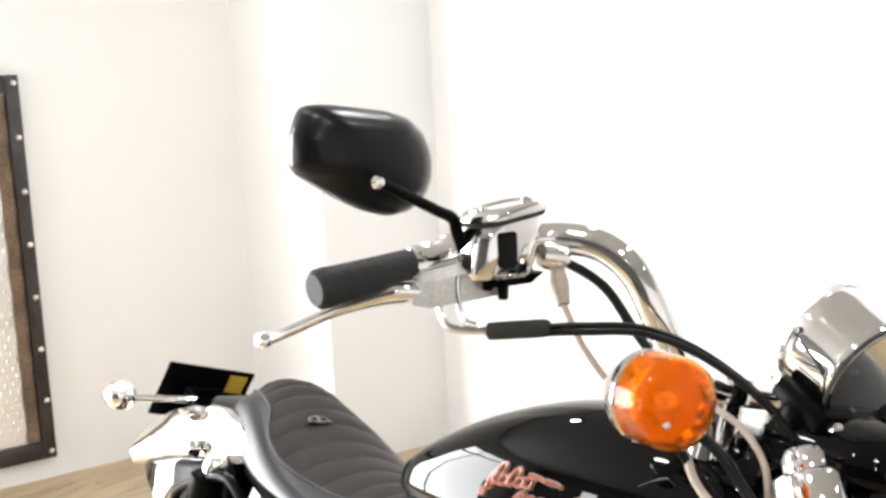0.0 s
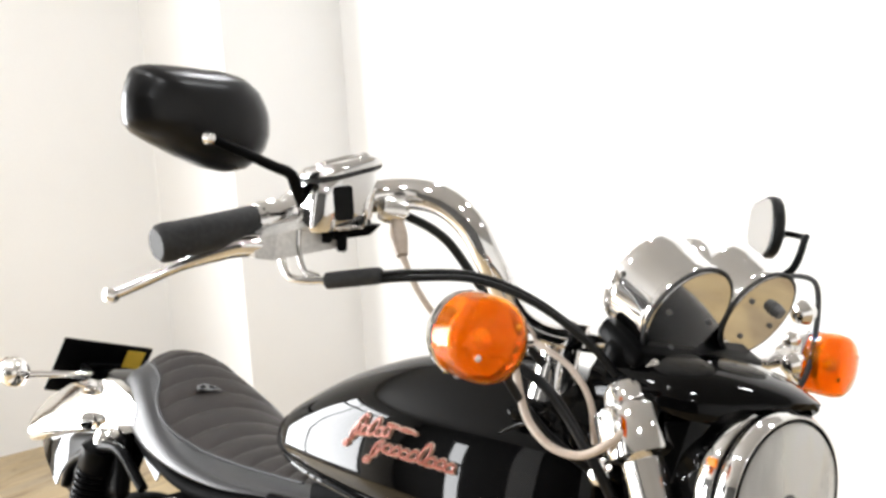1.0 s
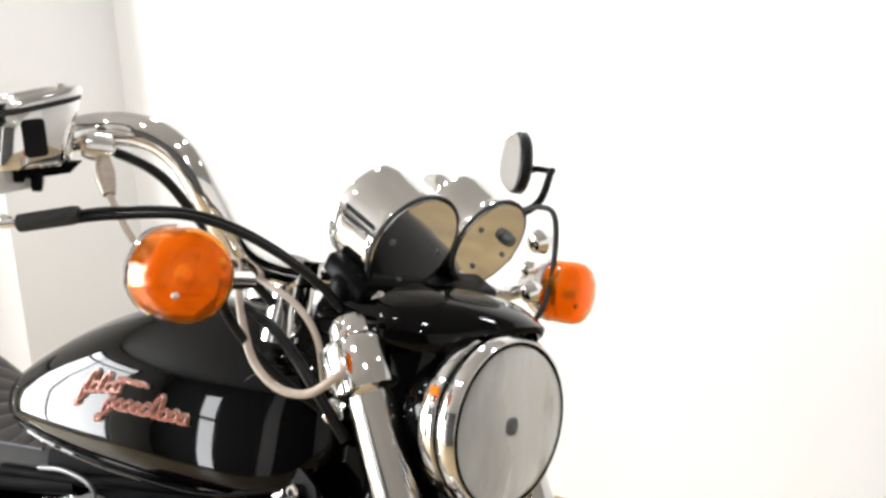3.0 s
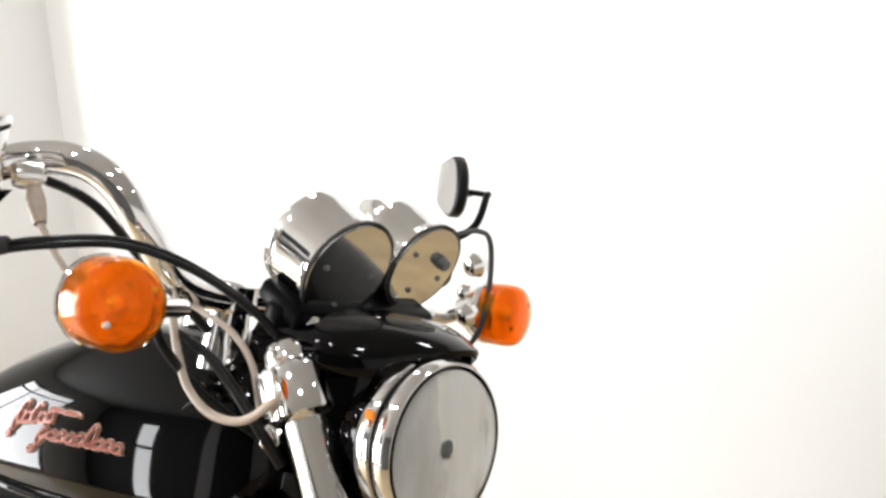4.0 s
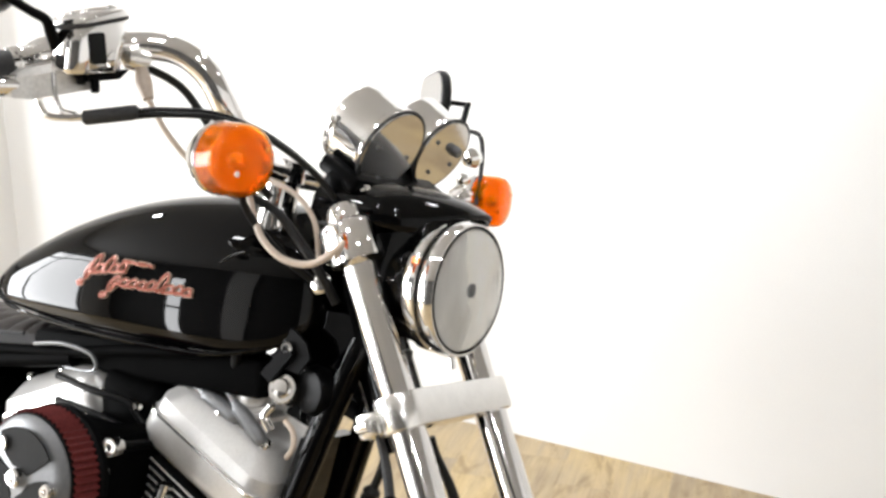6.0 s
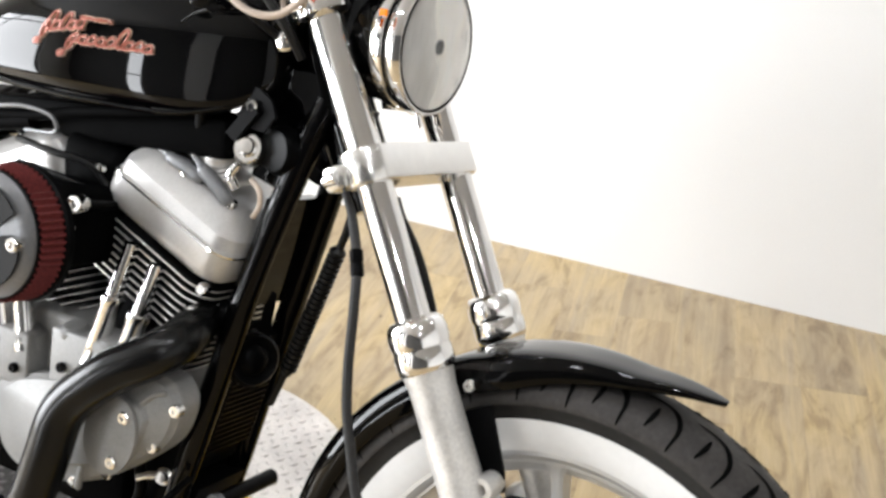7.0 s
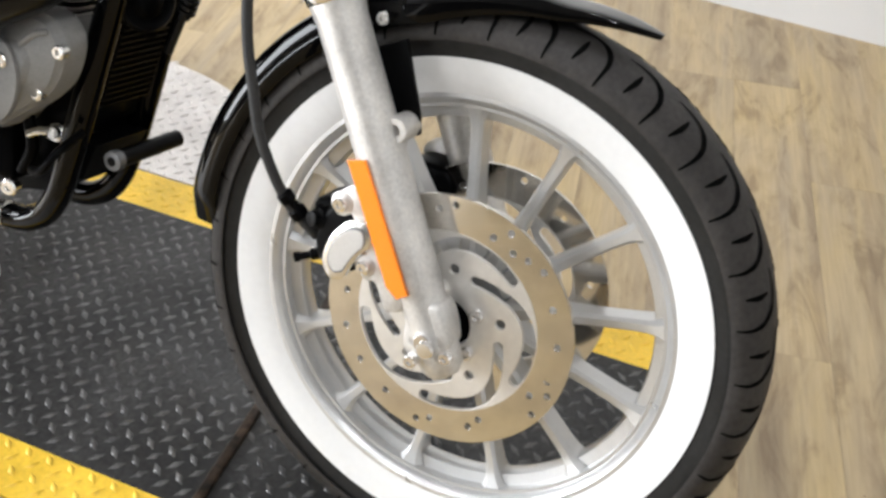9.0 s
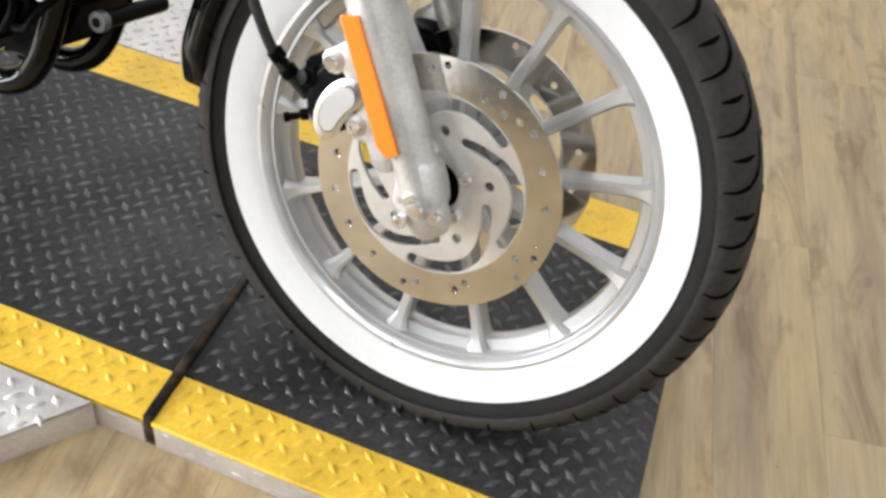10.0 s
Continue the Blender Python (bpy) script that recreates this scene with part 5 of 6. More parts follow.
def tank_side(x, z):
    w = float(np.interp(-x, [0.45, 0.50, 0.58, 0.66, 0.74, 0.82], [0.080, 0.098, 0.116, 0.127, 0.133, 0.132]))
    lo = float(np.interp(-x, [0.5, 0.58, 0.66, 0.74, 0.82], [0.868, 0.859, 0.858, 0.858, 0.860]))
    hi = float(np.interp(-x, [0.5, 0.58, 0.66, 0.74, 0.82], [1.052, 1.058, 1.053, 1.037, 1.009]))
    s = (z - lo) / (hi - lo)
    if s > 0.42:
        return -w * (1 - min(0.999, ((s - 0.42) / 0.58) ** (1 / 0.92)) ** 2) ** 0.40 - 0.0008
    return -w * (1 - min(0.999, ((0.42 - s) / 0.42) ** (1 / 0.62)) ** 2) ** 0.05 - 0.0008


def stroke_row(bm, x0, z0, x1, z1, heights, wide, r, lift_off):
    """A row of slanted looped strokes joined by a base line, laid on the tank's side."""
    n = len(heights)

    def lay(x, z):
        return (x, tank_side(x, z) - lift_off, z)
    tube([lay(x0 + (x1 - x0) * k / 12, z0 + (z1 - z0) * k / 12 + 0.0012 * math.sin(k * 2.1)) for k in range(13)], r, 6, 2, bm=bm)
    for k, tall in enumerate(heights):
        u = (k + 0.3) / n
        x, z = x0 + (x1 - x0) * u, z0 + (z1 - z0) * u
        loop = []
        for j in range(10):
            a = 2 * math.pi * j / 10
            dz = tall * (0.5 + 0.5 * math.sin(a)) - 0.001
            loop.append(lay(x + wide * 0.5 * math.cos(a) + 0.55 * dz, z + dz))
        tube(loop, r, 6, 2, closed=True, bm=bm)


emb = None
for r, off, material in ((0.0017, 0.0020, EMBLEM), (0.0027, 0.0002, EMBLEM_EDGE)):
    bm = bmesh.new()
    stroke_row(bm, -0.764, 0.916, -0.744, 0.934, (0.006, 0.022), 0.009, r, off)
    stroke_row(bm, -0.746, 0.935, -0.684, 0.945, (0.026, 0.012, 0.022, 0.011, 0.013), 0.011, r, off)
    stroke_row(bm, -0.690, 0.957, -0.642, 0.957, (0.002, 0.002), 0.016, r, off)
    stroke_row(bm, -0.722, 0.906, -0.700, 0.924, (0.006, 0.018), 0.010, r, off)
    stroke_row(bm, -0.704, 0.926, -0.580, 0.929, (0.012, 0.010, 0.011, 0.010, 0.012, 0.024, 0.010, 0.011, 0.009), 0.011, r, off)
    if emb is None:
        emb = part("tank_emblem", bm, material, tnk, "copper-red flourish emblem", angle=50)
    else:
        part("emblem_backing", bm, material, emb)


# frame
def both(name, pts, r, material, label="", segs=12):
    for s in (-1, 1):
        part(name, tube([(x, y * -s, z) for x, y, z in pts], r, segs), material, bike, label)


both("down_tube", [(-0.378, -0.034, 0.905), (-0.396, -0.042, 0.85), (-0.441, -0.055, 0.69), (-0.474, -0.056, 0.56), (-0.501, -0.058, 0.452), (-0.526, -0.060, 0.353), (-0.547, -0.060, 0.290), (-0.578, -0.060, 0.252), (-0.635, -0.060, 0.236), (-0.80, -0.070, 0.235), (-1.15, -0.10, 0.250)], 0.0172, GLOSS, "gloss black frame down tube", 16)
part("backbone", tube([(-0.40, 0, 0.90), (-0.60, 0, 0.88), (-0.95, 0, 0.80), (-1.2, 0, 0.74)], 0.03, 16), GLOSS, bike)
both("seat_rail", [(-0.80, -0.095, 0.812), (-0.95, -0.105, 0.785), (-1.15, -0.116, 0.758), (-1.30, -0.112, 0.766), (-1.40, -0.10, 0.78)], 0.012, MATT, "black seat rail")
for s in (-1, 1):
    part("neck_gusset", loft([[(-0.365, s * 0.030, 0.905), (-0.455, s * 0.030, 0.905), (-0.47, s * 0.040, 0.80), (-0.412, s * 0.040, 0.785)], [(-0.365, s * 0.038, 0.905), (-0.455, s * 0.038, 0.905), (-0.47, s * 0.048, 0.80), (-0.412, s * 0.048, 0.785)]]), GLOSS, bike, smooth=False)
    bolt("neck_bolt", (-0.412, s * 0.050, 0.81), (0.3, s, 0.2), 0.007, CHROME, bike)
part("neck_cover", loft([[(-0.40, y, 0.935), (-0.365, y, 0.93), (-0.40, y, 0.855), (-0.50, y, 0.87), (-0.52, y, 0.93)] for y in (-0.050, -0.04, 0.04, 0.050)]), GLOSS, bike, smooth=False)
part("front_panel", loft([[(-0.424 - (0.775 - z0) * 0.24, y, z0) for y, z0 in ((-0.045, 0.775), (0.045, 0.775), (0.048, 0.63), (-0.048, 0.63))] if k == 0 else [(x, y, z) for x, y, z in ((-0.445, -0.045, 0.775), (-0.445, 0.045, 0.775), (-0.480, 0.048, 0.63), (-0.480, -0.048, 0.63))] for k in (0, 1)]), GLOSS, bike, "gloss black panel between the down tubes", smooth=False)
reg = part("regulator", box((0.035, 0.088, 0.20), Matrix.Translation((-0.505, 0.0, 0.49)) @ pose(0, 0, 0, 0, 15), 0.006), SATIN, bike, "finned black regulator")
for k in range(14):
    part("regulator_fin", box((0.020, 0.086, 0.0035), Matrix.Translation((-0.474 - 0.0024 * k, 0.0, 0.535 - k * 0.0085)) @ pose(0, 0, 0, 0, 15)), SATIN, reg, smooth=False)
horn = part("horn", lathe([(0.0, 0.0), (0.034, 0.0), (0.036, 0.004), (0.036, 0.010), (0.032, 0.014), (0.028, 0.011), (0.020, 0.011), (0.016, 0.016), (0.008, 0.018), (0.0, 0.018)], (-0.466, -0.012, 0.556), (0.9, -0.42, 0.1), 36), SATIN, bike, "round black horn")
part("horn_bracket", plate(rounded(0.05, 0.14, 0.008), [rounded(0.02, 0.03, 0.004, 4, 0.0, 0.045), circle(0.007, 12, 0.0, 0.012)], 0.004, Matrix.Translation((-0.470, -0.010, 0.578)) @ Matrix((Vector((0.42, 0.9, 0)), Vector((0.1, -0.05, 1)), Vector((0.9, -0.42, 0)))).transposed().to_4x4()), SATIN, horn, smooth=False)
part("front_crossbar", tube([(-0.478, -0.040, 0.356), (-0.478, 0.085, 0.356)], 0.0112, 14, smooth=False), SATIN, bike, "black cross tube under the frame")
part("crossbar_end", lathe([(0.007, -0.001), (0.0125, 0), (0.0132, 0.004), (0.0125, 0.012), (0.010, 0.013)], (-0.478, -0.041, 0.356), (0, 1, 0), 24), GREY, bike)
# Near-black disc stands in for the shade inside the open tube end.
part("crossbar_plug", lathe([(0.0, -0.002), (0.0062, -0.002), (0.0062, 0.004), (0.0, 0.004)], (-0.478, -0.041, 0.356), (0, 1, 0), 20), DARK, bike)
part("skid_bracket", loft([[(-0.50, y, 0.37), (-0.55, y, 0.37), (-0.58, y, 0.30), (-0.52, y, 0.32)] for y in (-0.045, 0.05)]), SATIN, bike, smooth=False)
part("tube_clip", lathe([(0.0174, 0), (0.0195, 0.001), (0.0195, 0.006), (0.0174, 0.007)], (-0.625, -0.060, 0.2375), (-1, 0, -0.15), 20), CHROME_SOFT, bike)

# engine: a 45 degree twin on one crankcase
CX, CZ = -0.70, 0.38
eng = part("engine", plate([(-0.90, 0.40), (-0.86, 0.375), (-0.66, 0.37), (-0.60, 0.385), (-0.565, 0.43), (-0.555, 0.50), (-0.60, 0.56), (-0.84, 0.56), (-0.92, 0.48)], [], 0.19, Matrix.Rotation(math.pi / 2, 4, "X"), 0.008), SILVER_SHADED, bike, "silver and black air-cooled twin engine", smooth=False)
cov_outline = [(-0.80, 0.44), (-0.775, 0.470), (-0.73, 0.487), (-0.68, 0.497), (-0.63, 0.503), (-0.585, 0.522), (-0.535, 0.545), (-0.495, 0.548), (-0.474, 0.532), (-0.470, 0.507), (-0.487, 0.464), (-0.535, 0.420), (-0.590, 0.382), (-0.65, 0.358), (-0.72, 0.345), (-0.78, 0.37)]
cov_outline = [(v.x, v.z) for v in glide([(x, 0, z) for x, z in cov_outline], 5, True)]
def shrunk(f, y, c=(-0.560, 0.458)):
    return [(c[0] + (x - c[0]) * f, y, c[1] + (z - c[1]) * f) for x, z in cov_outline]


cover = part("cam_cover", loft([shrunk(1.0, -0.100), shrunk(1.0, -0.126), shrunk(0.985, -0.1305), shrunk(0.93, -0.1335), shrunk(0.90, -0.138), shrunk(0.60, -0.1475), shrunk(0.56, -0.1520), shrunk(0.53, -0.1535)]), SILVER_SHADED, eng, "silver cast cam cover", angle=28)
for pts in (((-0.610, -0.1475, 0.470), (-0.622, -0.146, 0.425), (-0.645, -0.141, 0.380)), ((-0.600, -0.147, 0.425), (-0.615, -0.143, 0.385), (-0.622, -0.138, 0.362)), ((-0.52, -0.1470, 0.51), (-0.505, -0.143, 0.525), (-0.490, -0.137, 0.530))):
    part("cover_rib", tube(pts, 0.0045, 8, 5), SILVER_SHADED, cover)
for x, z in ((-0.534, 0.4905), (-0.548, 0.428), (-0.474, 0.512), (-0.63, 0.368), (-0.72, 0.36), (-0.715, 0.468), (-0.505, 0.456), (-0.575, 0.398)):
    bolt("cover_bolt", (x, -0.1575 if -0.565 < x < -0.53 and z > 0.42 else -0.1355, z), (0, -1, 0), 0.0085, CHROME_SOFT, cover, 0.006)
part("cover_plate", plate([(-0.5575 + 0.041 * math.cos(q) + 0.008 * math.sin(q), 0.4605 + 0.053 * math.sin(q)) for q in (2 * math.pi * k / 40 for k in range(40))], [], 0.006, Matrix.Translation((0, -0.1545, 0)) @ Matrix.Rotation(math.pi / 2, 4, "X"), 0.0012), SILVER_SHADED, cover, "flat oval plate on the cam cover", angle=40)
part("primary_cover", loft([[(-0.52, y, 0.43), (-0.535, y, 0.36), (-0.560, y, 0.290), (-0.66, y, 0.262), (-0.72, y, 0.30), (-0.66, y, 0.40), (-0.56, y, 0.44)] for y in (-0.046, -0.040, 0.06)]), SATIN, eng, "black lower engine case", smooth=False)
part("oil_fitting", lathe([(0.0, 0), (0.012, 0), (0.012, 0.010), (0.008, 0.012), (0.008, 0.02), (0, 0.021)], (-0.557, -0.045, 0.372), (0.25, -1, 0.2), 14), CHROME_SOFT, eng)
part("oil_fitting", tube([(-0.560, -0.058, 0.375), (-0.575, -0.064, 0.372), (-0.588, -0.066, 0.365)], 0.006, 10), CHROME_SOFT, eng)
bolt("case_bolt", (-0.606, -0.078, 0.290), (0.2, -1, 0), 0.0115, CHROME_SOFT, eng, 0.007)
part("case_web", tube([(-0.60, -0.06, 0.40), (-0.585, -0.062, 0.35), (-0.60, -0.064, 0.31)], 0.008, 10), SATIN, eng)
part("oil_filter", lathe([(0.0, 0), (0.030, 0.003), (0.036, 0.012), (0.036, 0.075), (0.03, 0.08)], (-0.54, 0.02, 0.455), (-1, 0, 0.1), 32), SATIN, eng)
part("oil_line", tube([(-0.53, -0.12, 0.35), (-0.505, -0.13, 0.36), (-0.49, -0.12, 0.385), (-0.49, -0.08, 0.40)], 0.005, 10), SATIN, eng)
part("lower_case", box((0.30, 0.14, 0.085), Matrix.Translation((-0.76, 0, 0.333)), 0.012), MATT, eng)

for lean_way, tag in ((1, "front"), (-1, "rear")):
    ax = Vector((math.sin(math.radians(22.5)) * lean_way, 0, math.cos(math.radians(22.5))))
    e1 = Vector((math.cos(math.radians(22.5)) * lean_way, 0, -math.sin(math.radians(22.5))))
    base = Vector((CX, 0, CZ))

    def at(u, y, a):
        return base + e1 * u + ax * a + Vector((0, y, 0))

    cyl = part("cylinder", lathe([(0.0, 0.10), (0.052, 0.10), (0.052, 0.27), (0.06, 0.275), (0.06, 0.355), (0.0, 0.355)], base, ax, 36), FIN, eng, "black finned cylinder")
    M = Matrix((e1, Vector((0, 1, 0)), ax)).transposed().to_4x4()
    proto = edge = None
    for k in range(18):
        a = 0.150 + 0.0104 * k
        head = k >= 10
        if k in (0, 10):
            w, d = (0.200, 0.190) if head else (0.160, 0.150)
            proto = plate(rounded(w, d, 0.035 if head else 0.055), [], 0.0030, M)
            proto_me = bpy.data.meshes.new("fin")
            proto.to_mesh(proto_me)
            proto.free()
            proto_me.materials.append(FIN)
            ringed = plate(rounded(w + 0.0016, d + 0.0016, 0.036 if head else 0.056), [rounded(w - 0.004, d - 0.004, 0.033 if head else 0.053)], 0.0024 if head else 0.0018, M)
            edge_me = bpy.data.meshes.new("fin_edge")
            ringed.to_mesh(edge_me)
            ringed.free()
            edge_me.materials.append(FIN_EDGE)
        fin = new("fin", proto_me)
        fin.parent = cyl
        fin.location = at(-0.004 if head else 0, 0, a + (0.003 if head else 0))
        rim = new("fin_edge", edge_me)
        rim.parent = cyl
        rim.location = fin.location
    # rocker cover: stepped, rounded box
    rows = []
    for a, w, d, cu in ((0.328, 0.170, 0.160, 0.0), (0.331, 0.196, 0.184, 0.0), (0.338, 0.211, 0.197, 0.0), (0.350, 0.216, 0.202, 0.0), (0.376, 0.217, 0.203, 0.0), (0.379, 0.210, 0.196, 0.0), (0.382, 0.209, 0.195, 0.0), (0.396, 0.206, 0.192, 0.0), (0.415, 0.180, 0.160, -0.004), (0.421, 0.168, 0.146, -0.006), (0.423, 0.16, 0.13, -0.006)):
        rows.append([at(u + cu - 0.004, y, a + 0.012) for u, y in rounded(w, d, 0.030, 8)])
    roc = part("rocker_cover", loft(rows), SILVER_LIT, eng, "rocker cover in the lit tone of silver", angle=32)
    part("rocker_seam", loft([[at(u - 0.004, y, a) for u, y in rounded(0.2195, 0.2055, 0.031, 8)] for a in (0.3865, 0.3895)]), CHROME_SOFT, roc, smooth=False)
    for u, y in ((-0.075, -0.065), (-0.02, -0.07), (0.055, -0.065), (-0.075, 0.05), (0.06, 0.05)):
        bolt("cover_screw", at(u, y, 0.434), ax, 0.008, CHROME_SOFT, roc, 0.007)
    part("rocker_hump", loft([[at(u - 0.03, y - 0.01, a) for u, y in rounded(w, d, 0.02, 5)] for a, w, d in ((0.428, 0.10, 0.10), (0.440, 0.092, 0.092), (0.443, 0.08, 0.08))]), SILVER_LIT, roc, angle=32)
    part("head_bolt", lathe([(0.012, 0), (0.012, 0.014), (0.008, 0.018), (0, 0.018)], at(0.095, -0.09, 0.300), (0, -1, 0), 14), CHROME_SOFT, cyl)
    part("port_boss", lathe([(0.03, 0), (0.032, 0.03), (0.028, 0.05)], at(0.07, -0.03, 0.29), e1, 24), SATIN, cyl)
pushrods = (((-0.600, -0.104, 0.690), (-0.632, -0.128, 0.520)), ((-0.556, -0.104, 0.672), (-0.585, -0.128, 0.515)), ((-0.800, -0.112, 0.690), (-0.757, -0.122, 0.53)), ((-0.845, -0.112, 0.68), (-0.804, -0.122, 0.53)))
for a, b in pushrods:
    a, b = Vector(a), Vector(a).lerp(Vector(b), 1.12)
    ln = (a - b).length
    part("pushrod_tube", lathe([(0.0165, 0), (0.0165, 0.01), (0.0135, 0.013), (0.0135, ln * 0.56), (0.0150, ln * 0.57), (0.0150, ln * 0.62), (0.0102, ln * 0.63), (0.0092, ln)], b, a - b, 20), CHROME, eng, "chrome pushrod tube")
part("pushrod_tunnel", box((0.085, 0.03, 0.13), Matrix.Translation((-0.612, -0.073, 0.60)) @ pose(0, 0, 0, 0, 18), 0.008), MATT, eng)
part("head_stud", lathe([(0.0, 0), (0.0085, 0), (0.0085, 0.010), (0.006, 0.013), (0, 0.013)], (-0.492, -0.085, 0.655), (0.2, -1, 0), 12), CHROME_SOFT, eng)
part("carburettor", box((0.11, 0.09, 0.10), Matrix.Translation((-0.705, -0.045, 0.755)) @ pose(0, 0, 0, 0, 8), 0.018, 3), MATT, eng, "black carburettor body")
part("fuel_pipe", tube([(-0.80, -0.12, 0.79), (-0.74, -0.115, 0.782), (-0.69, -0.10, 0.775), (-0.665, -0.09, 0.75)], 0.005, 10), CABLE, eng)
part("fuel_pipe", tube([(-0.79, -0.125, 0.76), (-0.73, -0.12, 0.755), (-0.68, -0.11, 0.745)], 0.0045, 10), CABLE, eng)
bolt("carb_screw", (-0.672, -0.095, 0.772), (0.1, -1, 0.1), 0.007, CHROME, eng, 0.006)
for x, w, z in ((-0.638, 0.115, 0.525), (-0.782, 0.095, 0.500)):
    tb = part("tappet_block", box((w, 0.055, 0.075), Matrix.Translation((x, -0.108, z)), 0.005, 3), SILVER_SHADED, eng, "tappet block in the shaded tone of silver")
    for dx in (-0.3, 0.3):
        part("tappet_guide", lathe([(0.0, 0), (0.019, 0), (0.021, 0.006), (0.021, 0.024), (0.015, 0.03), (0.0, 0.031)], (x + dx * w, -0.112, z + 0.012), (0, -0.2, 1), 18), SILVER_SHADED, tb)
        bolt("tappet_screw", (x + dx * w * 0.9, -0.137, z - 0.012), (0, -1, 0), 0.007, SATIN, tb, 0.006)

# air cleaner
AC = Vector((-0.7040, -0.238, 0.690))
aircl = part("air_cleaner", lathe([(0.0, -0.004), (0.030, -0.003), (0.057, 0.0), (0.0715, 0.003), (0.0770, 0.008), (0.0770, 0.014), (0.0, 0.014)], AC, (0, 1, 0), 56), GREY, bike, "round air cleaner with a pleated red filter")
bm = bmesh.new()
N = 58
for k in range(N):
    a0, a1, a2 = (2 * math.pi * (k + f) / N for f in (0, 0.5, 1))
    vs = []
    for y in (0.013, 0.047):
        for a, r in ((a0, 0.0805), (a1, 0.0860), (a2, 0.0805)):
            vs.append(bm.verts.new(AC + Vector((r * math.cos(a) * (0.965 + y * 0.5), y, r * math.sin(a) * (0.965 + y * 0.5)))))
    bm.faces.new((vs[0], vs[1], vs[4], vs[3]))
    bm.faces.new((vs[1], vs[2], vs[5], vs[4]))
bmesh.ops.remove_doubles(bm, verts=bm.verts, dist=1e-5)
part("filter", bm, FILTER, aircl, "dark red pleated filter", smooth=False)
part("backplate", lathe([(0.0, 0.047), (0.084, 0.047), (0.087, 0.050), (0.087, 0.058), (0.0, 0.062)], AC, (0, 1, 0), 56), SATIN, aircl)
for q0 in (80, 200, 320):
    lobe = []
    for k in range(14):
        a = math.radians(q0 - 45 + 90 * k / 13)
        lobe.append((0.064 * math.cos(a), 0.064 * math.sin(a)))
    for r, a in ((0.050, 52), (0.036, 52), (0.020, 42), (0.016, 0), (0.020, -52), (0.034, -48), (0.050, -46)):
        a = math.radians(q0 + a)
        lobe.append((r * math.cos(a), r * math.sin(a)))
    m = Matrix.Translation(AC + Vector((0, -0.0036, 0))) @ Matrix.Rotation(math.pi / 2, 4, "X")
    part("face_recess", plate(lobe, [], 0.0022, m), DARK, aircl, smooth=False)
part("gap_ring", lathe([(0.070, 0.0105), (0.0785, 0.0105), (0.0785, 0.0145), (0.070, 0.0145), (0.070, 0.0105)], AC, (0, 1, 0), 48), DARK, aircl)
bolt("centre_bolt", AC + Vector((0.0, -0.006, 0.004)), (0, -1, 0), 0.012, CHROME, aircl, 0.007)
bolt("face_bolt", AC + Vector((0.057, -0.004, 0.001)), (0, -1, 0), 0.0095, CHROME, aircl, 0.007)
bolt("face_bolt", AC + Vector((-0.03, -0.003, 0.04)), (0, -1, 0), 0.0095, CHROME, aircl, 0.007)
bolt("support_bolt", (-0.630, -0.170, 0.738), (0.3, -1, 0.1), 0.012, CHROME, aircl, 0.010)
part("support_stud", tube([(-0.630, -0.165, 0.738), (-0.640, -0.10, 0.730)], 0.006, 10, smooth=False), SATIN, aircl)
bolt("support_bolt", (-0.642, -0.170, 0.705), (0.3, -1, 0.1), 0.007, CHROME_SOFT, aircl, 0.006)
part("intake", box((0.12, 0.14, 0.10), Matrix.Translation((-0.70, -0.10, 0.70)), 0.02), MATT, aircl)

# exhaust
HDR = [(-0.535, -0.030, 0.635), (-0.508, -0.070, 0.610), (-0.487, -0.118, 0.600), (-0.500, -0.152, 0.580), (-0.550, -0.174, 0.546), (-0.604, -0.187, 0.490), (-0.622, -0.194, 0.420), (-0.645, -0.198, 0.350), (-0.70, -0.203, 0.290), (-0.82, -0.208, 0.268), (-1.1, -0.212, 0.268), (-1.9, -0.216, 0.275)]
part("exhaust_pipe", tube(HDR, [0.024, 0.0265, 0.028, 0.0285, 0.0285, 0.0285, 0.0285, 0.0285, 0.0285, 0.03, 0.042, 0.042], 22, 8), HEADER, bike, "satin black exhaust pipe")
part("exhaust_pipe", tube([(-0.93, -0.04, 0.62), (-0.97, -0.10, 0.61), (-0.99, -0.16, 0.55), (-1.0, -0.19, 0.45), (-1.05, -0.205, 0.37), (-1.2, -0.212, 0.34), (-1.9, -0.216, 0.36)], [0.026, 0.028, 0.0285, 0.0285, 0.0285, 0.042, 0.042], 18, 8), HEADER, bike, "satin black exhaust pipe")

# under the tank: coil bracket, plug leads, carburettor
part("coil_bracket", plate([(-0.482, 0.900), (-0.470, 0.912), (-0.448, 0.908), (-0.428, 0.896), (-0.420, 0.878), (-0.434, 0.858), (-0.46, 0.860), (-0.485, 0.878)], [], 0.005, Matrix.Translation((0, -0.078, 0)) @ Matrix.Rotation(math.pi / 2, 4, "X")), SATIN, bike, smooth=False)
bolt("coil_bolt", (-0.452, -0.082, 0.886), (0, -1, 0), 0.008, CHROME, bike, 0.006)
part("coil_strap", plate(rounded(0.022, 0.065, 0.01), [rounded(0.008, 0.04, 0.003, 3)], 0.004, Matrix.Translation((-0.488, -0.081, 0.905)) @ pose(0, 0, 0, 90, -24, 0)), CHROME_SOFT, bike, smooth=False)
key = part("key_switch", lathe([(0, 0), (0.018, 0), (0.0215, 0.004), (0.0215, 0.016), (0.017, 0.022), (0.012, 0.022), (0.010, 0.03), (0, 0.031)], (-0.462, -0.058, 0.831), (0.25, -1, 0.25), 28), CHROME, bike, "chrome key switch")
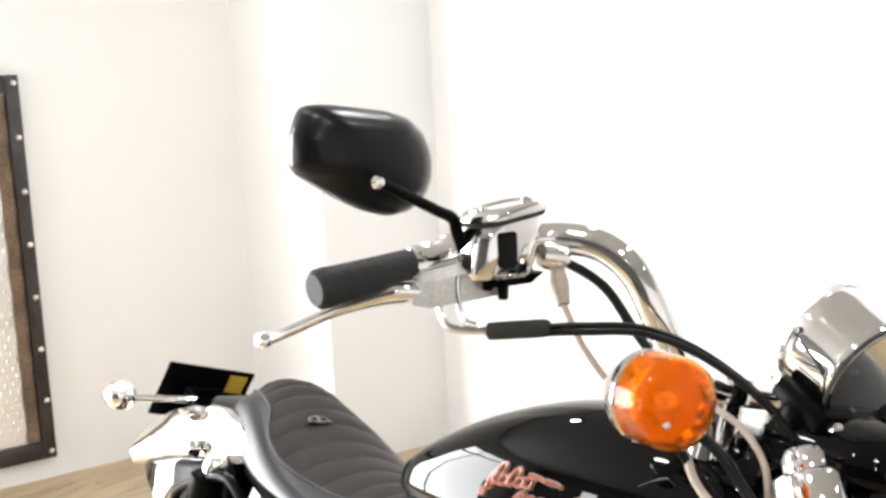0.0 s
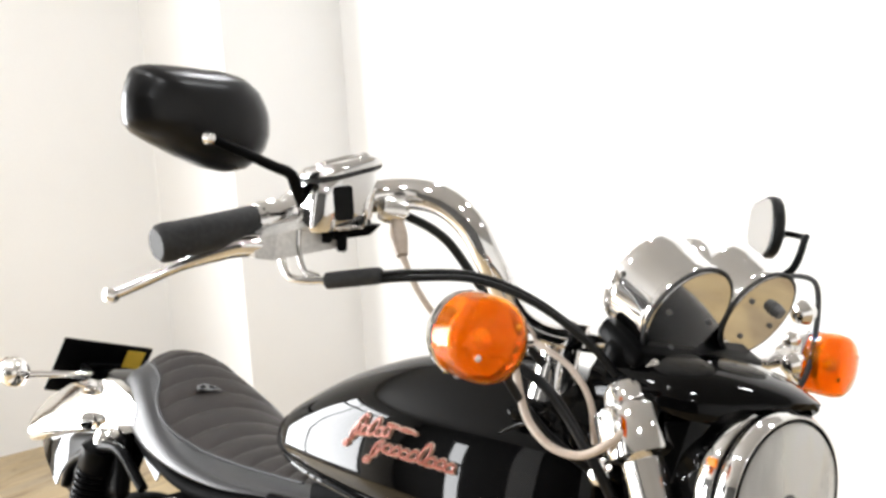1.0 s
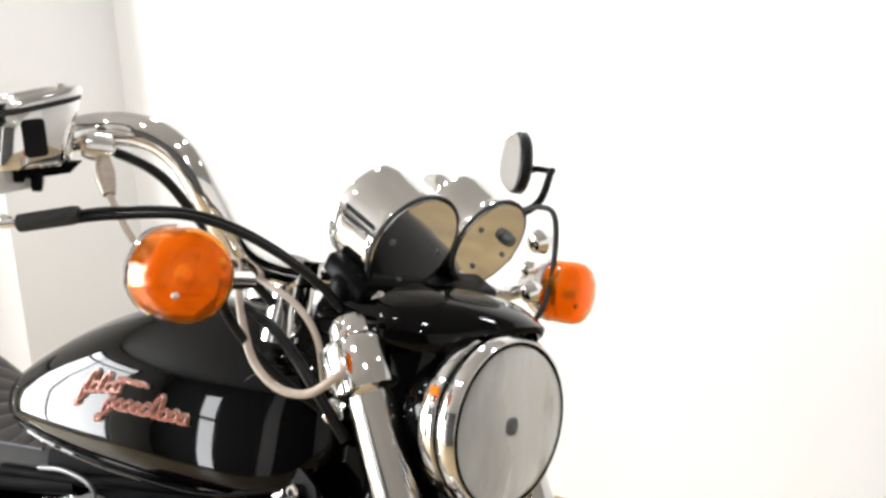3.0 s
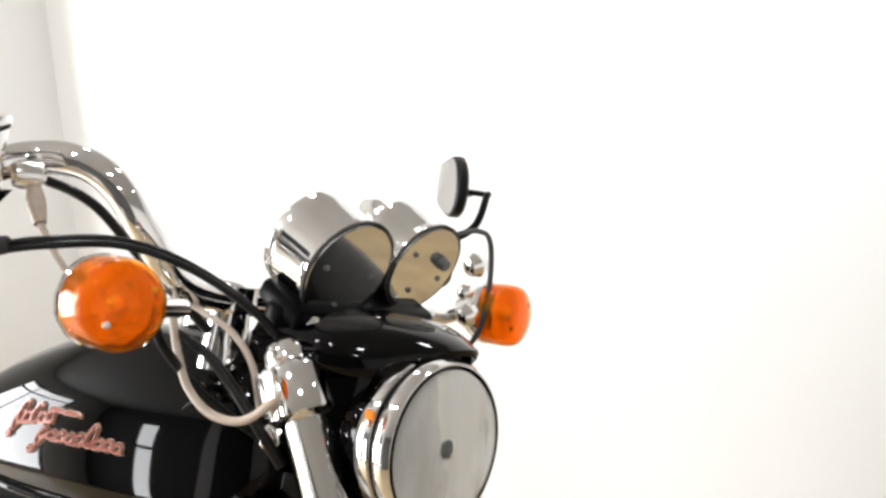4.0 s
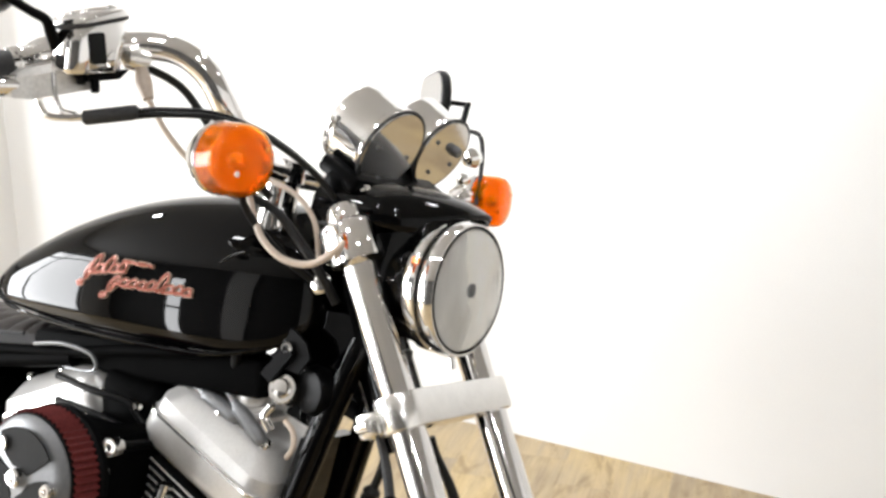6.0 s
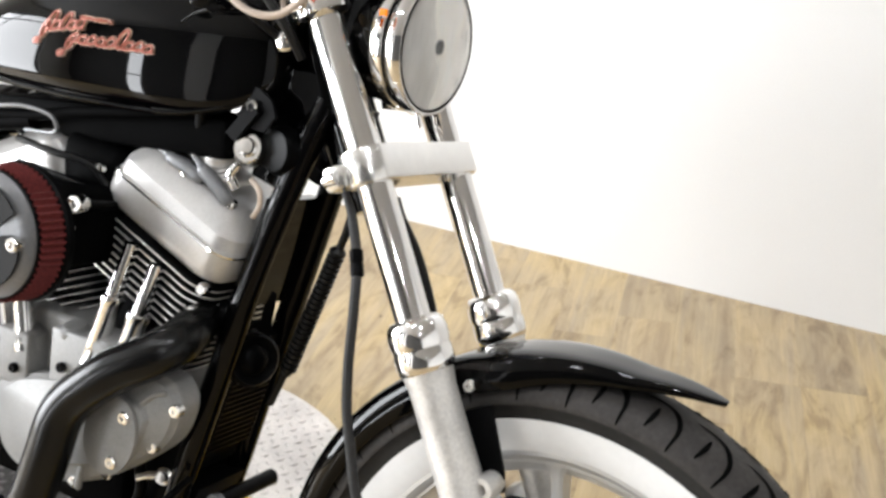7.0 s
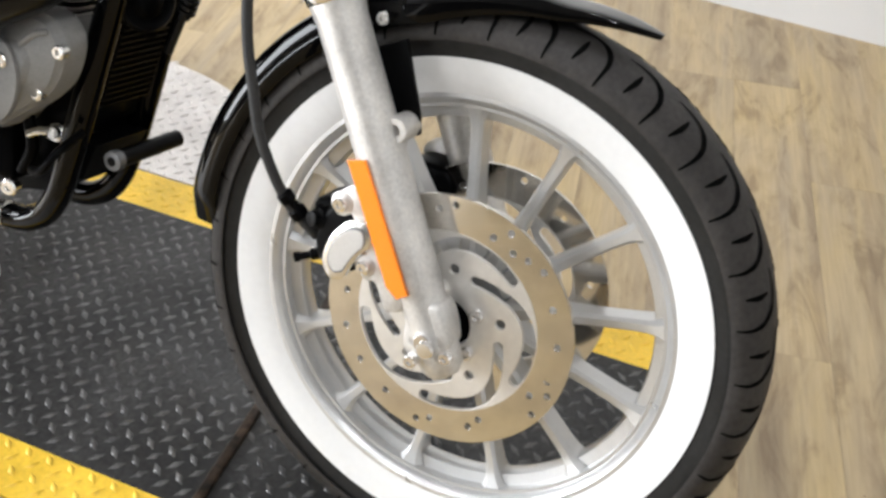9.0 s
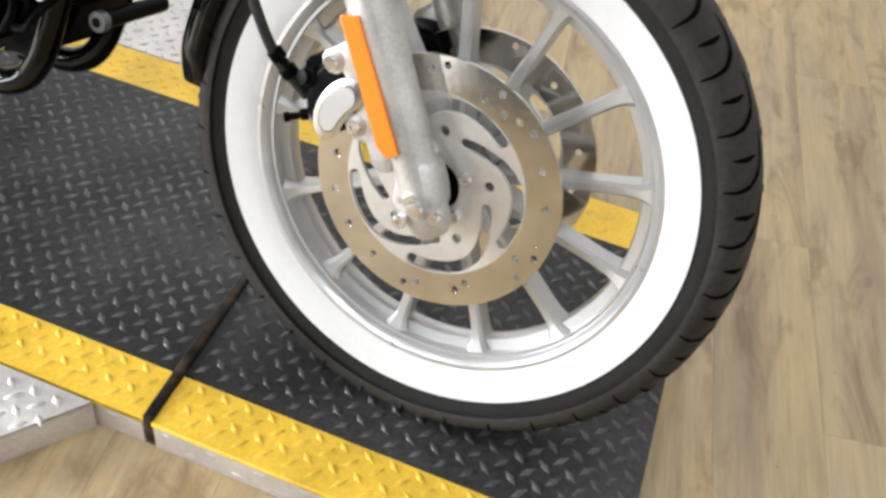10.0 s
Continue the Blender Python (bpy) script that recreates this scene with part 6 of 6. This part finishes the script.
part("rubber_mount", lathe([(0, 0), (0.026, 0.002), (0.030, 0.01), (0.030, 0.045), (0.024, 0.05)], (-0.428, -0.070, 0.838), (0.25, 1, 0), 28), SATIN, bike)
for y, pts in ((-0.070, ((-0.628, 0.812), (-0.610, 0.812), (-0.588, 0.806), (-0.580, 0.802), (-0.560, 0.796), (-0.534, 0.786), (-0.526, 0.780))), (-0.071, ((-0.585, 0.826), (-0.555, 0.820), (-0.533, 0.803), (-0.526, 0.797), (-0.508, 0.784), (-0.488, 0.768), (-0.481, 0.761)))):
    part("plug_lead", tube([(x, y, z) for x, z in pts], [0.0042, 0.0042, 0.0050, 0.0088, 0.0098, 0.0090, 0.0055], 14), GREY, bike, "grey spark plug boot and lead")
prof = [(0.0, 0.0), (0.024, 0.0)]
for k in range(7):
    prof += [(0.027 - 0.0011 * k * k * 0.5, 0.004 + 0.006 * k), (0.0245 - 0.0011 * k * k * 0.5, 0.0065 + 0.006 * k)]
part("ribbed_cap", lathe([*prof, (0.0, 0.046)], (-0.524, -0.040, 0.797), (0.20, -0.55, 0.80), 28), CAST, bike, "small grey ribbed cap", smooth=False)
part("coil_arm", loft([[(-0.452, y, 0.890), (-0.440, y, 0.880), (-0.470, y, 0.842), (-0.485, y, 0.850)] for y in (-0.088, -0.080)]), SATIN, bike, smooth=False)
part("switch_terminal", tube([(-0.462, -0.085, 0.815), (-0.47, -0.088, 0.80), (-0.462, -0.085, 0.785)], 0.006, 10), CHROME, bike)
part("copper_lead", tube([(-0.445, -0.08, 0.80), (-0.43, -0.082, 0.79), (-0.428, -0.08, 0.772), (-0.44, -0.075, 0.755)], 0.0035, 8), TAN, bike)
both("tank_mount_wire", [(-0.86, -0.115, 0.822), (-0.80, -0.118, 0.832), (-0.745, -0.118, 0.828), (-0.735, -0.118, 0.808), (-0.79, -0.118, 0.802)], 0.0026, GREY, "thin wire bracket", 8)
part("under_tank_tray", box((0.42, 0.16, 0.05), Matrix.Translation((-0.70, 0, 0.825)) @ pose(0, 0, 0, 0, -4), 0.01), MATT, bike)
part("wiring_loom", tube([(-0.52, -0.07, 0.87), (-0.60, -0.09, 0.855), (-0.70, -0.10, 0.84), (-0.80, -0.10, 0.82), (-0.95, -0.11, 0.80)], 0.008, 10), MATT, bike)
part("wiring_loom", tube([(-0.46, -0.06, 0.95), (-0.49, -0.085, 0.92), (-0.52, -0.09, 0.88), (-0.54, -0.07, 0.84)], 0.006, 10), CABLE, bike)


# seat
def seat_rows():
    x = [-0.900, -0.94, -1.00, -1.08, -1.18, -1.28, -1.37, -1.45, -1.51, -1.555]
    top = [0.836, 0.835, 0.830, 0.826, 0.833, 0.857, 0.891, 0.914, 0.909, 0.880]
    bot = [0.820, 0.805, 0.795, 0.785, 0.783, 0.788, 0.798, 0.814, 0.830, 0.845]
    wid = [0.058, 0.082, 0.104, 0.126, 0.139, 0.141, 0.130, 0.112, 0.097, 0.072]
    return list(zip(glide([(a, 0, b) for a, b in zip(x, top)], 6), glide([(a, 0, b) for a, b in zip(x, bot)], 6), glide([(a, 0, 0) for a in wid], 6)))


CROWN = 0.048


def insert_half(x):
    return float(np.interp(-x, (0.94, 1.04, 1.12, 1.20, 1.28, 1.34, 1.40, 1.46, 1.54), (0.050, 0.068, 0.084, 0.101, 0.116, 0.109, 0.080, 0.070, 0.056)))


rings = []
for p, q, w in seat_rows():
    low = q.z - 0.006
    edge = p.z - CROWN * 0.62
    h = edge - low
    row = [(-0.93, low), (-0.99, low + 0.06 * h), (-1.0, low + 0.18 * h), (-0.985, low + 0.42 * h), (-0.945, low + 0.70 * h), (-0.88, low + 0.92 * h), (-0.79, edge)]
    row += [(y, p.z - CROWN * y * y) for y in (-0.62, -0.4, -0.2)]
    rings.append([(p.x, w.x * y, z) for y, z in row + [(0.0, p.z)] + [(-y, z) for y, z in row[::-1]]])
seat = part("seat", loft(rings), LEATHER_SMOOTH, bike, "black leather solo seat with pleated top", angle=60)
rows = seat_rows()[3:-5]
for k in range(0, len(rows) - 3, 3):
    bm = bmesh.new()
    rr = []
    for j in range(9):
        u = k + 3 * j / 8
        i = min(int(u), len(rows) - 2)
        p, q, w = (rows[i][n].lerp(rows[i + 1][n], u - i) for n in range(3))
        puff = 0.0062 * math.sin(math.pi * j / 8) ** 0.6 + 0.0012
        ring = []
        for y in (-1.0, -0.9, -0.7, -0.35, 0, 0.35, 0.7, 0.9, 1.0):
            x = p.x + 0.004 * abs(y) ** 1.6
            across = y * insert_half(x)
            ring.append((x, across, p.z - CROWN * (across / w.x) ** 2 + puff * (1 - abs(y) ** 6) - 0.0015 * abs(y) ** 6))
        rr.append(ring + [(p.x, y * insert_half(p.x), p.z - 0.034) for y in (0.9, -0.9)])
    loft(rr, bm)
    part("pleat", bm, LEATHER, seat)
part("seat_piping", tube([(x, -insert_half(x) - 0.001, float(np.interp(-x, [-v[0].x for v in seat_rows()], [v[0].z for v in seat_rows()])) - CROWN * (insert_half(x) / float(np.interp(-x, [-v[0].x for v in seat_rows()], [v[2].x for v in seat_rows()]))) ** 2) for x in (-0.96, -1.02, -1.10, -1.18, -1.25, -1.30, -1.35, -1.40, -1.45, -1.50)], 0.0028, 8, 4), LEATHER_SMOOTH, seat, "raised black piping round the pleats")
badge = part("seat_badge", plate([(0, 0.011), (0.014, 0.007), (0.022, 0.010), (0.016, -0.004), (0.0, -0.012), (-0.016, -0.004), (-0.022, 0.010), (-0.014, 0.007)], [], 0.0022, Matrix.Translation((-1.326, -0.030, 0.8815)) @ pose(0, 0, 0, 0, 18, 0) @ pose(0, 0, 0, 0, 0, -90), 0.0005), GREY, seat, "small dark metal badge", smooth=False)
for side in (-1, 1):
    part("badge_wing", plate([(side * x, z) for x, z in ((0.003, 0.006), (0.0165, 0.0065), (0.012, -0.002), (0.004, -0.005))], [], 0.0012, Matrix.Translation((-1.326, -0.030, 0.8828)) @ pose(0, 0, 0, 0, 18, 0) @ pose(0, 0, 0, 0, 0, -90)), DARK, badge, "dark inlay of the badge", smooth=False)

# rear
rings = []
for p in glide([(-1.36, 0, 0.842), (-1.48, 0, 0.868), (-1.60, 0, 0.866), (-1.70, 0, 0.848), (-1.79, 0, 0.815), (-1.86, 0, 0.755), (-1.90, 0, 0.685)], 6):
    i = len(rings)
    k = min(1.0, 0.90 + i * 0.003)
    rings.append([Vector((-1.50, 0, 0.50)).lerp(Vector((p.x, 0, p.z)), s) + Vector((0, y * 0.105 * k, 0)) for y, s in ((-1, 0.60), (-1, 0.80), (-0.93, 0.93), (-0.7, 0.985), (0, 1.0), (0.7, 0.985), (0.93, 0.93), (1, 0.80), (1, 0.60), (0.96, 0.60), (0.95, 0.78), (0.88, 0.90), (0.68, 0.96), (0, 0.975), (-0.68, 0.96), (-0.88, 0.90), (-0.95, 0.78), (-0.96, 0.60))])
rf = part("rear_fender", loft(rings), GLOSS, bike, "gloss black rear fender", angle=60)
for s in (-1, 1):
    part("fender_strut", loft([[(x, s * y, z + h) for y, h in ((0.106, -0.040 * g), (0.122, -0.036 * g), (0.127, -0.012 * g), (0.127, 0.010 * g), (0.121, 0.034 * g), (0.106, 0.038 * g))] for x, z, g in ((-1.36, 0.812, 0.30), (-1.42, 0.814, 0.90), (-1.50, 0.814, 1.20), (-1.60, 0.798, 1.30), (-1.70, 0.772, 1.25), (-1.80, 0.733, 1.10), (-1.87, 0.697, 0.75))]), CHROME, rf, "bright chrome fender strut cover", angle=50)
    part("rear_shock", lathe([(0.0, 0), (0.020, 0), (0.022, 0.02), (0.030, 0.03), (0.030, 0.13), (0.034, 0.135), (0.034, 0.17), (0.02, 0.18), (0, 0.18)], (-1.50, s * 0.140, 0.585), (0.25, 0, 1), 24), SATIN, bike, "black rear shock with a covered spring")
    bm = bmesh.new()
    turn = frame_of((0.25, 0, 1)).to_3x3()
    coil = [Vector((-1.50, s * 0.140, 0.585)) + turn @ Vector((0.0315 * math.cos(k * 0.5236), 0.0315 * math.sin(k * 0.5236), 0.035 + 0.0105 * k / 12)) for k in range(109)]
    part("spring", tube(coil, 0.0034, 6, 1, bm=bm), SATIN, bike)
    part("shock_boss", lathe([(0, 0), (0.022, 0), (0.024, 0.006), (0.018, 0.03), (0.008, 0.034), (0, 0.034)], (-1.45, s * 0.125, 0.765), (0, s, 0), 20), CHROME, bike)
    part("strut_bolt", lathe([(0, 0), (0.016, 0), (0.017, 0.005), (0.012, 0.020), (0.006, 0.023), (0, 0.023)], (-1.56, s * 0.127, 0.775), (0, s, 0), 20), CHROME, bike)
    part("rear_linkage", box((0.24, 0.03, 0.11), Matrix.Translation((-1.52, s * 0.118, 0.705)) @ pose(0, 0, 0, 0, -12), 0.02, 3), SATIN, bike)
    part("rear_hose", tube([(-1.30, s * 0.13, 0.72), (-1.38, s * 0.145, 0.765), (-1.47, s * 0.15, 0.742), (-1.56, s * 0.148, 0.70), (-1.60, s * 0.14, 0.65)], 0.009, 10), SATIN, bike)
    rs = Vector((-1.775, s * 0.203, 0.822))
    ts = part("rear_turn_signal", lathe([(0, 0.030), (0.012, 0.028), (0.024, 0.018), (0.029, 0.004), (0.029, -0.010), (0.026, -0.014), (0, -0.016)], rs, (1, 0, 0), 28), CHROME, bike, "small chrome rear turn signal")
    part("signal_stalk", tube([rs + Vector((0, -s * 0.02, -0.004)), (-1.75, s * 0.10, 0.825), (-1.72, s * 0.05, 0.83)], 0.007, 10), CHROME, ts)
    part("signal_lens", lathe([(0.026, -0.014), (0.026, -0.022), (0.02, -0.03), (0, -0.032)], rs, (1, 0, 0), 28), REFLECTOR, ts)
pb = part("plate_bracket", box((0.006, 0.190, 0.125), Matrix.Translation((-1.815, -0.022, 0.828)) @ pose(0, 0, 0, -4.5, 24), 0.004), SATIN, bike, "black number plate bracket")
part("inspection_sticker", box((0.002, 0.038, 0.040), Matrix.Translation((-1.7975, 0.040, 0.852)) @ pose(0, 0, 0, -4.5, 24)), PLATE_YELLOW, pb, "yellow sticker", smooth=False)
part("plate_rail", tube([(-1.70, -0.06, 0.828), (-1.80, -0.06, 0.835), (-1.81, 0.04, 0.838)], 0.006, 8), SATIN, pb)
part("tail_lamp", lathe([(0.0, 0), (0.036, 0.002), (0.042, 0.012), (0.040, 0.03), (0.028, 0.045), (0, 0.05)], (-1.86, -0.02, 0.765), (-1, 0, 0.35), 28), RED, bike, "red tail lamp")
part("rear_tyre", ring_sweep([(r * 0.97, y * 1.35) for r, y in section], 72), TYRE, bike, "black rubber rear tyre").location = (-1.50, 0, -0.004)
part("rear_rim", ring_sweep([(r * 0.97, y * 1.3) for r, y in RIM], 72), WHEEL, bike).location = (-1.50, 0, -0.004)
cover_line = [(v.x, v.z) for v in glide([(-1.02, 0, 0.58), (-0.995, 0, 0.67), (-1.02, 0, 0.735), (-1.12, 0, 0.745), (-1.23, 0, 0.735), (-1.29, 0, 0.68), (-1.25, 0, 0.58), (-1.13, 0, 0.55)], 4, True)]
part("side_cover", loft([[(-1.14 + (x + 1.14) * f, y, 0.65 + (z - 0.65) * f) for x, z in cover_line] for y, f in ((-0.142, 0.55), (-0.136, 0.80), (-0.124, 0.95), (-0.10, 1.0), (0.10, 1.0), (0.124, 0.95), (0.136, 0.80), (0.142, 0.55))]), MATT, bike, "satin black oil tank and side cover", angle=50)
part("horn_cap", lathe([(0.0, 0.014), (0.014, 0.014), (0.019, 0.011), (0.022, 0.012), (0.027, 0.010), (0.029, 0.004), (0.029, -0.02), (0.0, -0.02)], (-1.150, -0.150, 0.718), (0.25, -1, 0.55), 32), CHROME, bike, "chrome domed filler cap")
for x, z in ((-1.07, 0.70), (-1.03, 0.69), (-1.01, 0.675), (-1.045, 0.655)):
    bolt("cover_screw", (x, -0.135, z), (0.1, -1, 0.2), 0.006, CHROME, bike, 0.005)
part("oil_tank_cap", lathe([(0.010, 0), (0.010, 0.006), (0.007, 0.009), (0, 0.009)], (-1.06, -0.118, 0.758), (0, -1, 0.3), 20), CHROME, bike)
part("side_stand", tube([(-0.78, 0.11, 0.28), (-0.80, 0.17, 0.17), (-0.83, 0.228, 0.122)], 0.011, 10), SATIN, bike)
part("swing_arm", tube([(-0.98, -0.12, 0.36), (-1.25, -0.115, 0.345), (-1.50, -0.115, 0.33)], 0.024, 12), SATIN, bike)
part("swing_arm", tube([(-0.98, 0.12, 0.36), (-1.25, 0.115, 0.345), (-1.50, 0.115, 0.33)], 0.024, 12), SATIN, bike)
part("gearbox", box((0.26, 0.20, 0.24), Matrix.Translation((-1.0, 0, 0.42)), 0.03, 3), GREY, eng)


# ---- floor: vinyl planks on a screed ----
tagged(wall_box("floor", LEFT_X - T, RIGHT_X + T, FRONT_Y - T, WALL_Y + T, FLOOR - 0.1, FLOOR - 0.004, DARK), "warm tan worn wood-look vinyl plank floor", "floor")
floor_ob = bpy.data.objects["floor"]
PW, PL = 0.152, 0.914
TURN = math.radians(14.5)


def plank_mesh(x0, x1):
    bm = bmesh.new()
    vs = [[bm.verts.new((x, y, z)) for x, y, z in ((x0 + i, -PL / 2 + i, z), (x1 - i, -PL / 2 + i, z), (x1 - i, PL / 2 - i, z), (x0 + i, PL / 2 - i, z))] for i, z in ((0.00015, -0.0045), (0.00015, -0.0003), (0.0004, 0.0))]
    for a, b in zip(vs, vs[1:]):
        for k in range(4):
            bm.faces.new((a[k], a[(k + 1) % 4], b[(k + 1) % 4], b[k]))
    bm.faces.new(vs[-1])
    me = bpy.data.meshes.new("plank")
    bm.to_mesh(me)
    bm.free()
    me.materials.append(WOOD)
    return me


PLANK = plank_mesh(-PW / 2, PW / 2)
BOUNDS = ((0, LEFT_X - 0.06, 1), (0, RIGHT_X + 0.06, -1), (1, FRONT_Y - 0.06, 1), (1, WALL_Y + 0.06, -1))


def trimmed(poly):
    """Cut a floor polygon at the walls."""
    for axis, v, way in BOUNDS:
        out = []
        for p, q in zip(poly, poly[1:] + poly[:1]):
            a, b = (p[axis] - v) * way, (q[axis] - v) * way
            if a >= 0:
                out.append(p)
            if a * b < 0:
                f = a / (a - b)
                out.append((p[0] + (q[0] - p[0]) * f, p[1] + (q[1] - p[1]) * f))
        poly = out
        if len(poly) < 3:
            return []
    return poly


far_v, far_f = [], []
c, s = math.cos(TURN), math.sin(TURN)
rng = random.Random(4)
for i in range(-45, 46):
    off = rng.random() * PL
    for j in range(-9, 10):
        u, v = i * PW + 0.03, j * PL + off
        x, y = u * c - v * s, u * s + v * c
        near = y > -1.1 and -4.4 < x < 1.6
        k1, k2 = (PW / 2 - 0.00015, PL / 2 - 0.00015) if near else (PW * 0.496, PL * 0.4995)
        full = [(x + du * c - dv * s, y + du * s + dv * c) for du, dv in ((-k1, -k2), (k1, -k2), (k1, k2), (-k1, k2))]
        poly = trimmed(full)
        if not poly:
            continue
        whole = len(poly) == 4 and all(abs(p[0] - q[0]) + abs(p[1] - q[1]) < 1e-6 for p, q in zip(poly, full))
        place = Matrix.Translation((x, y, FLOOR)) @ Matrix.Rotation(TURN, 4, "Z")
        if near and whole:
            pl = new("plank", PLANK)
        elif near:
            back = place.inverted()
            flat = [back @ Vector((px, py, FLOOR)) for px, py in poly]
            me = bpy.data.meshes.new("cut_plank")
            n = len(flat)
            me.from_pydata([(p.x, p.y, 0.0) for p in flat] + [(p.x, p.y, -0.0035) for p in flat], [], [tuple(range(n))] + [(k, n + k, n + (k + 1) % n, (k + 1) % n) for k in range(n)])
            me.materials.append(WOOD)
            pl = new("plank", me)
        else:
            n = len(far_v)
            far_v += [(px, py, FLOOR) for px, py in poly]
            far_f.append(tuple(range(n, n + len(poly))))
            continue
        pl.parent = floor_ob
        pl.matrix_basis = place
me = bpy.data.meshes.new("far_planks")
me.from_pydata(far_v, [], far_f)
me.materials.append(WOOD)
ob = new("far_planks", me)
ob.parent = floor_ob
tagged(ob, kind="stuff")
